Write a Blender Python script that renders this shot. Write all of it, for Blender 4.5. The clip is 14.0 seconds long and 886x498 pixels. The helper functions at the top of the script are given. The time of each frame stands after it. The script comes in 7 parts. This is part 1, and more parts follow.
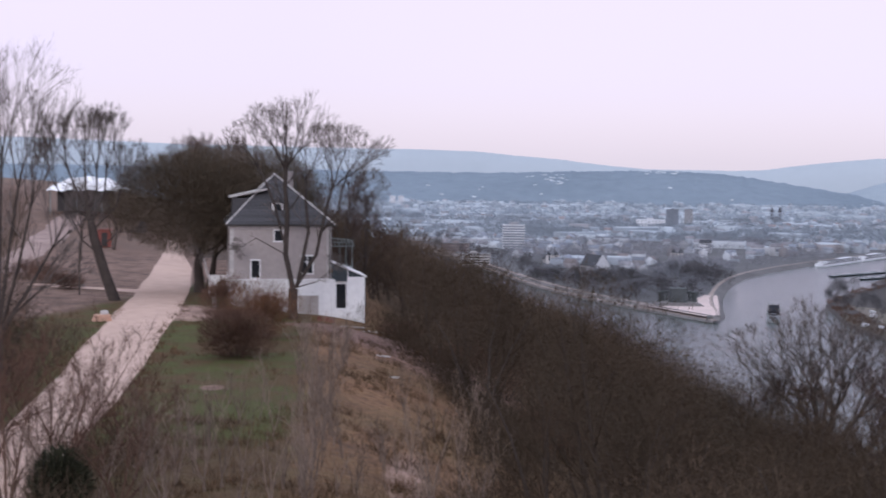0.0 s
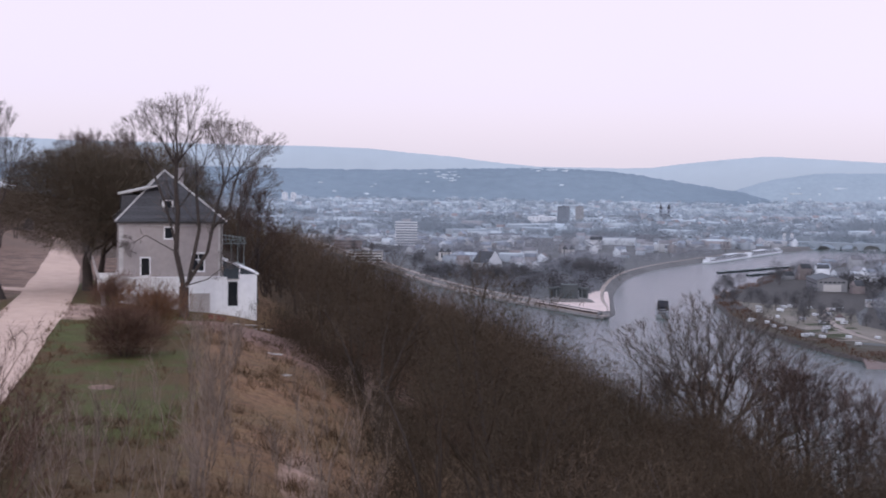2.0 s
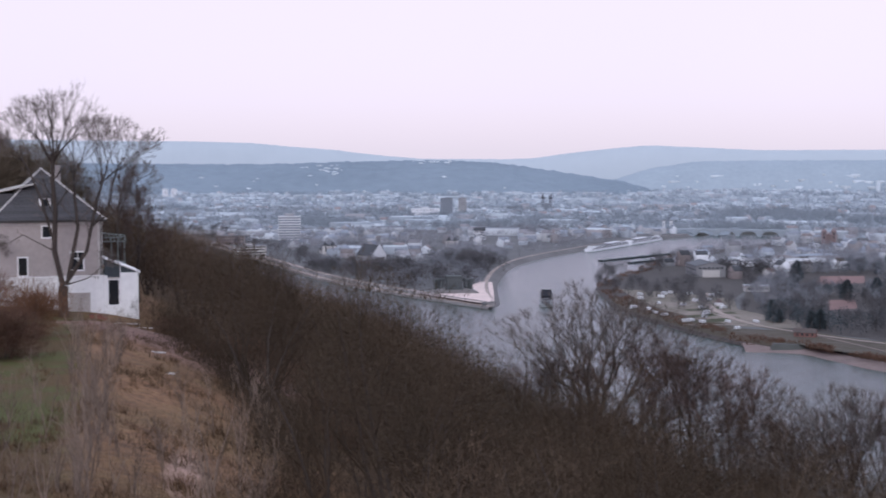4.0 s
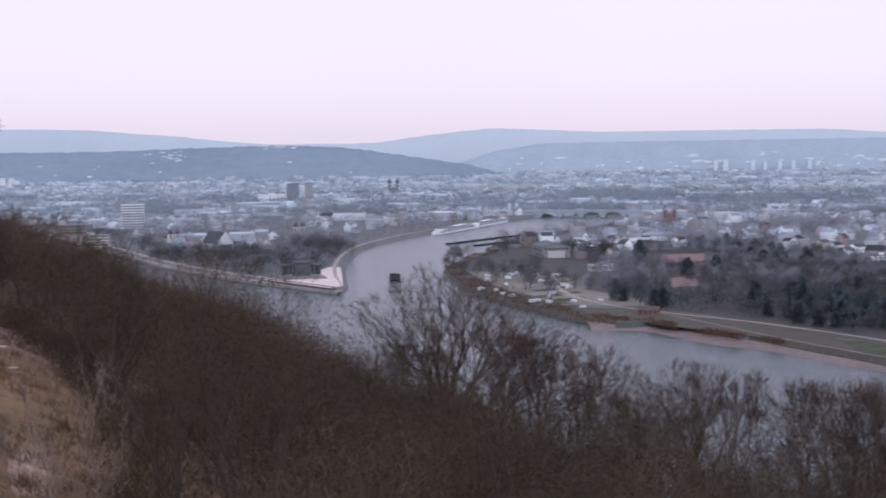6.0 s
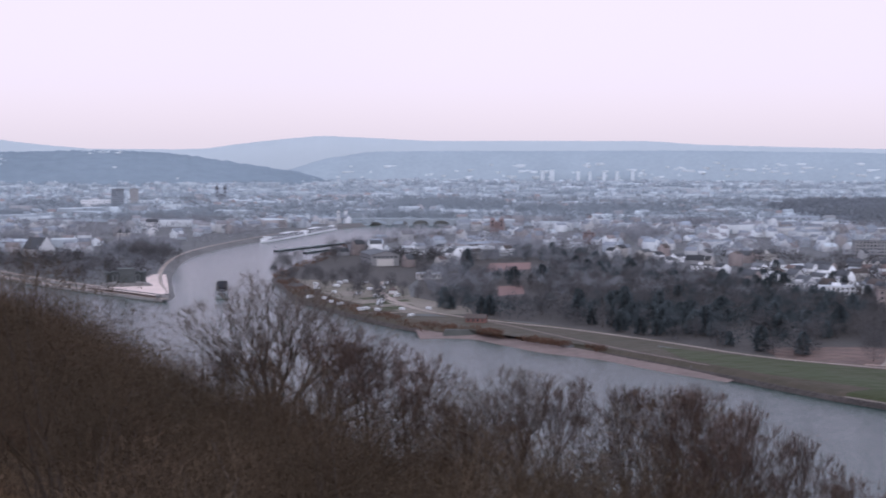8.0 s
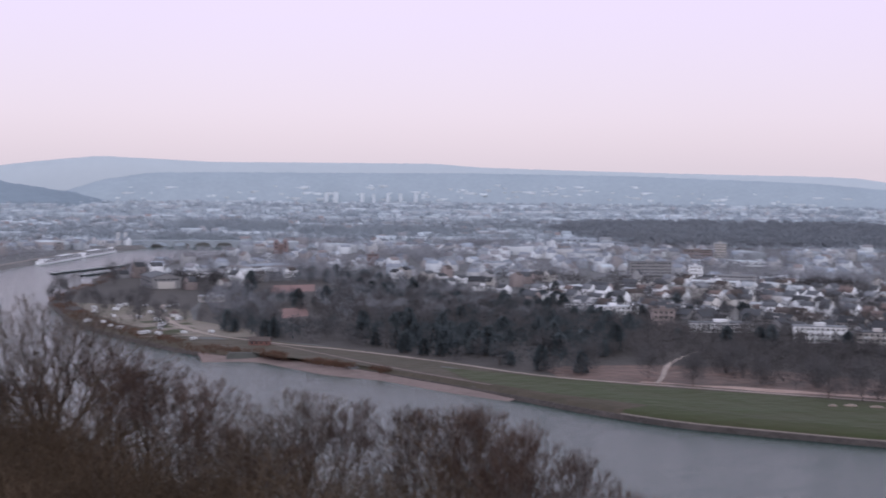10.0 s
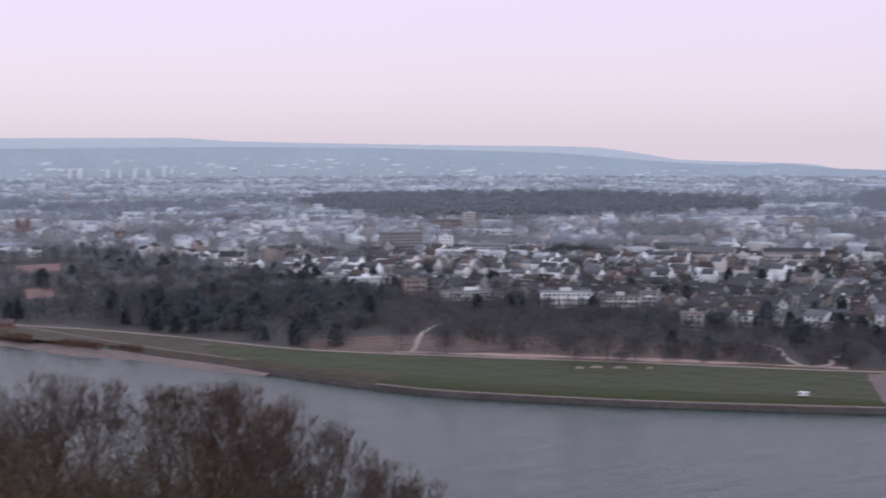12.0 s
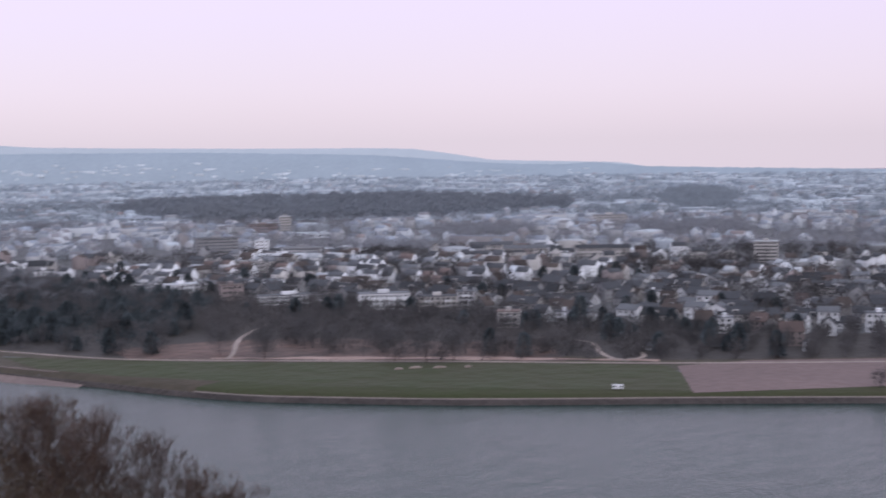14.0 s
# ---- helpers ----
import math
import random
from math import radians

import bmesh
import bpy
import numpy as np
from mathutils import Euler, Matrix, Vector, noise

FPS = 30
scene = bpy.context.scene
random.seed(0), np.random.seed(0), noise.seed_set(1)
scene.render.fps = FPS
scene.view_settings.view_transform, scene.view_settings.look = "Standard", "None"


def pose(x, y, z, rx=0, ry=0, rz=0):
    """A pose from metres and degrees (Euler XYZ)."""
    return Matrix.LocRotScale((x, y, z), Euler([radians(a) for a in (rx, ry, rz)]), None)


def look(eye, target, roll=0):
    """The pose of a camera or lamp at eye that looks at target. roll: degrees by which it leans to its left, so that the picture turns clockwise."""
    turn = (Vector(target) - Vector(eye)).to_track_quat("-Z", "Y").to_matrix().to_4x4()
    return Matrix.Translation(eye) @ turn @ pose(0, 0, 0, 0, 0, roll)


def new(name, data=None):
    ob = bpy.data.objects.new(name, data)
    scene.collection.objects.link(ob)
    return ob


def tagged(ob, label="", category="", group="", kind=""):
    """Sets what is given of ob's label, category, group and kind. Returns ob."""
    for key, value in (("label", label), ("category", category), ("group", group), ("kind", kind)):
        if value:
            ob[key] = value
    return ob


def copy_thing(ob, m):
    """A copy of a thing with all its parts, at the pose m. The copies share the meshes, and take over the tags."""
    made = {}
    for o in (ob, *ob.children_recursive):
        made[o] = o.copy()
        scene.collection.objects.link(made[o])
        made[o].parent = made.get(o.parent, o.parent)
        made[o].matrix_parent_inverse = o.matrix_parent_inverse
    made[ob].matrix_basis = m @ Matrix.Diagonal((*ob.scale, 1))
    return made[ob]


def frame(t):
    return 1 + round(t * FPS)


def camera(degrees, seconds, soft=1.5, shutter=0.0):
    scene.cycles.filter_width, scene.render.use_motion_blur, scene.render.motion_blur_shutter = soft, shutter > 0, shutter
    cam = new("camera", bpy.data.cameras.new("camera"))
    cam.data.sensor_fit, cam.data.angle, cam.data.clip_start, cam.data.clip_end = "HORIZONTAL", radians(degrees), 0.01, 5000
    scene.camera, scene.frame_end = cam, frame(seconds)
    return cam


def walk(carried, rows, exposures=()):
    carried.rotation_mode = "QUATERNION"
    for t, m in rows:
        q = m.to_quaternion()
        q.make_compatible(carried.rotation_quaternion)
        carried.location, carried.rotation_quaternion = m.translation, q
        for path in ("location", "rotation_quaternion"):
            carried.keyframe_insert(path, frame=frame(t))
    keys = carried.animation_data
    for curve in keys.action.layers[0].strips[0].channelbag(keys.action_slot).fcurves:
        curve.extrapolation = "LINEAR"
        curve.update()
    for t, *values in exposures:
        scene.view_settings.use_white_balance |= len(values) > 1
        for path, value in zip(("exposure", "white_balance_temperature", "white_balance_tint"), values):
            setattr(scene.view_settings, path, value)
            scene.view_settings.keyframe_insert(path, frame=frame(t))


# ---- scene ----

# ---- camera: it stands on a height above the ridge and turns from the house over the rivers to the far bank ----
EYE = 118.0
cam = camera(33.70, 14.0, soft=1.85, shutter=0.8)
ROWS = [
    (0.0, 0.032, -3.425, -0.665),
    (0.5, 1.363, -3.577, -0.953),
    (1.0, 2.419, -3.557, -0.824),
    (1.5, 3.434, -3.478, -0.932),
    (2.0, 4.237, -3.488, -0.813),
    (2.5, 5.403, -3.674, -0.721),
    (3.0, 6.606, -3.796, -0.357),
    (3.5, 7.623, -3.700, -0.223),
    (6.0, 14.756, -4.392, 0.719),
    (6.5, 16.355, -4.228, 0.257),
    (7.0, 18.155, -4.211, 0.185),
    (9.5, 27.430, -3.408, -0.641),
    (10.0, 29.929, -3.211, -0.521),
    (10.5, 31.700, -3.489, -0.295),
    (11.0, 33.868, -3.533, -0.222),
    (11.5, 36.432, -4.110, 0.201),
    (12.0, 39.640, -4.249, 0.138),
    (12.5, 41.512, -3.924, 0.178),
    (13.0, 43.859, -4.352, 0.548),
    (13.5, 44.758, -4.497, 0.654),
    (14.0, 46.827, -4.228, 0.928),
]
EXPOSURES = [(0.0, 0.13, 6340, 9.5), (3.5, 0.17, 6300, 9.5), (6.0, 0.18, 6250, 10), (7.0, 0.18, 6250, 10), (9.5, 0.05, 6560, 11), (10.5, 0.0, 6600, 11), (11.5, 0.0, 6600, 11), (12.5, 0.03, 6580, 11), (14.0, 0.06, 6560, 11)]
walk(cam, [(t, pose(0, 0, EYE, 0, 0, -yaw) @ pose(0, 0, 0, 90 + pitch) @ pose(0, 0, 0, 0, 0, -lean)) for t, yaw, pitch, lean in ROWS], EXPOSURES)

# ---- light: an overcast evening sky, brighter towards the zenith, and a wide weak sun behind it ----
world = bpy.data.worlds.new("overcast_sky")
scene.world = world
world.use_nodes = True
wn, wl = world.node_tree.nodes, world.node_tree.links
wn.clear()
w_out = wn.new("ShaderNodeOutputWorld")
w_bg = wn.new("ShaderNodeBackground")
w_tc = wn.new("ShaderNodeTexCoord")
w_sep = wn.new("ShaderNodeSeparateXYZ")
w_ramp = wn.new("ShaderNodeValToRGB")
w_sky = wn.new("ShaderNodeTexSky")
w_sky.sky_type, w_sky.sun_disc = "NISHITA", False
w_sky.sun_elevation, w_sky.sun_rotation = radians(28), radians(200)
w_mul = wn.new("ShaderNodeMixRGB")
w_mul.blend_type = "ADD"
w_mul.inputs[0].default_value = 0.02
w_noise = wn.new("ShaderNodeTexNoise")
w_noise.inputs["Scale"].default_value = 3.0
w_nmix = wn.new("ShaderNodeMixRGB")
w_nmix.blend_type = "MULTIPLY"
w_nmix.inputs[0].default_value = 0.06
wl.new(w_tc.outputs["Generated"], w_sep.inputs[0])
wl.new(w_tc.outputs["Generated"], w_noise.inputs["Vector"])
wl.new(w_sep.outputs["Z"], w_ramp.inputs[0])
SKY = [(0.0, (0.672, 0.588, 0.70)), (0.035, (0.722, 0.622, 0.78)), (0.13, (0.79, 0.66, 0.925)), (0.35, (0.90, 0.90, 1.09)), (1.0, (0.97, 1.04, 1.28))]
els = w_ramp.color_ramp.elements
while len(els) < len(SKY):
    els.new(0.5)
for e, (p, c) in zip(els, SKY):
    e.position, e.color = p, (*c, 1)
wl.new(w_ramp.outputs[0], w_nmix.inputs[1])
wl.new(w_noise.outputs["Fac"], w_nmix.inputs[2])
wl.new(w_nmix.outputs[0], w_mul.inputs[1])
wl.new(w_sky.outputs[0], w_mul.inputs[2])
wl.new(w_mul.outputs[0], w_bg.inputs["Color"])
w_bg.inputs["Strength"].default_value = 1.0
wl.new(w_bg.outputs[0], w_out.inputs[0])
sun = new("sun", bpy.data.lights.new("sun", "SUN"))
sun.data.energy, sun.data.angle, sun.data.color = 0.7, radians(25), (1.0, 0.97, 0.95)
sun.matrix_world = look((0, 0, 0), (0.34 * 0.88, 0.94 * 0.88, -0.47))


# ---- materials ----
def mat(name, color, rough=0.85, vary=0.35, scale=1.0, bump=0.0, each=0.0, second=None, metal=0.0, island=0.0, spec=0.3):
    """A surface with stains at one scale and grain at another; each: how far whole objects differ; island: how far loose pieces differ."""
    m = bpy.data.materials.new(name)
    m.use_nodes = True
    n, l = m.node_tree.nodes, m.node_tree.links
    b = n["Principled BSDF"]
    b.inputs["Roughness"].default_value, b.inputs["Metallic"].default_value = rough, metal
    b.inputs["Specular IOR Level"].default_value = spec
    geo = n.new("ShaderNodeNewGeometry")
    n1, n2 = n.new("ShaderNodeTexNoise"), n.new("ShaderNodeTexNoise")
    n1.inputs["Scale"].default_value, n2.inputs["Scale"].default_value = scale * 0.25, scale * 2.3
    n1.inputs["Detail"].default_value, n2.inputs["Detail"].default_value = 4, 3
    add = n.new("ShaderNodeMath")
    add.operation = "ADD"
    for k in (n1, n2):
        l.new(geo.outputs["Position"], k.inputs["Vector"])
    l.new(n1.outputs["Fac"], add.inputs[0])
    l.new(n2.outputs["Fac"], add.inputs[1])
    rng = n.new("ShaderNodeMapRange")
    rng.inputs["From Min"].default_value, rng.inputs["From Max"].default_value = 0.65, 1.35
    l.new(add.outputs[0], rng.inputs["Value"])
    mix = n.new("ShaderNodeMixRGB")
    other = second or tuple(c * (1 - vary) for c in color)
    lift = color if second else tuple(min(1, c * (1 + vary * 0.5)) for c in color)
    mix.inputs[1].default_value, mix.inputs[2].default_value = (*other, 1), (*lift, 1)
    l.new(rng.outputs[0], mix.inputs[0])
    out = mix.outputs[0]
    for amount, source in ((each, "object"), (island, "island")):
        if not amount:
            continue
        hsv = n.new("ShaderNodeHueSaturation")
        r = n.new("ShaderNodeMapRange")
        r.inputs["To Min"].default_value, r.inputs["To Max"].default_value = 1 - amount, 1 + amount
        if source == "object":
            info = n.new("ShaderNodeObjectInfo")
            l.new(info.outputs["Random"], r.inputs["Value"])
        else:
            l.new(geo.outputs["Random Per Island"], r.inputs["Value"])
        l.new(r.outputs[0], hsv.inputs["Value"])
        l.new(out, hsv.inputs["Color"])
        out = hsv.outputs[0]
    l.new(out, b.inputs["Base Color"])
    if bump:
        bn = n.new("ShaderNodeBump")
        bn.inputs["Strength"].default_value, bn.inputs["Distance"].default_value = bump, 0.3 / scale
        l.new(n2.outputs["Fac"], bn.inputs["Height"])
        l.new(bn.outputs[0], b.inputs["Normal"])
    return m


M_DRY = mat("dry_grass", (0.23, 0.142, 0.078), scale=1.2, second=(0.095, 0.056, 0.034), bump=0.7)
M_LITTER = mat("leaf_litter", (0.085, 0.05, 0.033), scale=1.5, second=(0.042, 0.028, 0.019), bump=0.6)
M_RIDGE = bpy.data.materials.new("ridge_ground")
M_RIDGE.use_nodes = True
M_FIELD = mat("plateau_field", (0.17, 0.10, 0.075), scale=0.4, second=(0.10, 0.064, 0.046), bump=0.4)
# valley floor past about 2 km: its pale blue-grey has the haze in it
M_OUTHAZE = mat("hazed_outskirts_ground", (0.262, 0.3, 0.34), scale=0.012, second=(0.21, 0.24, 0.272))
M_CITY = mat("town_ground", (0.118, 0.118, 0.124), scale=0.05, second=(0.068, 0.068, 0.073), bump=0.2)
M_BED = mat("river_bed", (0.05, 0.05, 0.045), scale=0.1)
M_GRAVEL = mat("pale_gravel", (0.56, 0.395, 0.325), scale=0.4, second=(0.42, 0.295, 0.24), bump=0.4)
M_YARD = mat("yard_gravel", (0.40, 0.29, 0.26), scale=0.3, second=(0.20, 0.135, 0.115), bump=0.4)
M_WATER = mat("river_water", (0.014, 0.034, 0.031), rough=0.18, vary=0.2, scale=0.02, spec=0.29)
M_WATER.node_tree.nodes["Principled BSDF"].inputs["IOR"].default_value = 1.33
M_BARK = mat("bark", (0.085, 0.068, 0.06), scale=6, second=(0.045, 0.037, 0.034), bump=0.6, each=0.2, spec=0.06)
M_TWIG = mat("twigs", (0.148, 0.124, 0.113), scale=0.8, second=(0.088, 0.075, 0.07), each=0.2, island=0.25, spec=0.06)
M_THICKET = mat("thicket_twigs", (0.086, 0.058, 0.041), scale=0.12, second=(0.047, 0.037, 0.026), each=0.38, island=0.2, spec=0.05)
M_OLIVE = mat("olive_twigs", (0.122, 0.092, 0.068), scale=0.3, second=(0.088, 0.07, 0.051), island=0.15, spec=0.06)
M_BUSH = mat("brown_bush_twigs", (0.14, 0.082, 0.06), scale=0.5, second=(0.078, 0.047, 0.036), island=0.25, each=0.2, spec=0.06)
# haze lifts the next three colours towards blue, the third one most
M_FIR = mat("hazed_fir_needles", (0.088, 0.106, 0.118), scale=0.3, second=(0.056, 0.07, 0.082), each=0.35, island=0.3, spec=0.06)
M_SCRUBTREE = mat("hazed_scrub_twigs", (0.112, 0.11, 0.117), scale=0.04, second=(0.07, 0.07, 0.077), island=0.25, spec=0.06)
M_HAZETREE = mat("hazed_town_twigs", (0.2108, 0.2171, 0.2429), scale=0.03, second=(0.1481, 0.153, 0.1732), each=0.3, island=0.2, spec=0.06)
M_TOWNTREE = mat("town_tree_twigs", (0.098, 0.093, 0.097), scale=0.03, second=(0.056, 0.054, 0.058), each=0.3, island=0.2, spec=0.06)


def ridge_ground():
    """Lawn, dry grass, leaf litter and field, one running into the other along the ridge."""
    n, l = M_RIDGE.node_tree.nodes, M_RIDGE.node_tree.links
    b = n["Principled BSDF"]
    b.inputs["Roughness"].default_value, b.inputs["Specular IOR Level"].default_value = 0.9, 0.2
    geo, sep = n.new("ShaderNodeNewGeometry"), n.new("ShaderNodeSeparateXYZ")
    l.new(geo.outputs["Position"], sep.inputs[0])

    def calc(op, a, c):
        k = n.new("ShaderNodeMath")
        k.operation = op
        for i, v in enumerate((a, c)):
            if isinstance(v, (int, float)):
                k.inputs[i].default_value = v
            else:
                l.new(v, k.inputs[i])
        return k.outputs[0]

    def field(scale, detail=5):
        k = n.new("ShaderNodeTexNoise")
        k.inputs["Scale"].default_value, k.inputs["Detail"].default_value = scale, detail
        l.new(geo.outputs["Position"], k.inputs["Vector"])
        return calc("SUBTRACT", k.outputs["Fac"], 0.5)

    def soft(v, wide):
        k = n.new("ShaderNodeMapRange")
        k.inputs["From Min"].default_value, k.inputs["From Max"].default_value = -wide, wide
        l.new(v, k.inputs["Value"])
        return k.outputs[0]

    def blend(f, a, c):
        k = n.new("ShaderNodeMixRGB")
        l.new(f, k.inputs[0])
        for i, v in ((1, a), (2, c)):
            if isinstance(v, tuple):
                k.inputs[i].default_value = (*v, 1)
            else:
                l.new(v, k.inputs[i])
        return k.outputs[0]

    x, y = sep.outputs[0], sep.outputs[1]
    big_n, mid_n, fine_n = field(0.09), field(0.5), field(2.6, 6)
    e = calc("ADD", calc("ADD", x, 2.0), calc("MULTIPLY", y, 0.075))
    wob = calc("ADD", calc("MULTIPLY", big_n, 9.0), calc("MULTIPLY", mid_n, 4.0))
    grain = soft(calc("ADD", fine_n, calc("MULTIPLY", mid_n, 0.8)), 0.25)
    lawn = blend(soft(calc("SUBTRACT", calc("ADD", big_n, calc("MULTIPLY", mid_n, 1.3)), -0.015), 0.14), blend(grain, (0.088, 0.052, 0.022), (0.057, 0.040, 0.017)), blend(grain, (0.044, 0.05, 0.012), (0.072, 0.072, 0.02)))
    dry = blend(soft(calc("ADD", big_n, mid_n), 0.2), blend(grain, (0.088, 0.046, 0.026), (0.244, 0.131, 0.070)), blend(grain, (0.073, 0.046, 0.022), (0.161, 0.097, 0.048)))
    litter = blend(grain, (0.042, 0.027, 0.014), (0.092, 0.052, 0.027))
    plough = blend(soft(mid_n, 0.2), blend(grain, (0.085, 0.056, 0.042), (0.16, 0.098, 0.076)), blend(grain, (0.13, 0.082, 0.064), (0.25, 0.16, 0.13)))
    edge = calc("SUBTRACT", calc("ADD", calc("SUBTRACT", e, 22.5), calc("MULTIPLY", y, 0.1)), calc("MULTIPLY", wob, 0.5))
    out = blend(soft(calc("SUBTRACT", calc("SUBTRACT", e, 0.4), calc("MULTIPLY", wob, 0.16)), 0.8), lawn, dry)
    out = blend(soft(edge, 1.2), out, litter)
    near_y = calc("SUBTRACT", calc("SUBTRACT", 58.0, y), calc("MULTIPLY", wob, 3.2))
    out = blend(soft(near_y, 10.0), out, blend(grain, (0.058, 0.035, 0.02), (0.13, 0.082, 0.047)))

    def spot(cx, cy, rx, ry):
        a = calc("POWER", calc("DIVIDE", calc("SUBTRACT", x, cx), rx), 2.0)
        c = calc("POWER", calc("DIVIDE", calc("SUBTRACT", y, cy), ry), 2.0)
        return soft(calc("ADD", calc("SUBTRACT", 1.0, calc("ADD", a, c)), calc("MULTIPLY", wob, 0.35)), 0.4)

    out = blend(spot(-2.6, 118.0, 8.5, 11.0), out, blend(grain, (0.115, 0.068, 0.056), (0.22, 0.132, 0.11)))
    out = blend(spot(-1.6, 67.0, 1.0, 5.5), out, blend(grain, (0.16, 0.10, 0.075), (0.36, 0.235, 0.185)))
    out = blend(spot(-13.2, 84.0, 0.7, 0.9), out, blend(grain, (0.10, 0.06, 0.05), (0.24, 0.15, 0.12)))
    out = blend(spot(-22.5, 126.0, 5.0, 6.0), out, blend(grain, (0.20, 0.13, 0.105), (0.42, 0.285, 0.235)))
    off = calc("SUBTRACT", calc("SUBTRACT", calc("MULTIPLY", y, 0.26), 65.1), calc("ADD", x, calc("MULTIPLY", wob, 0.5)))
    far_y = calc("ADD", calc("SUBTRACT", y, 108.0), wob)
    out = blend(calc("MULTIPLY", soft(off, 1.0), soft(far_y, 2.5)), out, plough)
    l.new(out, b.inputs["Base Color"])
    bp = n.new("ShaderNodeBump")
    bp.inputs["Strength"].default_value, bp.inputs["Distance"].default_value = 0.8, 0.12
    l.new(fine_n, bp.inputs["Height"])
    l.new(bp.outputs[0], b.inputs["Normal"])


ridge_ground()


# ---- mesh helpers ----
def mesh_of(name, verts, faces, materials, index=None):
    me = bpy.data.meshes.new(name)
    verts, faces = np.asarray(verts, float), np.asarray(faces, int)
    k = faces.shape[1]
    me.vertices.add(len(verts))
    me.vertices.foreach_set("co", verts.ravel())
    me.loops.add(faces.size)
    me.loops.foreach_set("vertex_index", faces.ravel())
    me.polygons.add(len(faces))
    me.polygons.foreach_set("loop_start", np.arange(0, faces.size, k))
    for m in materials if isinstance(materials, (list, tuple)) else [materials]:
        me.materials.append(m)
    if index is not None:
        me.polygons.foreach_set("material_index", np.asarray(index, np.int32))
    me.update(calc_edges=True)
    return me


def part(name, bm, material, parent=None, label="", m=None):
    """Links a bmesh (or a finished mesh) as one mesh object under a thing or a part."""
    if isinstance(bm, bmesh.types.BMesh):
        me = bpy.data.meshes.new(name)
        bm.to_mesh(me)
        bm.free()
        me.materials.append(material)
    else:
        me = bm
    ob = new(name, me)
    if parent:
        ob.parent = parent
    if m is not None:
        ob.matrix_basis = m
    return tagged(ob, label)


def thing(name, label, category, m=None, group="", kind=""):
    ob = new(name)
    ob.empty_display_size = 0.2
    if m is not None:
        ob.matrix_basis = m
    return tagged(ob, label, category, group, kind)


def box(bm, x0, x1, y0, y1, z0, z1, bevel=0.0):
    r = bmesh.ops.create_cube(bm, size=1, matrix=Matrix.Translation(((x0 + x1) / 2, (y0 + y1) / 2, (z0 + z1) / 2)) @ Matrix.Diagonal((x1 - x0, y1 - y0, z1 - z0, 1)))
    if bevel:
        es = list({e for v in r["verts"] for e in v.link_edges})
        bmesh.ops.bevel(bm, geom=es, offset=bevel, segments=1, affect="EDGES")
    return bm


def boxes(*items, bevel=0.0):
    bm = bmesh.new()
    for it in items:
        box(bm, *it, bevel=bevel)
    return bm


def rod(bm, a, b, r, r2=None, sides=8):
    a, b = Vector(a), Vector(b)
    m = Matrix.Translation((a + b) / 2) @ (b - a).to_track_quat("Z", "Y").to_matrix().to_4x4()
    bmesh.ops.create_cone(bm, cap_ends=True, segments=sides, radius1=r, radius2=r if r2 is None else r2, depth=(b - a).length, matrix=m)
    return bm


def prism(bm, poly, z0, z1):
    """A closed upright prism over a polygon."""
    lo = [bm.verts.new((x, y, z0)) for x, y in poly]
    hi = [bm.verts.new((x, y, z1)) for x, y in poly]
    bm.faces.new(hi)
    bm.faces.new(lo[::-1])
    k = len(poly)
    for i in range(k):
        bm.faces.new((lo[i], lo[(i + 1) % k], hi[(i + 1) % k], hi[i]))
    bmesh.ops.recalc_face_normals(bm, faces=bm.faces[:])
    return bm


# ---- plan: rivers, banks, and the height of the ground ----
FAR_BANK = [(301, 1111), (292, 1060), (291, 1000), (297, 935), (301, 893), (308, 850), (309, 814), (323, 809), (340, 800), (341, 781), (346, 760), (350, 737), (360, 720), (370, 702), (378, 651), (393, 608), (400, 572), (407, 546), (418, 513), (440, 478), (467, 436), (514, 380), (532, 360), (590, 289), (700, 140), (850, -100)]
SIDE_BANK = [(760, 1870), (631, 1713), (570, 1655), (514, 1601), (378, 1336), (331, 1257), (314, 1206), (301, 1111)]
TOWN_QUAY = [(-60, 2100), (33, 1640), (82, 1387), (109, 1286), (146, 1187), (174, 1129), (200, 1072)]
CORNER = (200, 1072)
SIDE_QUAY = [(200, 1072), (216, 1090), (229, 1169), (245, 1260), (282, 1407), (332, 1539), (430, 1693), (572, 1885), (660, 1965)]
NEAR_BANK = [(1100, -500), (700, -700), (330, -300), (230, 0), (205, 100), (190, 180), (165, 260), (103, 400), (10, 520), (-90, 620), (-207, 700), (-420, 850), (-700, 1050), (-900, 2100)]
RIVER = TOWN_QUAY + SIDE_QUAY[1:] + [(740, 2000), (800, 1950)] + SIDE_BANK + FAR_BANK[1:] + NEAR_BANK
LAND, WATER = 5.0, 1.2


def inside(poly, x, y):
    x, y = np.asarray(x, float), np.asarray(y, float)
    hit = np.zeros(x.shape, bool)
    for (x0, y0), (x1, y1) in zip(poly, poly[1:] + poly[:1]):
        if y0 == y1:
            continue
        hit ^= ((y0 > y) != (y1 > y)) & (x < (x1 - x0) * (y - y0) / (y1 - y0) + x0)
    return hit


def distance(line, x, y):
    x, y = np.asarray(x, float), np.asarray(y, float)
    best = np.full(x.shape, 1e9)
    for (x0, y0), (x1, y1) in zip(line, line[1:]):
        dx, dy = x1 - x0, y1 - y0
        t = np.clip(((x - x0) * dx + (y - y0) * dy) / max(dx * dx + dy * dy, 1e-9), 0, 1)
        best = np.minimum(best, np.hypot(x - x0 - t * dx, y - y0 - t * dy))
    return best


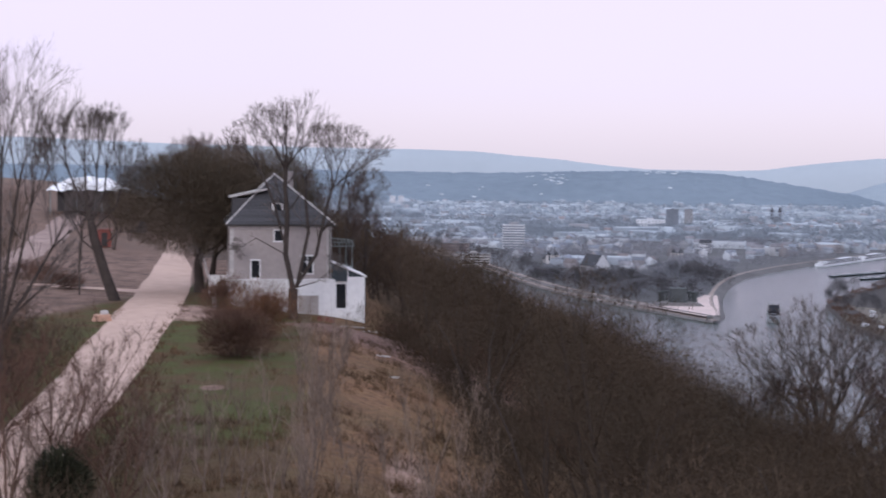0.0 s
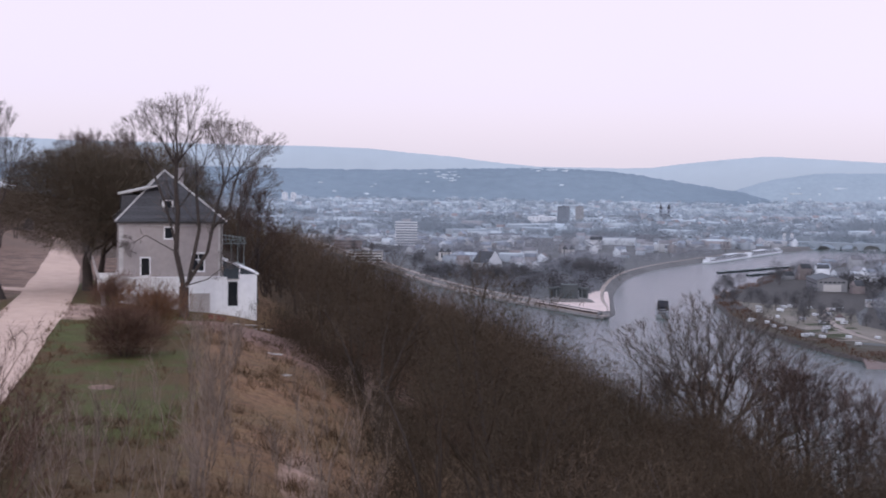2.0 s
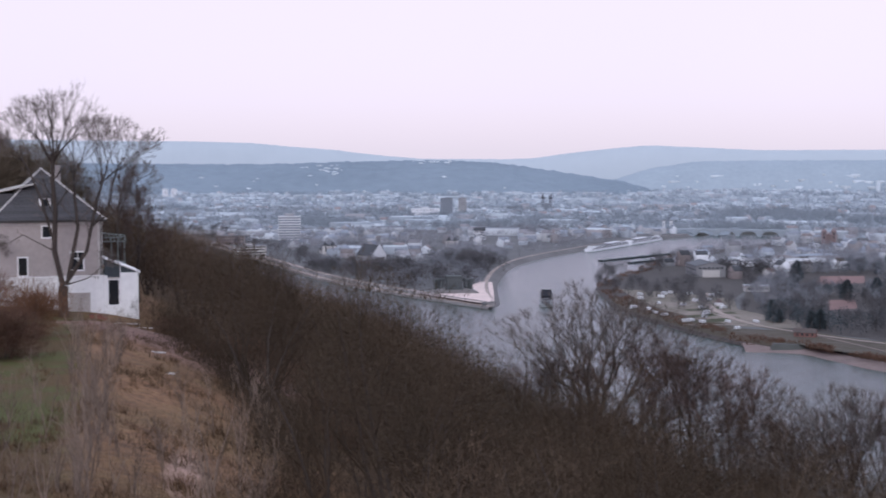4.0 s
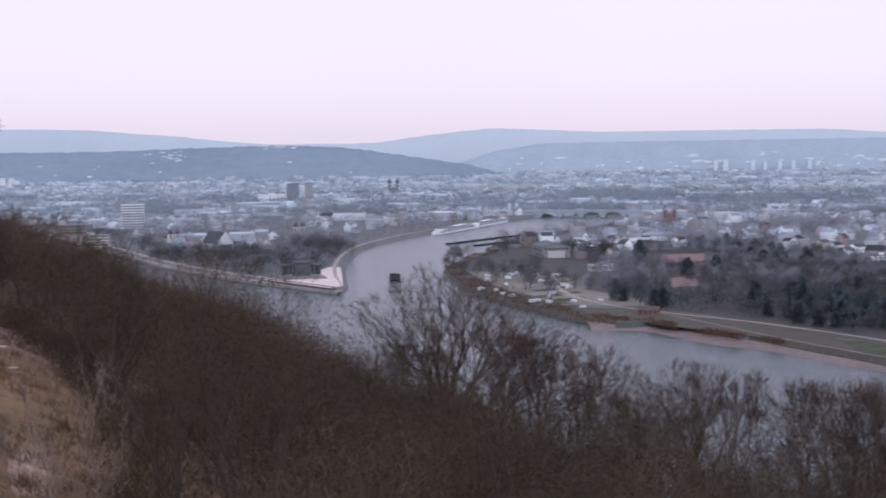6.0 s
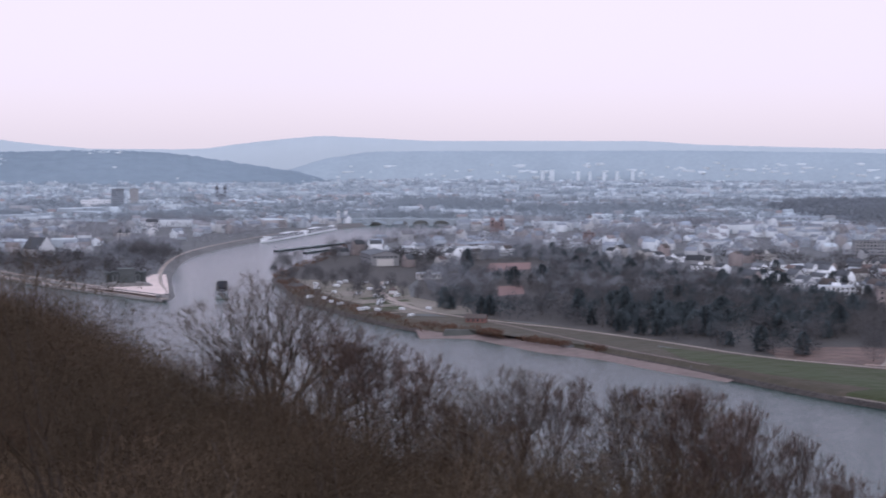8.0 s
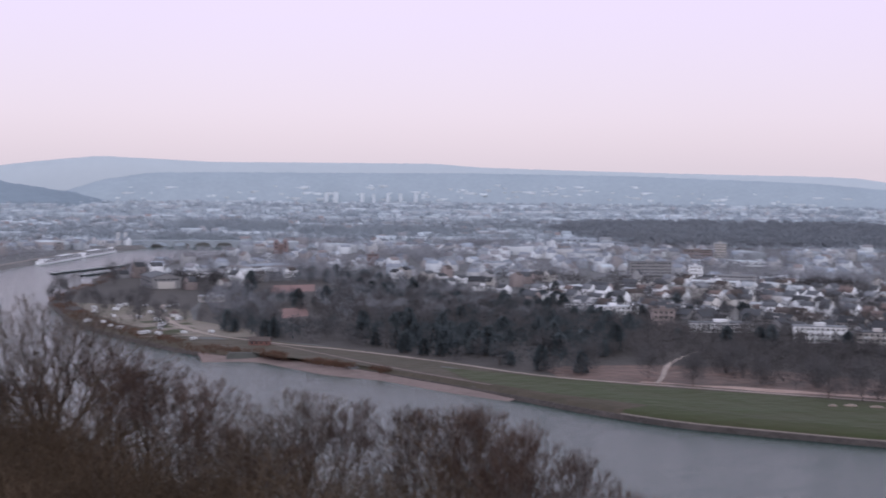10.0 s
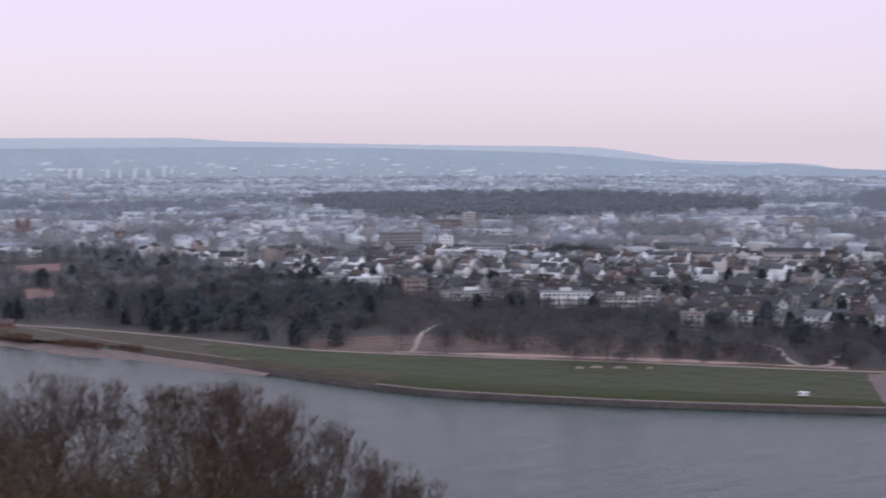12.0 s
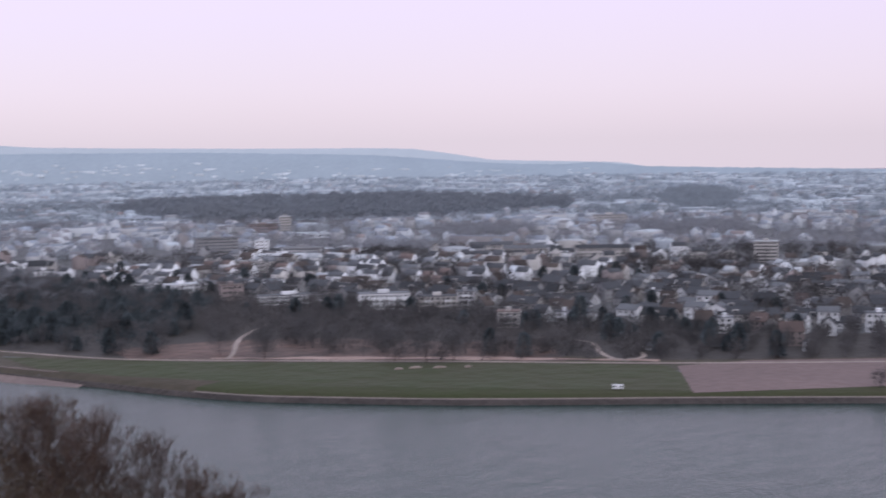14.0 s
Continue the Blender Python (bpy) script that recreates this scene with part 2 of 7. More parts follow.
def wave(x, y, s, seed=0):
    """Cheap smooth unevenness between -1 and 1."""
    a = np.sin(x * s + 1.3 * seed) * np.cos(y * s * 1.13 + 0.7 * seed)
    b = np.sin(x * s * 2.7 + y * s * 1.9 + seed) * np.cos(y * s * 2.3 - x * s * 0.8)
    return 0.6 * a + 0.4 * b


def crest(y):
    """Where the slope begins, as x along the ridge."""
    y = np.asarray(y, float)
    return -2 - 0.075 * y - 0.0012 * np.clip(y - 150, 0, None) ** 2


def hill(x, y):
    x, y = np.asarray(x, float), np.asarray(y, float)
    e = np.clip(x - crest(y), 0, None)
    drop = 0.5 * e * e / (e + 7) + 0.15 * np.clip(e - 120, 0, None)
    back = np.clip(-(x - crest(y)) - 12 * np.clip((260 - y) / 40, 0, 1), 0, 1e9)
    rise = np.clip(y - 150, 0, 100) * 0.036 * np.clip(back / 25, 0, 1)
    u = np.clip((y - 215) / 110, 0, 1)
    rise = rise + 4.4 * u * u * (3 - 2 * u) * np.clip((crest(y) - x + 20) / 22, 0, 1)
    drop = drop + 1.25 * np.exp(-(((x + 10.5) / 7.0) ** 2) - ((y - 131) / 9.0) ** 2)
    r = np.hypot(x, y)
    fall = np.clip((r - 430) / 500, 0, 1)
    fall = fall * fall * (3 - 2 * fall) * 108
    shoulder = 8.0 * np.exp(-(((x - 44) / 16) ** 2) - ((y - 70) / 32) ** 2)
    return EYE - 13.2 - drop + rise - fall + shoulder + 0.22 * wave(x, y, 0.21) * np.clip(e / 6 + 0.25, 0, 1)


def ground(x, y):
    return np.maximum(hill(x, y), LAND)


def ground_at(x, y):
    return float(ground(x, y))


# ---- the ground: one sheet to the horizon ----
def build_ground():
    fine = np.arange(-24, 68.01, 0.33)
    coarse = np.arange(72, 332.1, 4.0)
    az = np.radians(np.concatenate([fine, coarse]))
    r = np.append(0.0005, 2.0 * 1.022 ** np.arange(0, 443))
    r = r[r < 4940]
    r = np.append(r, 4940.0)
    A, R = np.meshgrid(az, r)
    x, y = R * np.sin(A) + 0.7, R * np.cos(A) - 0.5
    z = ground(x, y)
    water = inside(RIVER, x, y)
    d = distance(RIVER + RIVER[:1], x, y)
    z = np.where(water, -4.0, z)
    low = (~water) & (d < 14) & (z < LAND + 3)
    z = np.where(low, -1.0, z)
    h = hill(x, y) > LAND + 0.5
    e = x - crest(y)
    n = len(az)
    i, j = np.meshgrid(np.arange(len(r) - 1), np.arange(n), indexing="ij")
    j2 = (j + 1) % n
    faces = np.stack([i * n + j, i * n + j2, (i + 1) * n + j2, (i + 1) * n + j], -1).reshape(-1, 4)
    k = np.where(water, 5, 4)
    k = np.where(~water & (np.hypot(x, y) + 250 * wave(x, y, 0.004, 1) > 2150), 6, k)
    k = np.where(h, 1, k)
    k = np.where(h & (e < -13) & (y > 150), 3, k)
    k = np.where(h & (y > -30) & (y < 190) & (x > -130) & (e < 40), 0, k)
    me = mesh_of("ground", np.stack([x, y, z], -1).reshape(-1, 3), faces, [M_RIDGE, M_LITTER, M_DRY, M_FIELD, M_CITY, M_BED, M_OUTHAZE], k[:-1].reshape(-1))
    me.polygons.foreach_set("use_smooth", np.ones(len(faces), bool))
    tagged(new("ground", me), "hillside with rough grass and leaf litter above a flat valley", "ground", kind="structure")


build_ground()


def sheet(name, poly, z, material, label, category="ground", kind="structure"):
    bm = bmesh.new()
    bm.faces.new([bm.verts.new((x, y, z)) for x, y in poly])
    bmesh.ops.triangulate(bm, faces=bm.faces[:])
    bmesh.ops.recalc_face_normals(bm, faces=bm.faces[:])
    if bm.faces[:][0].normal.z < 0:
        bmesh.ops.reverse_faces(bm, faces=bm.faces[:])
    return tagged(part(name, bm, material), label, category, kind=kind)


def smooth(line, step):
    """Points at even steps along a line, its corners rounded."""
    p = np.array(line, float)
    for _ in range(2):
        q = np.empty((2 * len(p) - 2, p.shape[1]))
        q[0::2], q[1::2] = 0.75 * p[:-1] + 0.25 * p[1:], 0.25 * p[:-1] + 0.75 * p[1:]
        p = np.vstack([p[:1], q, p[-1:]])
    s = np.concatenate([[0], np.cumsum(np.hypot(*np.diff(p[:, :2], axis=0).T))])
    t = np.arange(0, s[-1], step)
    return np.stack([np.interp(t, s, p[:, c]) for c in range(p.shape[1])], 1)


def sides(line):
    d = np.gradient(line[:, :2], axis=0)
    d /= np.hypot(d[:, 0], d[:, 1])[:, None]
    return np.stack([d[:, 1], -d[:, 0]], 1)


def ribbon(name, line, width, z, material, label, category="path", step=4.0, across=1, wobble=0.0, kind="structure"):
    """A strip along a line; width may be given for each end. z: a height, or a function of x and y."""
    p = smooth(line, step)
    n = sides(p)
    w = np.interp(np.linspace(0, 1, len(p)), np.linspace(0, 1, len(np.atleast_1d(width))), np.atleast_1d(width)) / 2
    rows = []
    for k in range(across + 1):
        u = 2 * k / across - 1
        edge = wobble * (np.sin(np.arange(len(p)) * 0.37 + 3 * u) + 0.6 * np.sin(np.arange(len(p)) * 0.93 + u)) * (abs(u) > 0.99)
        xy = p[:, :2] + n * (u * w + u * edge)[:, None]
        zz = z(xy[:, 0], xy[:, 1]) if callable(z) else np.full(len(p), z)
        rows.append(np.column_stack([xy, zz]))
    V = np.stack(rows, 1).reshape(-1, 3)
    i, j = np.meshgrid(np.arange(len(p) - 1), np.arange(across), indexing="ij")
    a = i * (across + 1) + j
    F = np.stack([a, a + 1, a + across + 2, a + across + 1], -1).reshape(-1, 4)
    ob = tagged(new(name, mesh_of(name, V, F, material)), label, category, kind=kind)
    return ob


def bank(name, line, profile, materials, label, category="embankment", step=5.0, index=None, taper=None):
    """A strip with a cross-section: profile holds (metres inland, height). The land lies to the right of the line's run."""
    p = smooth(line, step)
    n = sides(p)
    k = np.ones(len(p)) if taper is None else np.clip(np.hypot(p[:, 0] - taper[0], p[:, 1] - taper[1]) / 110, 0.03, 1)
    V = np.stack([np.column_stack([p[:, :2] + n * (min(u, 6.7) + max(u - 6.7, 0) * k)[:, None], np.full(len(p), z)]) for u, z in profile], 1).reshape(-1, 3)
    m = len(profile)
    i, j = np.meshgrid(np.arange(len(p) - 1), np.arange(m - 1), indexing="ij")
    a = i * m + j
    F = np.stack([a, a + 1, a + m + 1, a + m], -1).reshape(-1, 4)
    me = mesh_of(name, V, F, materials, None if index is None else np.tile(index, len(p) - 1))
    return tagged(new(name, me), label, category, kind="structure")


M_WALLSTONE = mat("revetment_stone", (0.07, 0.058, 0.056), scale=0.12, second=(0.036, 0.031, 0.03), bump=0.7)
M_SLOPESTONE = mat("quay_slope_stone", (0.15, 0.145, 0.147), scale=0.08, second=(0.088, 0.084, 0.086), bump=0.5)
M_QUAYSTONE = mat("quay_stone", (0.22, 0.21, 0.21), scale=0.1, second=(0.13, 0.122, 0.122), bump=0.5)
M_PAVE = mat("pale_paving", (0.62, 0.49, 0.46), scale=0.2, second=(0.48, 0.39, 0.37))
M_PATH = mat("bank_path", (0.34, 0.275, 0.25), scale=0.1, second=(0.20, 0.165, 0.15))
M_BANKPATH = mat("embankment_path", (0.215, 0.175, 0.165), scale=0.1, second=(0.13, 0.11, 0.105))
M_MEADOW = mat("meadow", (0.033, 0.043, 0.015), scale=0.03, second=(0.041, 0.04, 0.02), bump=0.3)
M_SOIL = mat("bare_soil", (0.165, 0.115, 0.113), scale=0.08, second=(0.115, 0.082, 0.08), bump=0.3)
M_EARTH = mat("reddish_earth", (0.15, 0.096, 0.085), scale=0.06, second=(0.036, 0.03, 0.028), bump=0.5)
M_SAND = mat("river_gravel", (0.19, 0.14, 0.132), scale=0.1, second=(0.11, 0.084, 0.08), bump=0.3)
M_CAMP = mat("camp_ground", (0.21, 0.175, 0.155), scale=0.06, second=(0.085, 0.08, 0.06), bump=0.3)
M_VERGE = mat("rough_verge", (0.07, 0.054, 0.041), scale=0.05, second=(0.04, 0.036, 0.024), bump=0.3)
M_COURT = mat("red_court", (0.2, 0.112, 0.106), scale=0.2, second=(0.13, 0.082, 0.078))
M_SCRUB = mat("scrub_floor", (0.058, 0.05, 0.048), scale=0.08, second=(0.038, 0.034, 0.034), bump=0.4)

# water
wat = mesh_of("water", [(-4900, -4900, WATER), (4900, -4900, WATER), (4900, 4900, WATER), (-4900, 4900, WATER)], [(0, 1, 2, 3)], M_WATER)
tagged(new("water", wat), "grey river water under an overcast sky", "river", kind="structure")
wnode, wlink = M_WATER.node_tree.nodes, M_WATER.node_tree.links
for scale_xy, strength, dist in (((0.04, 0.10), 0.7, 0.85), ((0.45, 0.9), 0.8, 0.4)):
    g = wnode.new("ShaderNodeNewGeometry")
    mp = wnode.new("ShaderNodeMapping")
    mp.inputs["Scale"].default_value = (scale_xy[0], scale_xy[1], 1)
    mp.inputs["Rotation"].default_value = (0, 0, radians(35))
    nz = wnode.new("ShaderNodeTexNoise")
    nz.inputs["Scale"].default_value, nz.inputs["Detail"].default_value = 1.0, 3
    bp = wnode.new("ShaderNodeBump")
    bp.inputs["Strength"].default_value, bp.inputs["Distance"].default_value = strength, dist
    wlink.new(g.outputs["Position"], mp.inputs["Vector"])
    wlink.new(mp.outputs[0], nz.inputs["Vector"])
    wlink.new(nz.outputs["Fac"], bp.inputs["Height"])
    old = wnode["Principled BSDF"].inputs["Normal"]
    if old.links:
        wlink.new(old.links[0].from_socket, bp.inputs["Normal"])
    wlink.new(bp.outputs[0], old)

# far bank: stone revetment below, a path along its top; a gravel beach where the bank bends towards the mouth
EMBANK = [(301, 1111), (294, 1060), (293, 1000), (299, 935), (303, 893), (312, 850), (320, 822), (345, 812), (352, 781), (358, 758), (366, 738), (374, 712), (386, 655), (396, 610), (402, 572), (408, 546)] + FAR_BANK[18:]
for run, turf, label in ((EMBANK[15:], M_MEADOW, "dark stone revetment with a path on top"), (EMBANK[:16], M_VERGE, "low earth bank above the gravel beach")):
    bank("embankment", run[::-1], [(-1.5, -2), (0.5, 0.9), (2.2, 3.0), (2.7, 3.5), (4.7, 3.7), (5.9, LAND + 0.1), (32, LAND + 0.06)], [M_WALLSTONE, M_BANKPATH, turf], label, index=[0, 0, 0, 1 if turf is M_MEADOW else 2, 2, 2])
bank("shore", SIDE_BANK[::-1], [(-2, -2), (2, 1.0), (7, 3.5), (14, LAND + 0.1), (42, LAND + 0.05)], [M_WALLSTONE, M_SCRUB], "scrubby stone shore of the river mouth", category="shore", index=[0, 0, 1, 1])
bank("beach", [(391, 612), (377, 652), (368, 702), (358, 720), (348, 737), (344, 760), (339, 781), (337, 802), (322, 812), (306, 816)], [(-2.5, 0.6), (1.0, WATER + 0.15), (6.0, WATER + 0.7), (13.0, WATER + 1.9), (26.0, WATER + 2.3)], M_SAND, "pinkish gravel beach at the water's edge", category="beach", step=4.0)
# town side: quay walls
bank("quay_wall", TOWN_QUAY[::-1], [(0, -2), (0.3, 3.2), (0.8, 3.3), (5.5, 3.4), (6.0, 6.0), (6.6, 6.0), (16, LAND + 0.1), (50, LAND + 0.05)], [M_QUAYSTONE, M_PATH, M_CITY, M_PATH], "grey stone quay wall with a lower walk", index=[0, 0, 1, 0, 0, 3, 2], taper=CORNER)
bank("quay_wall", SIDE_QUAY[::-1], [(0, -2), (2.5, 1.2), (9.0, 3.4), (10.5, 5.3), (11, 5.3), (15, LAND + 0.1), (50, LAND + 0.05)], [M_SLOPESTONE, M_PATH, M_CITY], "grey stone quay wall along the side river", index=[0, 0, 0, 0, 1, 2], taper=CORNER)

# surfaces of the far bank
ribbon("verge", [(345, 985), (347, 940), (350, 912), (358, 885), (375, 842), (397, 803), (415, 750), (424, 722), (440, 655), (475, 604), (510, 554), (542, 511), (577, 458), (608, 412), (675, 333), (800, 185)], [6, 14, 34, 44, 44, 44], LAND + 0.03, M_VERGE, "rough grass verge of the bank road", category="verge", step=12.0)
sheet("rough_ground", [(446, 650), (474, 598), (526, 526), (579, 458), (614, 414), (685, 336), (800, 200), (900, 150), (800, 310), (740, 450), (715, 560), (650, 700), (520, 690)], LAND + 0.02, M_SCRUB, "rough brown ground behind the bank road", category="ground")
sheet("rough_ground", [(325, 1110), (330, 1240), (392, 1340), (450, 1420), (520, 1330), (436, 1161), (395, 1080)], LAND + 0.04, M_SCRUB, "rough brown ground on the river point", category="ground")
sheet("meadow", [(398, 660), (409, 712), (440, 652), (474, 598), (526, 525), (579, 457), (600, 412), (552, 352), (532, 384), (486, 449), (440, 534), (410, 606)], LAND + 0.14, M_MEADOW, "mown green meadow along the river", category="meadow")
sheet("meadow", [(316, 930), (330, 900), (372, 872), (400, 790), (425, 735), (409, 712), (396, 662), (370, 742), (343, 800), (326, 880)], LAND + 0.13, M_VERGE, "narrow grass strip above the beach", category="meadow")
sheet("soil_field", [(542, 358), (602, 407), (640, 388), (700, 322), (830, 160), (772, 86), (614, 296)], LAND + 0.15, M_SOIL, "bare pinkish soil field beside the meadow", category="field")
sheet("earth_slope", [(470, 602), (446, 648), (462, 690), (520, 668), (560, 640), (600, 560), (640, 520), (618, 498), (580, 460)], LAND + 0.10, M_EARTH, "strip of bare reddish earth", category="ground")
ribbon("bank_road", [(345, 985), (347, 940), (350, 912), (358, 885), (375, 842), (397, 803), (415, 750), (424, 722), (440, 655), (475, 604), (510, 554), (542, 511), (577, 458), (608, 412), (675, 333), (800, 185)], [3, 3, 3.4, 4.4], LAND + 0.2, M_PATH, "pale paved road along the bank", category="road")
ribbon("gravel_strip", [(476, 616), (514, 566), (548, 523), (583, 470), (612, 424)], [4, 8, 10, 8, 5], LAND + 0.17, M_YARD, "pale gravel strip beside the bank road", category="ground", step=5.0, wobble=1.6)
ribbon("footpath", [(362, 870), (370, 830), (376, 776), (381, 738), (388, 692), (399, 640)], [2.2, 2.6, 2.2], LAND + 0.26, M_SAND, "narrow pale path above the beach", category="path")
ribbon("footpath", [(480, 607), (496, 622), (526, 657), (554, 681), (595, 708)], [2.4, 3.2, 2.4], LAND + 0.22, M_PATH, "trodden earth path up from the bank", category="path")
ribbon("footpath", [(643, 530), (648, 505), (640, 486), (618, 468), (602, 448), (600, 432)], 3, LAND + 0.24, M_PATH, "pale path bending down to the bank", category="path")
ribbon("footpath", [(600, 448), (606, 436), (618, 437), (632, 451)], [3, 3, 2.5], LAND + 0.23, M_PATH, "pale path beside the bank road", category="path")
sheet("scrub_ground", [(343, 935), (363, 886), (391, 836), (414, 757), (430, 690), (446, 645), (499, 684), (615, 788), (652, 889), (639, 1010), (677, 1169), (652, 1358), (546, 1315), (436, 1161)], LAND + 0.07, M_SCRUB, "brown woodland floor", category="ground")
sheet("garden_ground", [(454, 649), (499, 684), (615, 788), (652, 889), (700, 745), (712, 660), (706, 575), (725, 490), (750, 405), (800, 310), (880, 215), (800, 200), (690, 340), (640, 395), (600, 440), (640, 520), (600, 560), (560, 640), (520, 668), (462, 690)], LAND + 0.05, M_SCRUB, "brown garden ground before the houses", category="ground")
sheet("camp_meadow", [(318, 1010), (322, 1100), (330, 1180), (372, 1130), (395, 1080), (372, 1010), (385, 930), (372, 890), (335, 910)], LAND + 0.09, M_CAMP, "brown camping ground on the river point", category="ground")
for x, y in [(346, 1012), (336, 974), (330, 940), (360, 1022), (350, 985), (342, 955)]:
    sheet("pitch", [(x - 13, y - 9), (x + 12, y - 2), (x + 12, y + 9), (x - 13, y + 3)], LAND + 0.13, M_MEADOW, "strip of grass on the camping ground", category="lawn")
sheet("sports_court", [(507, 1188), (556, 1197), (588, 1266), (548, 1271)], LAND + 0.12, M_COURT, "red clay sports court", category="sports court")
sheet("sports_court", [(433, 992), (460, 1001), (486, 1061), (465, 1062)], LAND + 0.12, M_COURT, "red clay sports court among trees", category="sports court")
ribbon("camp_road", [(392, 1130), (380, 1106), (368, 1075), (360, 1038), (352, 1000), (349, 964), (348, 930), (352, 905)], [4, 5, 4.5], LAND + 0.28, M_PATH, "pale road bending through the camping ground", category="road")
# the corner between the rivers
sheet("plaza", [(196, 1085), (177, 1128), (158, 1172), (205, 1180), (214, 1230), (228, 1262), (238, 1258), (222, 1165), (209, 1095)], LAND + 0.18, M_PAVE, "pale pinkish paved plaza on the river corner", category="plaza")

# ridge: the gravel track and its branch
TRACK = [(-15.0, 30), (-17.4, 52), (-18.6, 64), (-19.4, 75), (-20.7, 88), (-22.6, 102), (-23.9, 114), (-25.6, 128), (-27.2, 142), (-29.4, 156), (-31.0, 168), (-36.0, 196), (-38.6, 211), (-42, 226)]
ribbon("track", TRACK, [3.2, 3.4, 4.0, 4.6, 5.0, 5.2, 5.2, 5.0, 4.4, 3.4, 2.2, 2.0], lambda x, y: ground(x, y) + 0.05, M_GRAVEL, "pale gravel track along the ridge", category="track", step=1.5, across=6, wobble=0.06)
ribbon("track", [(-28.0, 143.5), (-32, 145), (-36.5, 147), (-43, 151)], [4.4, 2.6, 2.2, 2.0], lambda x, y: ground(x, y) + 0.07, M_GRAVEL, "pale gravel branch track", category="track", step=1.0, across=4, wobble=0.2)
ribbon("track", [(-47, 160), (-50.5, 172), (-53, 192), (-57.5, 218), (-62, 250)], [3, 4.5, 4], lambda x, y: ground(x, y) + 0.1, M_YARD, "wide pale gravel yard beyond the lawn", category="track", step=1.5, across=4, wobble=0.2)


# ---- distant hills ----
# the blue of these woods is haze painted into the colour, palest farthest off
M_HILL_FAR = mat("hazed_far_hill", (0.398, 0.44, 0.48), rough=1, scale=0.006, second=(0.37, 0.411, 0.45), spec=0)
M_HILL_MID = mat("hazed_mid_hill", (0.214, 0.26, 0.308), rough=1, scale=0.012, second=(0.174, 0.214, 0.256), spec=0, bump=0.4)
M_HILL_LOW = mat("hazed_low_ridge", (0.312, 0.362, 0.41), rough=1, scale=0.035, second=(0.265, 0.312, 0.356), spec=0)


RIDGES = {}


def ridge_z(name, az, u):
    """The height of a ridge's face at a bearing; u runs from its foot to its top."""
    r0, r1, profile = RIDGES[name]
    top = EYE + r1 * np.tan(np.radians(np.interp(az, [p[0] for p in profile], [p[1] for p in profile])))
    return -5 + (top + 5) * np.sin(u * np.pi / 2) ** 0.8


def ridge(name, r0, r1, profile, material, label, rough=4.0):
    """A wooded ridge: profile holds (bearing, elevation of its top as seen from the height)."""
    RIDGES[name] = (r0, r1, profile)
    a = np.arange(profile[0][0], profile[-1][0] + 0.01, 0.06)
    smoothed = np.convolve(np.pad(np.interp(a, [p[0] for p in profile], [p[1] for p in profile]), 5, mode="edge"), np.ones(11) / 11, "valid")
    top = EYE + r1 * np.tan(np.radians(smoothed))
    rng = np.random.default_rng(int(r0))
    crowns = np.convolve(rng.normal(size=len(a) + 2), (0.3, 0.5, 0.3), "valid")
    rings = []
    for u in np.linspace(0, 1, 13):
        rr = r0 + (r1 - r0) * u
        z = -5 + (top + 5) * np.sin(u * np.pi / 2) ** 0.8 + rough * u * (0.6 * wave(a * 40, np.full_like(a, u * 9), 0.13, 4) + 0.5 * crowns)
        rings.append(np.stack([rr * np.sin(np.radians(a)), rr * np.cos(np.radians(a)), z], 1))
    V = np.vstack(rings)
    n = len(a)
    i, j = np.meshgrid(np.arange(12), np.arange(n - 1), indexing="ij")
    q = i * n + j
    F = np.stack([q, q + 1, q + n + 1, q + n], -1).reshape(-1, 4)
    me = mesh_of(name, V, F, material)
    me.polygons.foreach_set("use_smooth", np.ones(len(F), bool))
    return tagged(new(name, me), label, "hill", kind="structure")


ridge("backdrop_hills", 4720, 4900, [(-30, 0.55), (-16, 0.75), (-10, 0.55), (-3, 0.47), (-0.8, 0.46), (1.4, 0.40), (2.7, 0.27), (4.5, 0.14), (5.8, -0.03), (8, -0.22), (11.3, -0.23), (12.3, -0.2), (13.7, 0.0), (15, 0.15), (16.7, 0.30), (18.9, 0.21), (21, 0.11), (24.3, 0.12), (27.6, 0.12), (29.5, 0.12), (31.5, -0.02), (35.3, -0.11), (39.7, -0.19), (44, -0.24), (45.7, -0.29), (47, -0.47), (48.9, -0.78), (51.6, -0.86), (53.8, -0.93), (54.7, -1.1), (56, -1.22), (63.7, -1.33), (70, -1.35)], M_HILL_FAR, "distant wooded hills tinted pale blue with haze", 1.0)
ridge("low_ridge", 4420, 4600, [(14.2, -1.4), (15.4, -1.05), (16.7, -0.62), (18.5, -0.32), (21, -0.28), (25.5, -0.27), (31, -0.24), (37.5, -0.30), (44, -0.5), (49, -0.9), (51.5, -0.98), (52.8, -0.9), (54.7, -1.1), (58.4, -1.2), (68, -1.4)], M_HILL_LOW, "low wooded ridge beyond the town, tinted blue-grey with haze", 1.5)
ridge("wooded_hill", 3950, 4380, [(-30, -0.2), (-10, -0.3), (-2.75, -0.40), (1.4, -0.42), (4, -0.36), (6.9, -0.28), (9.2, -0.28), (10.8, -0.36), (12.4, -0.57), (14.5, -0.9), (15.9, -1.1), (17, -1.45)], M_HILL_MID, "wooded hill behind the town, tinted dark blue with haze", 2.5)


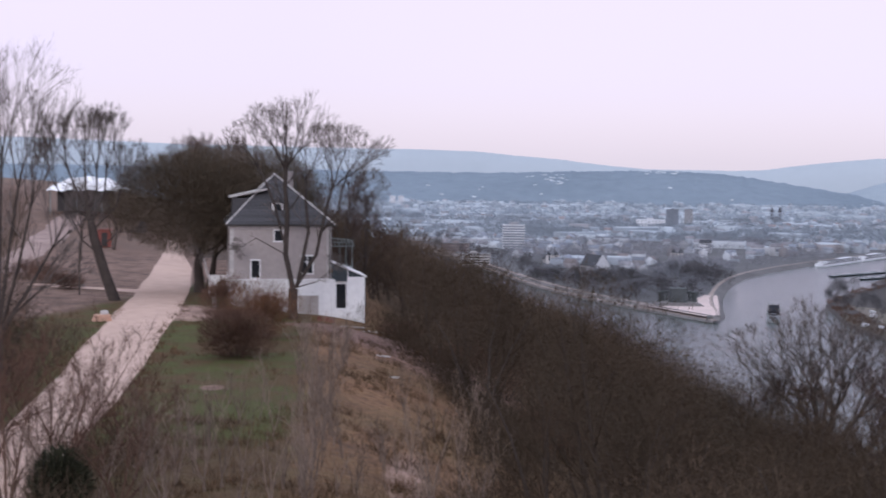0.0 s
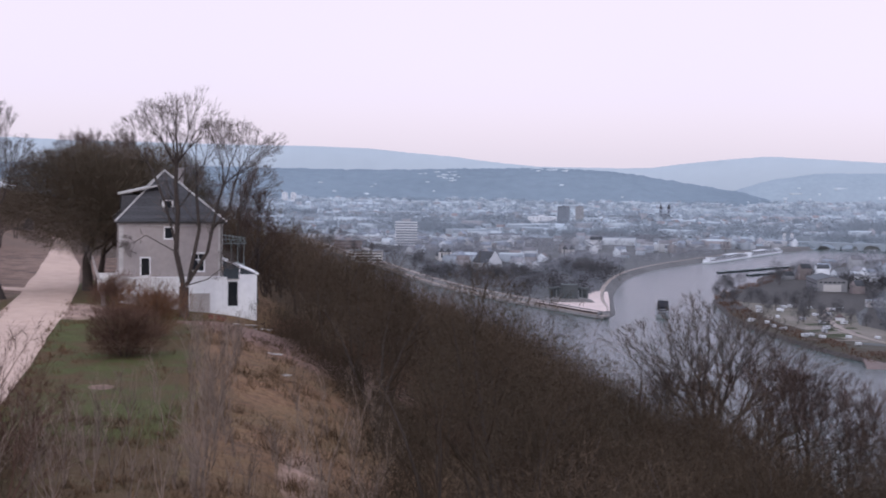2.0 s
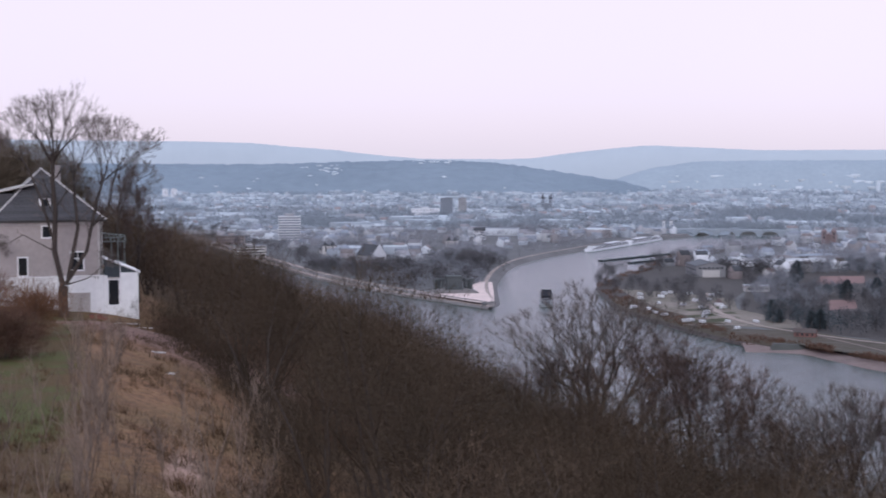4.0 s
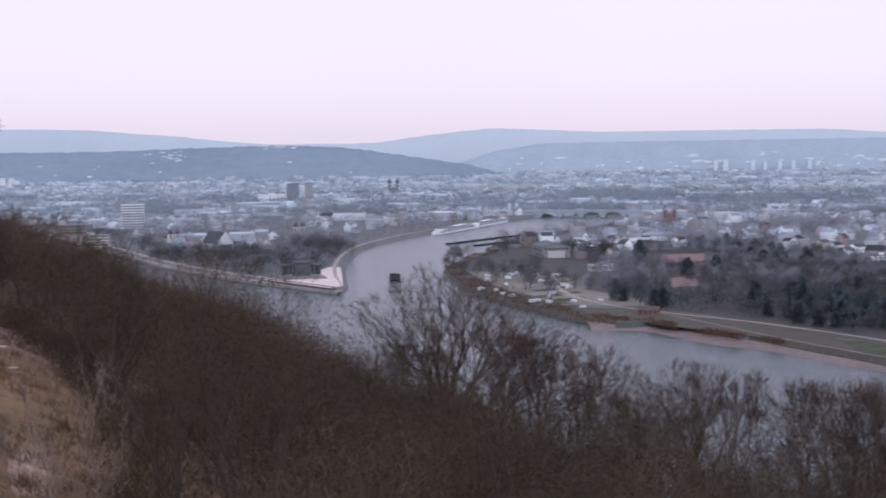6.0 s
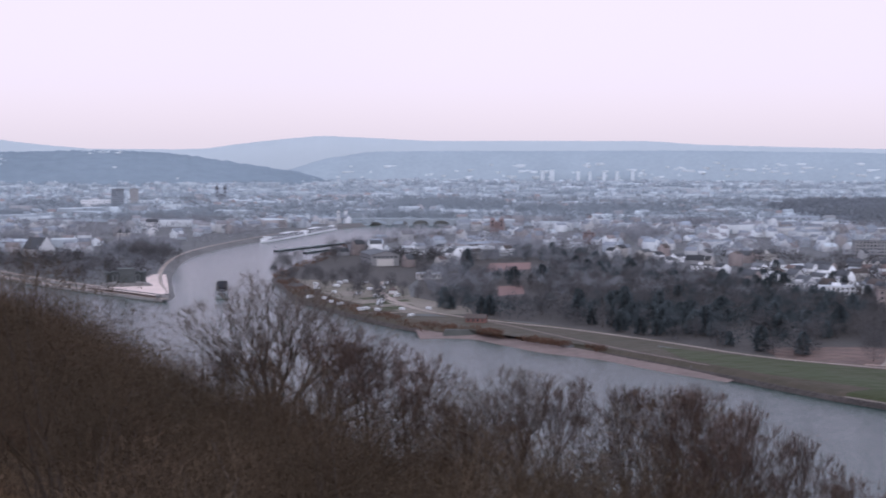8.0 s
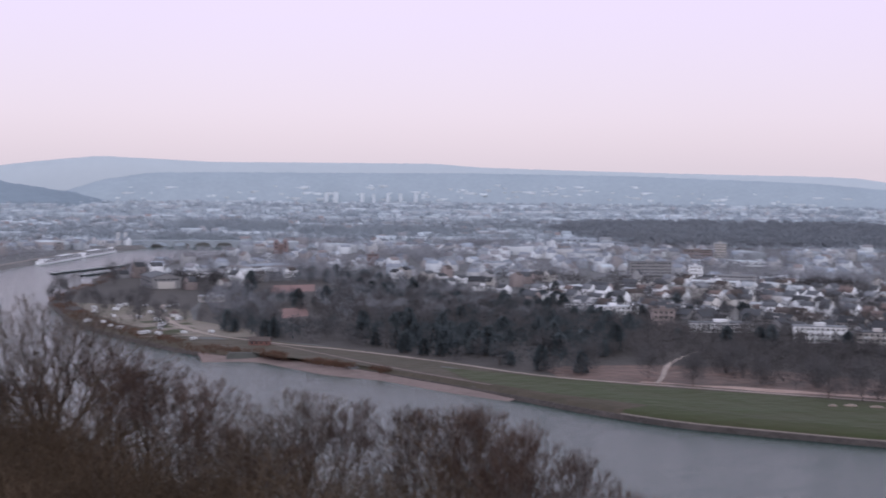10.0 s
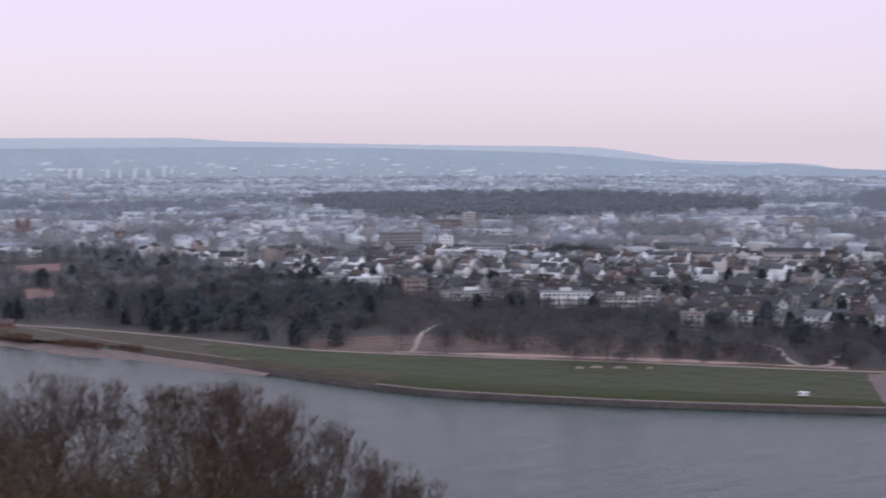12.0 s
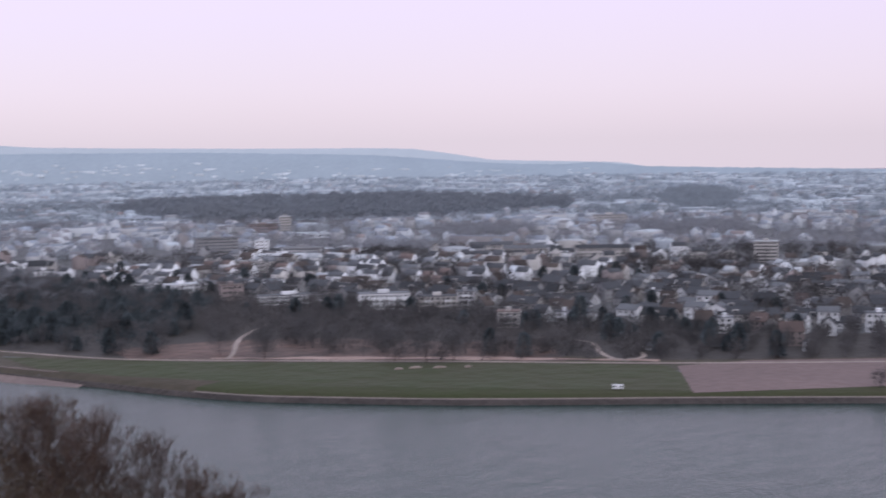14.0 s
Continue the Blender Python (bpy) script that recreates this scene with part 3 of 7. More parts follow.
# ---- trees ----
class Grower:
    """Grows a bare tree: tubes for trunk and limbs, thin three-cornered slivers for twigs."""

    def __init__(self, seed):
        self.r = random.Random(seed)
        self.wood, self.fine = ([], []), ([], [])

    def tube(self, pts, radii, n, store):
        V, F = store
        base = len(V)
        for k, (p, rad) in enumerate(zip(pts, radii)):
            d = (pts[min(k + 1, len(pts) - 1)] - pts[max(k - 1, 0)]).normalized()
            u = d.orthogonal().normalized()
            w = d.cross(u)
            for s in range(n):
                a = 2 * math.pi * s / n
                V.append(p + (u * math.cos(a) + w * math.sin(a)) * rad)
        for k in range(len(pts) - 1):
            for s in range(n):
                a, b = base + k * n + s, base + k * n + (s + 1) % n
                F.append((a, b, b + n))
                F.append((a, b + n, a + n))

    def sliver(self, p, d, length, width):
        V, F = self.fine
        s = d.cross(Vector((self.r.uniform(-1, 1), self.r.uniform(-1, 1), self.r.uniform(-1, 1))))
        if s.length < 1e-4:
            return
        s = s.normalized() * width / 2
        k = len(V)
        V += [p - s, p + s, p + d * length]
        F.append((k, k + 1, k + 2))

    def aside(self, d, angle):
        """A direction turned away from d by that angle, at a chance side."""
        u = d.orthogonal().normalized()
        w = d.cross(u)
        a = self.r.uniform(0, 2 * math.pi)
        return (d * math.cos(angle) + (u * math.cos(a) + w * math.sin(a)) * math.sin(angle)).normalized()

    def branch(self, p, d, length, rad, level, cfg):
        r = self.r
        n = max(3, int(length / cfg["step"]) + 1) if level < 2 else 2
        pts, dirs = [p.copy()], [d.copy()]
        for k in range(n):
            d = (d + Vector((r.gauss(0, 1), r.gauss(0, 1), r.gauss(0, 1))) * cfg["wander"] + Vector((0, 0, cfg["up"][min(level, 3)]))).normalized()
            p = p + d * (length / n)
            pts.append(p.copy())
            dirs.append(d.copy())
        tip = 0.12
        radii = [rad * (1 - (1 - tip) * k / n) for k in range(n + 1)]
        self.tube(pts, radii, (8, 5, 3, 3)[min(level, 3)], self.wood if level < min(2, cfg["levels"]) else self.fine)
        if level < cfg["levels"]:
            count = cfg["kids"][level]
            for k in range(count):
                t = cfg["bare"][level] + (1 - cfg["bare"][level]) * (k + r.random()) / count
                f = t * n
                i = min(int(f), n - 1)
                q = pts[i].lerp(pts[i + 1], f - i)
                a = radians(r.uniform(*cfg["angle"]))
                ln = length * cfg["ratio"] * (1.15 - 0.65 * t) * r.uniform(0.75, 1.2)
                self.branch(q, self.aside(dirs[i], a), ln, max(0.009, radii[i] * r.uniform(0.4, 0.62)), level + 1, cfg)
        if level >= cfg["levels"] - 1:
            for k in range(cfg["twigs"]):
                t = r.uniform(0.15, 1)
                f = t * n
                i = min(int(f), n - 1)
                q = pts[i].lerp(pts[i + 1], f - i)
                d2 = (self.aside(dirs[i], radians(r.uniform(*cfg.get("twist", (15, 60))))) + Vector((0, 0, 0.25))).normalized()
                self.sliver(q, d2, cfg["twig"] * r.uniform(0.5, 1.2), cfg["thick"])

    def cloud(self, seed, count, wide, tall, centre, length, thick, lumpy=0.62, side=0.0):
        """Fine outer twigs that round off the crown."""
        rng = np.random.default_rng(seed)
        v = rng.normal(size=(count, 3))
        v /= np.linalg.norm(v, axis=1)[:, None]
        lump = rng.normal(size=(6, 3))
        lump /= np.linalg.norm(lump, axis=1)[:, None]
        q = v * (rng.random(count) ** 0.4 * (1.12 - lumpy + lumpy * np.max(v @ lump.T, axis=1)))[:, None] * np.array([wide / 2, wide / 2, tall / 2])
        for a, d in zip(q, v):
            w = Vector(d) + Vector((0, 0, 0.3)) + Vector(rng.normal(size=3) * 0.9)
            self.sliver(Vector(a) + Vector((side, 0, centre)), w.normalized(), length * rng.uniform(0.5, 1.3), thick * rng.uniform(0.6, 1.4))

    def meshes(self, bark, twig):
        out = []
        for nm, (V, F), m in (("trunk", self.wood, bark), ("crown", self.fine, twig)):
            me = mesh_of(nm, [tuple(v) for v in V], F, m)
            out.append(me)
        return out


BROAD = dict(levels=3, kids=(9, 6, 5), bare=(0.28, 0.25, 0.2), angle=(28, 62), ratio=0.58, wander=0.10, up=(0.02, 0.07, 0.06, 0.03), step=0.9, twigs=9, twig=0.9, thick=0.022)


def tree_thing(grower, label, m, bark, twig, name="bare_tree", category="tree", group=""):
    ob = thing(name, label, category, m, group)
    a, b = grower.meshes(bark, twig)
    part("trunk", a, None, ob)
    part("crown", b, None, ob)
    return ob


def grown(seed, height, rad, cfg, stems=1, lean=0.0):
    g = Grower(seed)
    for s in range(stems):
        a = 2 * math.pi * (s + 0.3 * g.r.random()) / stems
        off = 0.25 * rad * 4 * (stems > 1)
        d = Vector((math.cos(a) * lean, math.sin(a) * lean, 1)).normalized()
        g.branch(Vector((math.cos(a) * off, math.sin(a) * off, -0.4)), d, height * g.r.uniform(0.85, 1.0), rad, 0, cfg)
    return g


def on_ground(x, y, turn=0.0, size=1.0, sink=0.0):
    return pose(x, y, ground_at(x, y) - sink, 0, 0, turn) @ Matrix.Diagonal((size, size, size, 1))


def put_copy(ob, x, y, turn, size, sink=0.1):
    c = copy_thing(ob, on_ground(x, y, turn, 1.0, sink))
    c.scale = (size, size, size * random.uniform(0.9, 1.1))
    return c


def curve(a, c, b, n):
    """Points along a bent limb from a to b, drawn towards c."""
    return [a * (1 - t) ** 2 + c * (2 * t * (1 - t)) + b * t * t for t in (k / n for k in range(n + 1))]


def fork(g, p, way, reach, rad, depth, angle, up=0.1, thick=0.026, shoots=2, q=0.8, kids=2.3):
    """A branch that forks again and again into finer ones, all of which end about as far from its foot."""
    r = g.r
    step = reach * (1 - q) / (1 - q ** depth)
    bend = (way + Vector((r.gauss(0, 0.1), r.gauss(0, 0.1), r.gauss(0, 0.1) + up))).normalized()
    mid = p + way * step * 0.5
    end = mid + bend * step * 0.5
    tip = rad * 0.72
    if rad > thick * 0.6:
        g.tube([p, mid, end], [rad, (rad + tip) / 2, tip], 5 if rad > 0.07 else 3, g.wood if rad > 0.03 else g.fine)
    else:
        g.sliver(p, (end - p).normalized(), (end - p).length * 1.3, thick)
    if depth == 1:
        for _ in range(shoots):
            g.sliver(p.lerp(end, r.uniform(0.2, 0.9)), (g.aside(bend, radians(r.uniform(20, 45))) + Vector((0, 0, up))).normalized(), step * r.uniform(0.5, 1.0), thick)
        return
    count = 3 if r.random() < kids - 2 else 2
    first = r.uniform(0, 2 * math.pi)
    u = bend.orthogonal().normalized()
    w = bend.cross(u)
    for k in range(count):
        a = first + 2 * math.pi * (k + r.uniform(-0.15, 0.15)) / count
        t = radians(angle * r.uniform(0.55, 1.25)) * (0.55 if k == 0 else 1.0)
        d = bend * math.cos(t) + (u * math.cos(a) + w * math.sin(a)) * math.sin(t)
        fork(g, end, (d + Vector((0, 0, up))).normalized(), (reach - step) * r.uniform(0.84, 1.08), tip * (0.92 if k == 0 else 0.78), depth - 1, angle * 0.95, up, thick, shoots, q, kids)
    for _ in range(shoots if depth < 6 else 0):
        if r.random() < 0.6:
            fork(g, p.lerp(end, r.uniform(0.25, 0.9)), g.aside(bend, radians(angle * r.uniform(1.0, 1.7))), (reach - step) * r.uniform(0.4, 0.7), rad * 0.45, max(1, depth - 2), angle, up, thick, 1, q, kids)


def flat_limb(points, base, scale, rng):
    """A limb's points from places given across and up in one plane, with some depth added."""
    depth = rng.uniform(-1.6, 1.6)
    n = len(points) - 1
    return [Vector(((x - base[0]) / scale, depth * k / n + rng.uniform(-0.1, 0.1), (base[1] - y) / scale)) for k, (x, y) in enumerate(points)]


def limbed_tree(seed, base, scale, trunk, trunk_radii, limbs, label, m, angle=24, depth=6, thick=0.026, up=0.08, shoots=2, q=0.8, widen=1.0):
    """A tree of a trunk and long limbs, each of which ends in a crown of forking branches."""
    g = Grower(seed)
    g.tube([Vector(((x - base[0]) / scale, 0, (base[1] - y) / scale)) for x, y in trunk], trunk_radii, 10, g.wood)
    for points, r0, r1, reach in limbs:
        limb = flat_limb(points, base, scale, g.r)
        n = len(limb) - 1
        g.tube(limb, [r0 + (r1 - r0) * k / n for k in range(n + 1)], 6, g.wood)
        way = (limb[-1] - limb[-2]).normalized()
        across = way.orthogonal().normalized()
        for k in range(5):
            a, t = g.r.uniform(-0.3, 0.3) + 2 * math.pi * k / 4, radians(angle * (0.0 if k == 4 else g.r.uniform(0.7, 1.9)))
            d = way * math.cos(t) + (across * math.cos(a) + way.cross(across) * math.sin(a)) * math.sin(t)
            fork(g, limb[-1], d, reach * widen / scale * g.r.uniform(0.9, 1.03), r1 * (0.75 if k == 4 else 0.55), depth, angle, up, thick, shoots, q)
        for k in range(n):
            for _ in range(2):
                f = g.r.random()
                p = limb[k].lerp(limb[k + 1], f)
                if k + f > 0.9:
                    fork(g, p, (g.aside((limb[k + 1] - limb[k]).normalized(), radians(g.r.uniform(28, 52))) + Vector((0, 0, 0.15))).normalized(), reach / scale * g.r.uniform(0.35, 0.7), r1 * 0.4, depth - 2, angle, up, thick, shoots, q)
    return tree_thing(g, label, m, M_BARK, M_TWIG)


# the tree before the house: one trunk that forks low into a tall leader and leaning limbs
limbed_tree(41, (519, 560), 20.2, [(521, 580), (519, 558), (518, 530), (519, 503)], [0.60, 0.48, 0.43, 0.44], [
    ([(519, 505), (505, 440), (508, 370), (504, 320), (506, 284)], 0.27, 0.17, 136),
    ([(506, 290), (490, 265), (476, 238)], 0.10, 0.07, 74),
    ([(502, 420), (484, 353), (462, 300), (450, 282)], 0.12, 0.08, 92),
    ([(526, 496), (545, 400), (539, 345), (538, 306)], 0.19, 0.11, 104),
    ([(523, 500), (560, 440), (570, 390), (578, 350), (588, 320)], 0.18, 0.11, 120),
    ([(572, 395), (600, 360), (608, 320), (616, 300)], 0.09, 0.07, 92),
    ([(577, 390), (610, 372), (626, 346)], 0.08, 0.05, 78),
    ([(526, 500), (560, 490), (580, 474)], 0.06, 0.03, 36),
    ([(504, 440), (450, 412), (430, 424)], 0.06, 0.03, 30)],
    "tall bare tree with a forked trunk before the house", on_ground(-13.3, 130.6, 0, 1.0, 0.1), angle=25, depth=6, thick=0.024, up=0.05, widen=1.12)

# the leaning tree on the lawn by the track, with many upright shoots
limbed_tree(7, (203, 532), 19.4, [(206, 546), (202, 530), (184, 480), (166, 420), (158, 380), (152, 335)], [0.62, 0.52, 0.46, 0.42, 0.34, 0.20], [
    ([(158, 385), (134, 330), (122, 296)], 0.12, 0.08, 92),
    ([(152, 345), (149, 310), (146, 286)], 0.13, 0.09, 98),
    ([(158, 375), (172, 330), (172, 300)], 0.12, 0.08, 96),
    ([(162, 395), (188, 340), (194, 296)], 0.12, 0.08, 106),
    ([(166, 405), (204, 362), (214, 330)], 0.10, 0.07, 84),
    ([(158, 385), (118, 360), (102, 330)], 0.10, 0.07, 82),
    ([(176, 450), (140, 424), (128, 404)], 0.09, 0.05, 40),
    ([(174, 440), (208, 410), (226, 408)], 0.08, 0.04, 32)],
    "leaning bare tree with upright shoots on the lawn", on_ground(-30.3, 135.1, 0, 1.0), angle=15, depth=6, thick=0.023, up=0.08, widen=1.12)

# the tall tree at the edge of the track, nearest to the height
limbed_tree(12, (-23, 755), 34.8, [(-23, 770), (-5, 660), (-3, 590)], [0.34, 0.28, 0.25], [
    ([(-4, 600), (-20, 470), (-34, 360)], 0.12, 0.07, 200),
    ([(-3, 600), (0, 440), (4, 320)], 0.12, 0.07, 215),
    ([(-3, 600), (18, 460), (36, 350)], 0.11, 0.06, 190),
    ([(-2, 600), (40, 480), (68, 380)], 0.10, 0.06, 190),
    ([(-3, 600), (50, 520), (90, 450)], 0.11, 0.06, 140),
    ([(-4, 610), (-40, 500), (-70, 410)], 0.12, 0.07, 160),
    ([(-2, 610), (30, 560), (76, 520)], 0.08, 0.05, 110)],
    "tall bare tree with upright branches beside the track", on_ground(-22.2, 71, 0, 1.0), angle=17, depth=5, thick=0.018, up=0.03, q=0.86, widen=1.05)


# bare trees that stand out of the slope wood
M_REDTWIG = mat("reddish_twigs", (0.09, 0.06, 0.05), scale=0.8, second=(0.054, 0.038, 0.033), each=0.2, island=0.25, spec=0.06)


def dome_tree(seed, h, rad, angle, limbs=5):
    """A bole that parts into limbs, which fork on to a rounded crown."""
    g = Grower(seed)
    r = g.r
    bole = [Vector((0.012 * h * math.sin(1.7 * q + seed), 0.012 * h * math.cos(2.1 * q + seed), h * z)) for q, z in enumerate((-0.06, 0.16, 0.3, 0.42, 0.5))]
    g.tube(bole, [rad * 1.3, rad, rad * 0.85, rad * 0.75, rad * 0.6], 8, g.wood)
    for a in range(limbs):
        u = a / (limbs - 1)
        turn, tilt = a * 2.4 + r.uniform(-0.3, 0.3), radians(angle * (3.2 - 3.0 * u))
        out = Vector((math.sin(tilt) * math.cos(turn), math.sin(tilt) * math.sin(turn), math.cos(tilt)))
        f = 1.9 + 2.09 * u
        fork(g, bole[int(f)].lerp(bole[int(f) + 1], f - int(f)), out, h * (0.48 + 0.04 * u), rad * (0.42 - 0.06 * u), 7, angle, 0.05, 0.0015 * h, 2)
    return g


big = [tree_thing(dome_tree(60 + k, 17.0, rad, w, n), label, pose(0, 0, -400), M_BARK, twig_m, group="tall trees on the slope")
       for k, (rad, w, n, label, twig_m) in enumerate([(0.30, 21, 10, "large bare broad-crowned tree on the slope", M_TWIG), (0.21, 17, 9, "tall bare tree with a narrow rounded crown", M_REDTWIG), (0.23, 19, 9, "bare tree with reddish twigs on the slope", M_REDTWIG)])]
WIDE = [2 * max(abs(v.co.x) for v in ob.children[1].data.vertices) for ob in big]
tops = [max(v.co.z for c in ob.children for v in c.data.vertices) for ob in big]


def to_top(k, x, y, top, turn, wide=1.0, first=False):
    """A tall tree whose crown ends at the height top."""
    z = ground_at(x, y) - 0.4
    size = (top + 0.2 - z) / tops[k]
    c = big[k] if first else copy_thing(big[k], pose(0, 0, 0))
    c.matrix_basis = pose(x, y, z, 0, 0, turn)
    c.scale = (size * wide, size * wide, size)


# place, height of the top, and width of the crown
for k, (i, x, y, top, turn, broad) in enumerate([
        (0, 28.1, 106.3, 108.6, 40, 10.0),
        (1, 31.2, 103.4, 104.8, 80, 7.1),
        (2, 33.0, 98.6, 104.4, 10, 7.2),
        (1, 35.1, 95.8, 103.6, 70, 5.1),
        (0, 37.3, 81.9, 104.7, 140, 5.7),
        (1, 38.5, 79.1, 104.3, 10, 3.7),
        (2, 40.3, 73.7, 104.4, 100, 4.2),
        (2, 41.5, 70.7, 104.7, 210, 5.2),
        (1, 42.8, 67.6, 103.4, 20, 3.4),
        (2, 41.2, 67.4, 105.2, 60, 3.7),
        (2, 41.6, 63.6, 104.8, 250, 3.8),
        (2, 42.8, 60.4, 103.7, 260, 3.4),
        (1, 43.1, 57.7, 102.8, 300, 2.8),
        (2, 43.6, 54.7, 102.0, 33, 3.0),
        (1, 25.9, 111.0, 102.5, 120, 4.0),
        (1, 36.7, 88.7, 101.6, 190, 4.1)]):
    h = top - ground_at(x, y) + 0.4
    to_top(i, x, y, top, turn, max(0.85, 1.75 * broad / WIDE[i] / (h / tops[i])), first=k < 3)

# ---- the wood on the slope ----
def wood_edge(y):
    """How far below the crest the brush begins."""
    return np.where(np.asarray(y) > 143, 2.0, np.interp(y, [40, 60, 70, 90, 108, 132, 143], [8.0, 9.4, 10.4, 12.0, 9.3, 6.7, 4.0])) + 0.7 * np.sin(np.asarray(y) * 0.37)


THICKET = dict(levels=1, kids=(10, 6, 3), bare=(0.18, 0.2, 0.2), angle=(22, 55), ratio=0.48, wander=0.09, up=(0.03, 0.09, 0.08, 0.05), step=1.8, twigs=14, twig=0.6, thick=0.017)
thicket = []
for k in range(6):
    g = grown(100 + k, 7.6 + 0.5 * k, 0.12, dict(THICKET, ratio=0.46 + 0.03 * k), stems=(2, 3, 2, 1, 3, 2)[k], lean=0.2)
    g.cloud(300 + k, 4000, 6.8 + 0.4 * k, 7.2, 5.0 + 0.3 * k, 0.5, 0.021)
    ob = tree_thing(g, "bare brown tree in the slope wood", pose(0, 0, -400), M_BARK, M_THICKET, group="slope wood")
    thicket.append(ob)

rnd = random.Random(5)
spots = []
for gx in np.arange(-40, 120, 5.4):
    for gy in np.arange(40, 330, 5.4):
        x, y = gx + rnd.uniform(-2, 2), gy + rnd.uniform(-2, 2)
        e = x - float(crest(y))
        if e < float(wood_edge(y)) + 2.2 or e > 50 + 0.06 * y:
            continue
        spots.append((math.hypot(x, y), x, y))
spots.sort()
near = [q for q in spots if math.degrees(math.atan2(q[1], q[2])) < 38][:250]
for k, (r, x, y) in enumerate(near):
    src = thicket[k % 6]
    size = rnd.uniform(0.66, 1.22)
    bearing = math.degrees(math.atan2(x, y))
    size *= 1.04 + 0.08 * min(1, max(0, (bearing - 12.5) / 3.5))
    if y > 125:
        size *= 0.85
    if k < 6:
        src.matrix_basis = on_ground(x, y, rnd.uniform(0, 360), 1, 0.3)
        continue
    put_copy(src, x, y, rnd.uniform(0, 360), size, 0.3)


def fuzz_points(rng, count, wide, tall):
    """Places and outward ways inside a rounded crown."""
    v = rng.normal(size=(count, 3))
    v /= np.linalg.norm(v, axis=1)[:, None]
    q = v * (rng.random(count) ** 0.45)[:, None]
    return q * np.array([wide / 2, wide / 2, tall / 2]), v


def slivers(points, ways, lengths, widths, rng):
    ways = ways / np.linalg.norm(ways, axis=1)[:, None]
    s = np.cross(ways, rng.normal(size=ways.shape))
    s *= (widths / 2 / np.linalg.norm(s, axis=1))[:, None]
    V = np.stack([points - s, points + s, points + ways * lengths[:, None]], 1).reshape(-1, 3)
    return V, np.arange(len(V)).reshape(-1, 3)


def crown_mesh(name, seed, count, wide, tall, centre, length, width, material, up=0.5, lumpy=0.6):
    rng = np.random.default_rng(seed)
    lump = rng.normal(size=(7, 3))
    lump /= np.linalg.norm(lump, axis=1)[:, None]
    p, v = fuzz_points(rng, count, wide, tall)
    p *= (1.15 - lumpy + lumpy * np.max(v @ lump.T, axis=1))[:, None]
    V, F = slivers(p + np.array([0, 0, centre]), v + np.array([0, 0, up]) + 0.5 * rng.normal(size=v.shape), length * rng.uniform(0.5, 1.3, count), width * rng.uniform(0.6, 1.4, count), rng)
    return mesh_of(name, V, F, material)


# the farther wood of the slope, and the low brush between the trees, joined
def far_wood():
    rng = np.random.default_rng(9)
    near_set = {(x, y) for _, x, y in near}
    Vs, Fs, n = [], [], 0
    rest = [(x, y) for _, x, y in spots if (x, y) not in near_set]
    for x, y in rest:
        p, v = fuzz_points(rng, 220, 6.5, 8)
        h = rng.uniform(0.8, 1.15)
        V, F = slivers(p * h + np.array([x, y, ground_at(x, y) + 5.2 * h]), v + np.array([0, 0, 0.7]) + 0.4 * rng.normal(size=v.shape), rng.uniform(0.9, 2.0, 220), rng.uniform(0.05, 0.1, 220), rng)
        Vs.append(V), Fs.append(F + n)
        n += len(V)
    tagged(new("slope_wood", mesh_of("slope_wood", np.vstack(Vs), np.vstack(Fs), M_THICKET)), "bare brown wood covering the lower slope", "wood", kind="stuff")


far_wood()


def brush():
    rng = np.random.default_rng(11)
    n = 90000
    x, y = rng.uniform(-30, 75, n * 2), rng.uniform(38, 300, n * 2)
    e = x - crest(y)
    ok = (e > wood_edge(y)) & (e < 50) & (np.degrees(np.arctan2(x, y)) < 38)
    x, y = x[ok][:n], y[ok][:n]
    k = len(x)
    P = np.column_stack([x, y, ground(x, y) + rng.uniform(-0.1, 1, k) * np.where(x > 20, 5.0, 3.2)])
    m = 26000
    y2 = rng.uniform(45, 135, m)
    x2 = crest(y2) + wood_edge(y2) + rng.normal(size=m) * 1.4 + 0.6
    ok = wave(x2, y2, 0.5, 4) > -0.45
    x2, y2 = x2[ok], y2[ok]
    P = np.vstack([P, np.column_stack([x2, y2, ground(x2, y2) + 2.2 * rng.random(len(x2)) ** 1.5 - 0.1])])
    k = len(P)
    W = rng.normal(size=(k, 3)) * np.array([0.6, 0.6, 0.4]) + np.array([0, 0, 0.9])
    V, F = slivers(P, W, rng.uniform(0.3, 1.0, k), rng.uniform(0.014, 0.035, k), rng)
    tagged(new("brush", mesh_of("brush", V, F, M_THICKET)), "tangled brown brush under the slope wood", "brush", kind="stuff")


brush()


def track_brush():
    rng = np.random.default_rng(12)
    n = 62000
    x, y = rng.uniform(-48, -12, n), rng.uniform(44, 118, n)
    d = distance(TRACK[:9], x, y)
    left = x < np.interp(y, [30, 75, 114], [-15, -19.4, -23.9])
    ok = np.where(left, (d > 2.5) & (wave(x, y, 0.2, 6) > -0.5) & (y < 106), (d > 1.6) & (d < 5 + 0.05 * y) & (y < 66) & (wave(x, y, 0.3, 1) > -0.3))
    x, y = x[ok], y[ok]
    k = len(x)
    P = np.column_stack([x, y, ground(x, y) + rng.uniform(-0.1, 1.3, k)])
    W = rng.normal(size=(k, 3)) * np.array([0.55, 0.55, 0.3]) + np.array([0, 0, 1.0])
    V, F = slivers(P, W, rng.uniform(0.5, 1.7, k), rng.uniform(0.012, 0.035, k), rng)
    tagged(new("track_brush", mesh_of("track_brush", V, F, M_THICKET)), "bare brown brush beside the track", "brush", kind="stuff")


track_brush()

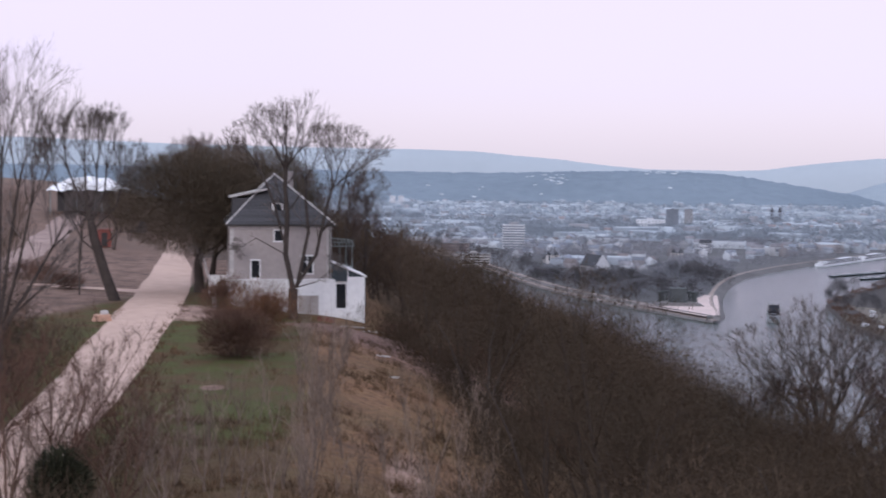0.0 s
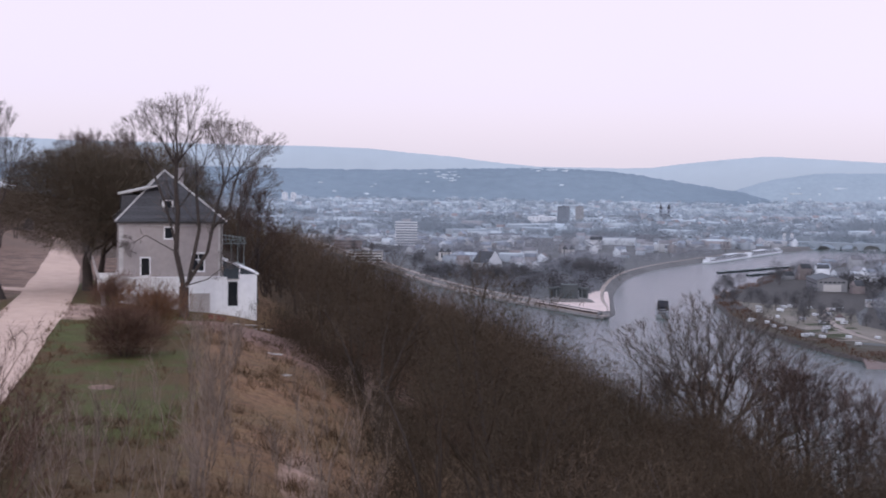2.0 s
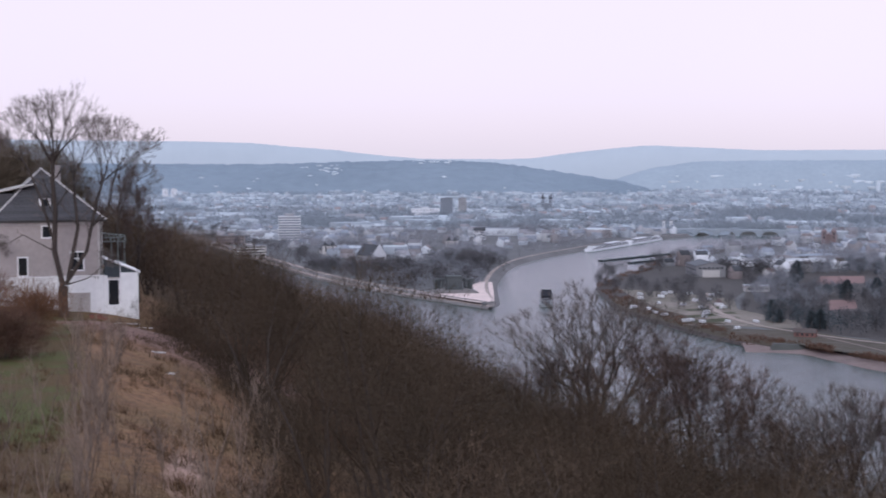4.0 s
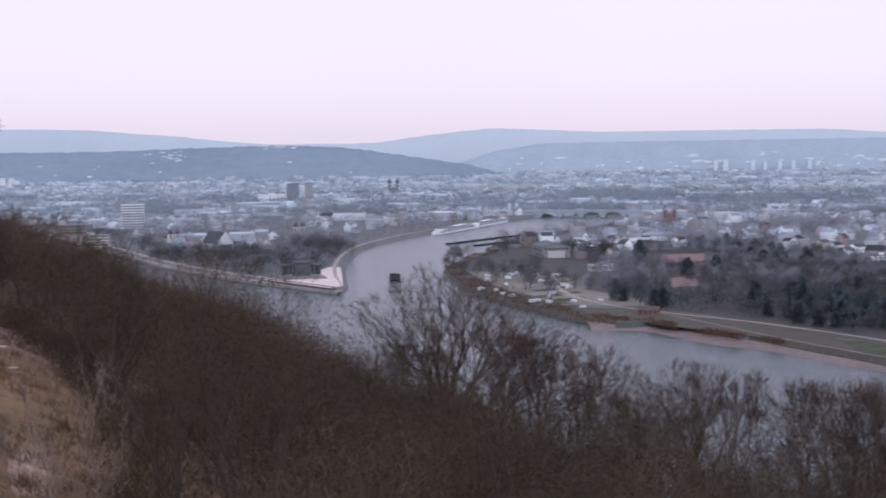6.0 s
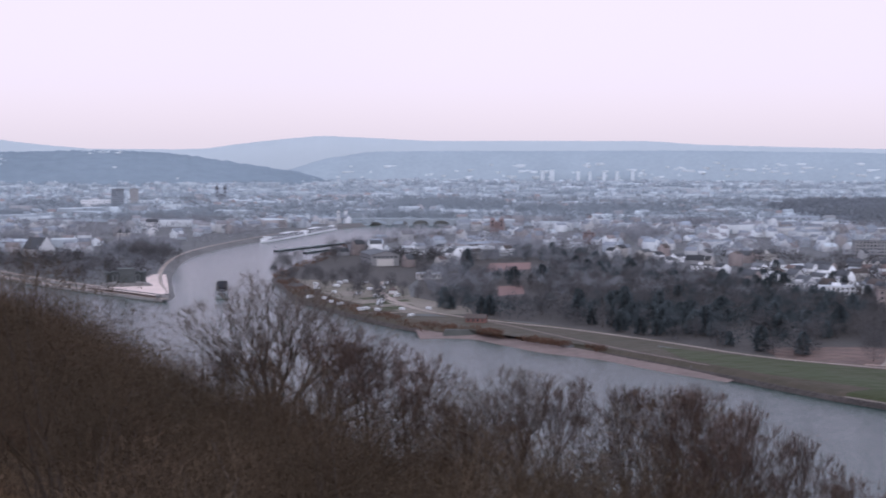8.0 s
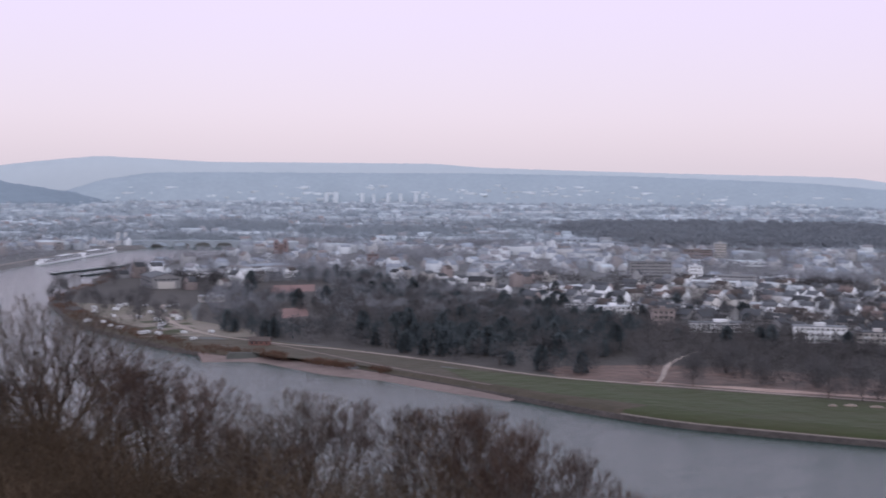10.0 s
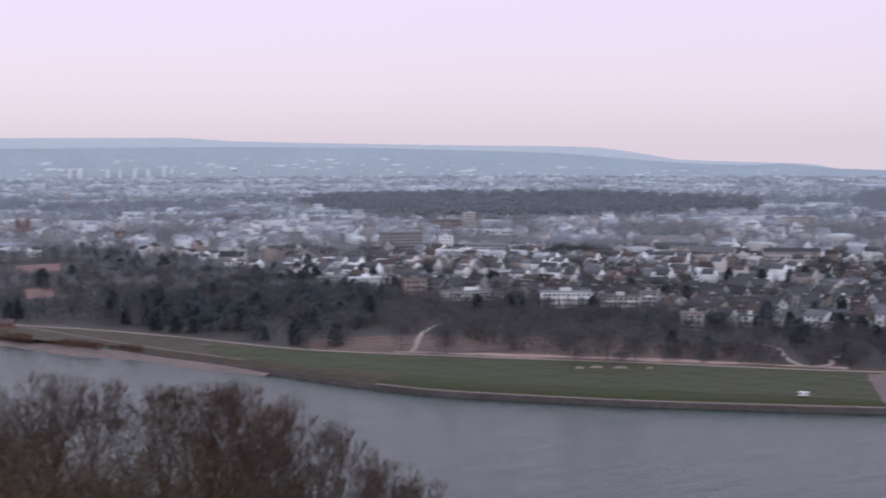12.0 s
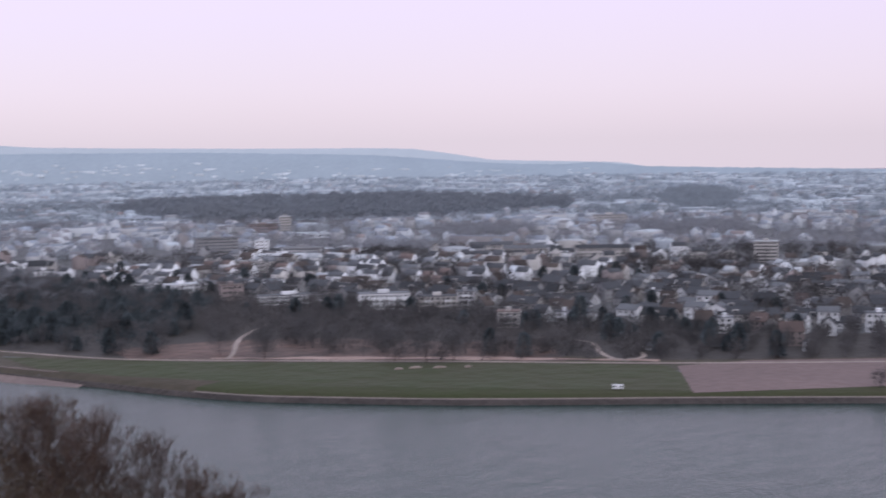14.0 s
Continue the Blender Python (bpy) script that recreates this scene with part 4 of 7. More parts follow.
# ---- trees round the house ----
def dense_tree():
    ob = thing("dense_tree", "dark dense round-crowned tree beside the track", "tree", on_ground(-24.2, 144.5, 0, 1))
    g = Grower(77)
    c = dict(BROAD, levels=2, kids=(6, 5, 4), bare=(0.5, 0.3, 0.2), ratio=0.7, twigs=4)
    g.branch(Vector((0.3, 0, -0.4)), Vector((-0.2, 0, 1)).normalized(), 8.5, 0.62, 0, c)
    g.branch(Vector((0.9, 0.5, -0.4)), Vector((0.25, 0.1, 1)).normalized(), 7.5, 0.42, 0, c)
    a, b = g.meshes(M_BARK, M_OLIVE)
    part("trunk", a, None, ob)
    part("bough", b, None, ob)
    part("crown", crown_mesh("crown", 3, 58000, 14.8, 10.0, 9.3, 0.9, 0.034, M_OLIVE, 0.5, 0.22), None, ob, "dark olive twigs")
    part("crown", crown_mesh("crown", 4, 42000, 12.0, 9.4, 8.6, 0.9, 0.034, M_OLIVE, 0.5, 0.22), None, ob, m=pose(5.8, 3.5, 0.2))


dense_tree()
for k, (x, y, turn, size) in enumerate([(-26, 188, 0, 1.1), (-23, 196, 60, 1.1), (-21, 182, 100, 1.05), (-28, 205, 160, 1.1), (-19, 174, 220, 0.95), (-15.5, 172, 30, 0.8), (-11.5, 166, 80, 0.7), (-18, 160, 200, 0.95), (-13.5, 158, 300, 0.75), (-9.5, 156, 20, 0.62), (-7.5, 164, 120, 0.6), (-10, 178, 240, 0.75), (-15, 188, 10, 0.9), (-50, 226, 50, 0.9), (-56, 262, 90, 0.9), (-64, 290, 20, 1.0), (-44, 196, 50, 0.8), (-46, 215, 150, 0.8)]):
    put_copy(thicket[k % 6], x, y, turn, size, 0.2)
for k, (x, y, turn, size) in enumerate([(-24.5, 80, 10, 0.8), (-27.0, 87, 80, 0.75), (-25.2, 73, 150, 0.7), (-30.5, 95, 200, 0.6), (-31.5, 104, 260, 0.45), (-46, 150, 75, 0.6), (-52, 176, 10, 0.7), (-49, 163, 170, 0.55), (-60, 205, 20, 0.8), (-28.5, 80, 300, 0.8)]):
    put_copy(thicket[(k + 2) % 6], x, y, turn, size, 0.2)
shrub = Grower(91)
scfg = dict(BROAD, levels=2, kids=(9, 5, 3), bare=(0.25, 0.2, 0.2), ratio=0.45, angle=(18, 45), up=(0.0, 0.06, 0.05, 0.03), wander=0.06, twigs=6, twig=0.6, thick=0.017, step=0.6)
for d, ln in (((0.35, 0.2, 1), 6.2), ((-0.1, 0.3, 1), 6.0), ((0.6, 0.1, 0.9), 6.4), ((0.8, 0.4, 0.6), 5.2), ((-0.4, 0.1, 0.9), 5.0)):
    shrub.branch(Vector((0, 0, -0.2)), Vector(d).normalized(), ln, 0.065, 0, scfg)
sh = tree_thing(shrub, "bare spreading shrub beside the track", on_ground(-15.6, 58.5), M_BUSH, M_BUSH, name="bare_shrub", category="shrub", group="shrubs beside the track")
for x, y, turn, size in ((-16.2, 54.0, 70, 0.95), (-13.6, 63.5, 200, 0.8), (-17.6, 66.0, 320, 0.7), (-18.6, 60.0, 140, 0.9), (-20.4, 65.0, 250, 0.85), (-15.0, 68.0, 20, 0.65), (-22.6, 72.0, 190, 0.8), (-25.0, 78.0, 60, 0.8), (-19.8, 63.0, 95, 0.9), (-21.4, 69.0, 330, 0.9), (-12.2, 55.0, 40, 0.8), (-23.6, 75.5, 130, 0.9)):
    put_copy(sh, x, y, turn, size)
# bare trees behind the house and along the track
for i, x, y, top, turn, wide in [(1, -9.2, 142, 117.2, 20, 0.95), (2, -7.6, 144, 115.2, 200, 0.9), (1, -21.0, 150, 121.0, 130, 0.8), (2, -29.5, 176, 121.0, 20, 0.9), (1, -33, 196, 122.0, 90, 1.0), (2, -26, 180, 120.5, 240, 0.9), (0, -44, 178, 116.0, 10, 0.8)]:
    to_top(i, x, y, top, turn, wide)


def bush(name, label, x, y, wide, tall, count, material, seed, length=0.7, width=0.035, up=0.9):
    ob = thing(name, label, "bush", on_ground(x, y))
    part("crown", crown_mesh("crown", seed, count, wide, tall, tall * 0.42, length, width, material, up, 0.8), None, ob)
    rr = random.Random(seed)
    for k in range(5):
        a = k * 1.26
        part("stem", rod(bmesh.new(), (0.2 * math.cos(a), 0.2 * math.sin(a), -0.2), (wide * 0.3 * math.cos(a), wide * 0.3 * math.sin(a), tall * rr.uniform(0.6, 0.85)), 0.05, 0.015, 5), M_BARK, ob)
    return ob


bush("bush", "big brown bare bush on the lawn before the house", -13.7, 97.0, 5.0, 3.6, 9000, M_BUSH, 21, 0.5, 0.03, 0.7)
M_RUSSET = mat("russet_twigs", (0.19, 0.098, 0.055), scale=0.6, second=(0.1, 0.055, 0.034), island=0.3, spec=0.06)
bush("bush", "tall airy russet bush on the lawn below the house", -13.2, 107.5, 5.4, 4.6, 5200, M_RUSSET, 22, 0.7, 0.024, 1.0)
bush("bush", "olive brush on the bank beside the forecourt", -18.9, 126, 4.2, 3.6, 3200, M_BUSH, 23, 0.9, 0.03, 1.1)
bush("bush", "low brown brush before the white basement wall", -15.2, 126, 4.0, 2.2, 2200, M_BUSH, 28, 0.8, 0.03, 1.0)
bush("bush", "low reddish bush below the house wing", -3.6, 128, 4.0, 1.8, 1800, M_BUSH, 24)
bush("bush", "reddish brush on the slope below the house", 0.5, 119, 5.0, 1.8, 2200, M_BUSH, 25)
for x, y, w, h in ((3.5, 124, 4.5, 2.4), (5.0, 113, 5.0, 2.6), (2.8, 131, 4.0, 2.6), (7.4, 104, 4.4, 2.2), (8.6, 96, 4.0, 2.0)):
    bush("bush", "thin reddish shrub at the edge of the wood", x, y, w, h, 1500, M_BUSH, int(x * 10 + y), 0.9, 0.022, 1.1)
for x, y, w, h in ((-41, 151, 4.0, 2.2), (-44.5, 156, 5.0, 2.4), (-37.5, 146, 3.0, 1.6)):
    bush("bush", "reddish bare brush at the edge of the field", x, y, w, h, 1600, M_BUSH, int(-x * 7), 0.7, 0.03, 0.9)
M_BOX = mat("evergreen_leaves", (0.035, 0.036, 0.018), scale=0.8, second=(0.02, 0.022, 0.012), island=0.4)
bush("evergreen_bush", "dark green evergreen bush beside the track", -14.3, 54.5, 2.2, 2.4, 6000, M_BOX, 26, 0.3, 0.05, 0.5)
bush("evergreen_bush", "dark clipped evergreen at the garden gate", -20.6, 141, 2.0, 2.0, 2500, M_BOX, 27, 0.2, 0.06, 0.2)

# saplings and weeds on the near slope
M_SAPLING = mat("sapling_bark", (0.25, 0.19, 0.155), scale=1.0, second=(0.115, 0.088, 0.073), each=0.4, spec=0.06)
sap = []
for k in range(4):
    g = grown(200 + k, 2.8 + 0.5 * k, 0.034, dict(BROAD, levels=1, kids=(10, 4, 2), bare=(0.2, 0.2, 0.2), ratio=0.42, angle=(18, 42), up=(0.03, 0.12, 0.1, 0.05), twigs=4, twig=0.45, thick=0.017, step=0.5), stems=(1, 2, 3, 2)[k], lean=0.1)
    sap.append(tree_thing(g, "thin bare sapling on the near slope", pose(0, 0, -400), M_SAPLING, M_SAPLING, name="sapling", category="sapling", group="saplings"))
rnd = random.Random(8)
k = 0
for x0, y0, w, d, n in [(-9, 58, 4, 7, 16), (-4.5, 62, 2.0, 9, 14), (0, 60, 3, 6, 10), (-6.8, 88, 0.7, 16, 14), (-12.0, 60, 2, 6, 8), (-28, 75, 3, 12, 6), (-10, 74, 4, 6, 10), (0.5, 74, 3.5, 12, 14), (2.0, 88, 3, 10, 10), (-5.4, 64, 0.3, 7, 9), (-6.9, 77, 0.3, 7, 7), (-8.6, 91, 0.3, 7, 5), (-10.2, 105, 0.3, 7, 4), (-17, 58, 3, 6, 10), (-21, 64, 2, 8, 8)]:
    for _ in range(n):
        x, y = x0 + rnd.uniform(-w, w), y0 + rnd.uniform(-d, d)
        if k < 4:
            sap[k].matrix_basis = on_ground(x, y, rnd.uniform(0, 360), 1, 0.1)
        else:
            put_copy(sap[k % 4], x, y, rnd.uniform(0, 360), rnd.uniform(0.6, 1.15), 0.1)
        k += 1


def weeds():
    rng = np.random.default_rng(15)
    n = 80000
    x, y = rng.uniform(-34, 9, n), rng.uniform(44, 140, n)
    e = x - crest(y)
    mask = (rng.random(n) < np.clip(1.3 - (y - 44) / 60, 0.1, 1)) & (distance(TRACK[:9], x, y) > 1.7 + 0.8 * rng.random(n)) & (e < 9)
    mask &= (y < 76) | (e > 0) | (rng.random(n) < 0.3)
    mask &= wave(x, y, 0.35, 2) + rng.normal(size=n) * 0.35 > -0.1
    x, y = x[mask], y[mask]
    k = len(x)
    P = np.column_stack([x, y, ground(x, y) - 0.02])
    W = rng.normal(size=(k, 3)) * np.array([0.35, 0.35, 0.1]) + np.array([0, 0, 1.0])
    tall = np.where(y < 72, 0.5, 0.25) * rng.uniform(0.3, 1.2, k) + (rng.random(k) < 0.04) * (y < 80) * 0.9
    V, F = slivers(P, W, tall, rng.uniform(0.012, 0.03, k), rng)
    # tufts of standing grass
    c = 3600
    cx, cy = rng.uniform(-33, 10, c), 46 + 84 * rng.random(c) ** 1.5
    off = distance(TRACK[:9], cx, cy)
    m = (off > 2.2) & (cx - crest(cy) < 11) & ((cy < 74) | (cx > crest(cy)) | (off < 3.2) | (rng.random(c) < 0.15)) & ((wave(cx, cy, 0.3, 5) > -0.1) | (off < 3.4))
    cx, cy = np.repeat(cx[m], 14), np.repeat(cy[m], 14)
    q = len(cx)
    cx, cy = cx + rng.normal(size=q) * 0.22, cy + rng.normal(size=q) * 0.22
    P = np.column_stack([cx, cy, ground(cx, cy) - 0.02])
    W = rng.normal(size=(q, 3)) * np.array([0.45, 0.45, 0.1]) + np.array([0, 0, 1.0])
    V2, F2 = slivers(P, W, rng.uniform(0.25, 0.8, q), rng.uniform(0.025, 0.05, q), rng)
    V, F = np.vstack([V, V2]), np.vstack([F, F2 + len(V)])
    M_WEED = mat("dry_weeds", (0.165, 0.1, 0.062), scale=0.5, second=(0.055, 0.037, 0.021), island=0.6, spec=0.06)
    tagged(new("weeds", mesh_of("weeds", V, F, M_WEED)), "dry brown weeds and grass on the near slope", "weeds", kind="stuff")


weeds()

# ---- the house ----
M_RENDER = mat("grey_render", (0.40, 0.35, 0.34), scale=1.0, second=(0.31, 0.275, 0.27), bump=0.2)
M_WHITE = mat("white_paint", (0.80, 0.79, 0.80), vary=0.12, scale=0.8, bump=0.05)
M_SLATE = mat("slate_roof", (0.078, 0.076, 0.082), rough=0.8, scale=2.0, second=(0.052, 0.05, 0.054), bump=0.5, island=0.25, spec=0.15)
M_CAP = mat("pale_ridge_cap", (0.50, 0.47, 0.46), scale=2.0)
M_TRIM = mat("dark_eaves", (0.06, 0.055, 0.055), scale=2)
M_PANE = mat("dark_window_glass", (0.02, 0.022, 0.026), rough=0.08, vary=0.2, spec=0.6)
M_GARAGE = mat("garage_door_grey", (0.42, 0.38, 0.36), scale=2.0, vary=0.2)
M_METAL = mat("grey_green_metal", (0.22, 0.25, 0.24), rough=0.5, scale=2)
M_GLASSROOF = mat("glazing", (0.06, 0.07, 0.08), rough=0.1, vary=0.2, spec=0.6)


def window(parent, x0, x1, z0, z1, y=0.0, frame_m=M_WHITE, f=0.12, cross=True, name="window", label="white-framed window"):
    """A window on a wall that faces -y: a surround, glazing bars and a set-back pane."""
    items = [(x0, x1, y - 0.06, y + 0.1, z1 - f, z1), (x0, x1, y - 0.09, y + 0.1, z0, z0 + f), (x0, x0 + f, y - 0.06, y + 0.1, z0 + f, z1 - f), (x1 - f, x1, y - 0.06, y + 0.1, z0 + f, z1 - f)]
    if cross:
        c = (x0 + x1) / 2
        items.append((c - 0.03, c + 0.03, y - 0.04, y + 0.1, z0 + f, z1 - f))
        items.append((x0 + f, c - 0.03, y - 0.035, y + 0.1, z0 + (z1 - z0) * 0.62, z0 + (z1 - z0) * 0.62 + 0.06))
        items.append((c + 0.03, x1 - f, y - 0.035, y + 0.1, z0 + (z1 - z0) * 0.62, z0 + (z1 - z0) * 0.62 + 0.06))
    w = part(name, boxes(*items), frame_m, parent, label)
    part("pane", boxes((x0 + f, x1 - f, y - 0.02, y + 0.02, z0 + f, z1 - f)), M_PANE, w)
    return w


def slate_courses(bm, a, b, c, d, rows, lift=0.014):
    """Overlapping courses between the eaves a-b and the top c-d (c above a)."""
    a, b, c, d = (Vector(q) for q in (a, b, c, d))
    nrm = (b - a).cross(c - a).normalized()
    for k in range(rows):
        t0, t1 = k / rows, (k + 1) / rows
        p0, p1, p2, p3 = a.lerp(c, t0), b.lerp(d, t0), b.lerp(d, t1), a.lerp(c, t1)
        lo0, lo1 = p0 + nrm * lift, p1 + nrm * lift
        vs = [bm.verts.new(q) for q in (lo0, lo1, p2, p3)]
        if (p2 - p3).length < 1e-4:
            bm.faces.new(vs[:3])
        else:
            bm.faces.new(vs)
        us = [bm.verts.new(q) for q in (p0, p1, lo1, lo0)]
        bm.faces.new(us)


def villa():
    ob = thing("house", "old grey-rendered house with slate hip roof and white basement", "house", pose(-14.84, 134.18, 107.0, 0, 0, 10))
    W, Dp, Hh = 4.6, 8.8, 5.05
    wall = part("wall", boxes((-W, W, 0, Dp, 0, Hh)), M_RENDER, ob, "grey rendered upper storeys")
    part("cornice", boxes((-W - 0.08, W + 0.08, -0.08, 0.1, Hh - 0.42, Hh - 0.14), (-W - 0.1, -W + 0.08, 0.1, Dp, Hh - 0.42, Hh - 0.14), bevel=0.02), M_CAP, wall, "pale cornice under the eaves")
    part("corner_strip", boxes((W - 0.35, W + 0.04, -0.04, 0.1, 0, Hh - 0.42)), M_CAP, wall)
    part("corner_strip", boxes((-W - 0.04, -W + 0.35, -0.04, 0.1, 0, Hh - 0.42)), M_CAP, wall)
    base = part("basement", boxes((-W - 0.1, W + 0.1, -0.12, Dp, -5.5, -0.02)), M_WHITE, ob, "white-painted basement storey")
    part("ledge", boxes((-W - 0.14, W + 0.14, -0.2, 0.0, -0.1, 0.03), bevel=0.02), M_WHITE, base)
    # hip roof with raised courses and pale caps on the hips
    o, ap = 0.38, Vector((-0.35, Dp / 2, 9.6))
    c = [Vector(q) for q in ((-W - o, -o, Hh), (W + o, -o, Hh), (W + o, Dp + o, Hh), (-W - o, Dp + o, Hh))]
    bm = bmesh.new()
    for k in range(4):
        slate_courses(bm, c[k], c[(k + 1) % 4], ap, ap, 16)
    roof = part("roof", bm, M_SLATE, ob, "dark slate hip roof")
    for q in ((-W - o, W + o, -o, -o + 0.16, Hh - 0.14, Hh + 0.04), (-W - o, -W - o + 0.16, -o + 0.16, Dp + o, Hh - 0.14, Hh + 0.04), (W + o - 0.16, W + o, -o + 0.16, Dp + o, Hh - 0.14, Hh + 0.04)):
        part("gutter_board", boxes(q), M_TRIM, roof, "dark gutter board")
    for k in range(4):
        part("hip_cap", rod(bmesh.new(), c[k] + Vector((0, 0, 0.05)), ap + Vector((0, 0, 0.06)), 0.09, 0.09, 6), M_CAP, roof, "pale hip tiles")
    # box dormer on the left slope, gabled dormer in front
    dm = part("dormer", boxes((-4.35, -1.6, 2.2, 6.6, Hh + 0.1, Hh + 2.35)), M_SLATE, roof, "slate-hung box dormer")
    bm = bmesh.new()
    prism(bm, [(-4.6, 2.0), (-0.9, 2.0), (-0.9, 6.8), (-4.6, 6.8)], Hh + 2.35, Hh + 2.5)
    for v in bm.verts:
        v.co.z += 0.22 * (v.co.x + 4.6)
    part("dormer_roof", bm, M_CAP, dm, "pale-edged dormer roof")
    fd = part("dormer", boxes((-0.75, 0.25, 0.95, 2.2, Hh + 0.95, Hh + 2.0)), M_WHITE, roof, "small white front dormer")
    bm = bmesh.new()
    v = [bm.verts.new(q) for q in ((-0.95, 0.8, Hh + 1.95), (0.45, 0.8, Hh + 1.95), (-0.25, 0.8, Hh + 2.55), (-0.95, 2.6, Hh + 1.95), (0.45, 2.6, Hh + 1.95), (-0.25, 3.0, Hh + 2.55))]
    for f in ((0, 1, 2), (0, 2, 5, 3), (1, 4, 5, 2), (3, 5, 4), (0, 3, 4, 1)):
        bm.faces.new([v[q] for q in f])
    part("dormer_roof", bm, M_SLATE, fd)
    part("pane", boxes((-0.55, 0.05, 0.92, 0.98, Hh + 1.15, Hh + 1.85)), M_PANE, fd)
    part("chimney", boxes((0.9, 1.5, 5.6, 6.3, Hh + 2.2, Hh + 4.7), (0.8, 1.6, 5.5, 6.4, Hh + 4.7, Hh + 4.85)), M_RENDER, roof)
    window(ob, -2.78, -1.82, 0.05, 1.85, cross=False)
    window(ob, -0.68, 0.22, 3.42, 4.62, cross=False)
    window(ob, 1.85, 3.05, 0.45, 2.25)
    window(ob, -1.75, -0.9, -2.1, -1.55, y=-0.12, f=0.07, cross=False, label="small basement window")
    gd = part("garage_door", boxes((1.68, 3.5, -0.17, -0.1, -3.4, -1.5)), M_GARAGE, ob, "grey panelled garage door")
    for k in range(5):
        part("panel", boxes((1.74, 3.44, -0.195, -0.17, -3.34 + 0.37 * k, -3.03 + 0.37 * k), bevel=0.01), M_GARAGE, gd)
    part("vent", rod(bmesh.new(), (-0.55, -0.2, -1.35), (-0.55, -0.1, -1.35), 0.09), M_TRIM, ob)
    part("drain_pipe", rod(bmesh.new(), (W - 0.1, -0.12, -0.1), (W - 0.1, -0.12, Hh - 0.1), 0.05), M_TRIM, ob)
    part("conduit", rod(bmesh.new(), (-1.0, -0.16, -2.35), (1.4, -0.16, -2.55), 0.03), M_TRIM, ob)
    # white wing with a glazed lean-to roof
    wing = part("wing", boxes((4.72, 5.05, -0.1, 5, -5.5, 0.0), (6.15, 7.8, -0.1, 0.25, -6, 0.22), (5.05, 6.15, -0.1, 0.25, -5.5, -2.8), (7.5, 7.8, 0.25, 5, -6, 0.22), (4.72, 7.5, 4.7, 5, -5.5, 0.2)), M_WHITE, ob, "white-painted wing")
    window(wing, 5.06, 6.14, -2.78, -0.35, y=0.02, f=0.09, cross=False, label="tall dark window")
    part("transom", boxes((5.05, 6.15, -0.08, 0.08, -0.35, -0.2)), M_CAP, wing)
    bm = bmesh.new()
    v = [bm.verts.new(q) for q in ((4.75, -0.05, 1.55), (7.9, -0.05, 0.22), (7.9, 5, 0.22), (4.75, 5, 1.55), (4.75, -0.05, -0.2), (6.15, -0.05, -0.2), (6.15, -0.05, 0.22))]
    bm.faces.new([v[q] for q in (0, 1, 2, 3)])
    bm.faces.new([v[q] for q in (4, 5, 6, 1, 0)])
    part("glass_roof", bm, M_GLASSROOF, wing, "dark glazed lean-to roof")
    for k in range(5):
        yy = -0.08 + 1.27 * k
        part("glazing_bar", rod(bmesh.new(), (4.75, yy, 1.58), (7.95, yy, 0.24), 0.055 if k else 0.09, None, 6), M_WHITE, wing)
    part("glazing_bar", rod(bmesh.new(), (7.92, -0.1, 0.26), (7.92, 5.05, 0.26), 0.07, None, 6), M_WHITE, wing)
    part("glazing_bar", rod(bmesh.new(), (6.2, -0.08, -0.1), (6.2, -0.08, 0.9), 0.04, None, 6), M_WHITE, wing)
    # pergola of grey metal on the terrace behind the wing
    pg = part("pergola", boxes((4.6, 7.3, 5.2, 9.0, 0.6, 0.75)), M_METAL, ob, "grey metal pergola frame")
    for x, y in ((7.2, 5.3), (7.2, 8.9), (4.8, 5.3), (6.0, 5.3), (6.6, 5.3)):
        part("post", rod(bmesh.new(), (x, y, -5), (x, y, 3.1), 0.05, None, 6), M_METAL, pg)
    for k in range(8):
        xx = 4.7 + 0.36 * k
        bm = rod(bmesh.new(), (xx, 5.2, 3.55 - 0.05 * k), (xx, 9.0, 3.55 - 0.05 * k), 0.04, None, 6)
        rod(bm, (xx, 5.2, 3.55 - 0.05 * k), (xx + 0.12, 5.05, 2.75), 0.04, None, 6)
        part("rafter", bm, M_METAL, pg)
    for z in (3.58, 3.15, 2.75):
        part("rail", rod(bmesh.new(), (4.65, 5.12, z), (7.3, 5.12, z - 0.25 * (z > 3.3)), 0.04, None, 6), M_METAL, pg)
    return ob


villa()

# things round the house
def debris(x, y, turn, w, d, h, label, material, name="board"):
    ob = thing(name, label, "building debris", pose(x, y, ground_at(x, y), 0, 0, turn))
    part("plank", boxes((-w / 2, w / 2, -d / 2, d / 2, 0.02, h), bevel=0.01), material, ob)
    part("plank", boxes((-w / 3, w / 2.5, -d / 3, d / 1.5, h, h + 0.05), bevel=0.01), material, ob, m=pose(0.1, 0.1, 0, 0, 4, 17))


for x, y, turn, w, d in [(-7.6, 131.5, 20, 1.5, 0.4), (-6.3, 130.6, -30, 1.2, 0.3), (-5.6, 131.5, 60, 1.6, 0.25), (-8.8, 130.0, 10, 0.9, 0.3), (-15.8, 129.5, 5, 1.6, 0.2), (-4.5, 108, -24, 1.5, 0.07), (-3.2, 97, -24, 0.8, 0.06), (-4.9, 130.2, -20, 1.1, 0.08), (-6.9, 129.6, 35, 0.8, 0.1), (-5.2, 132.4, 80, 1.3, 0.12)]:
    debris(x, y, turn, w, d, 0.08, "pale weathered boards lying on the slope", M_CAP)
M_RUST = mat("rusty_red", (0.25, 0.10, 0.08), scale=3)
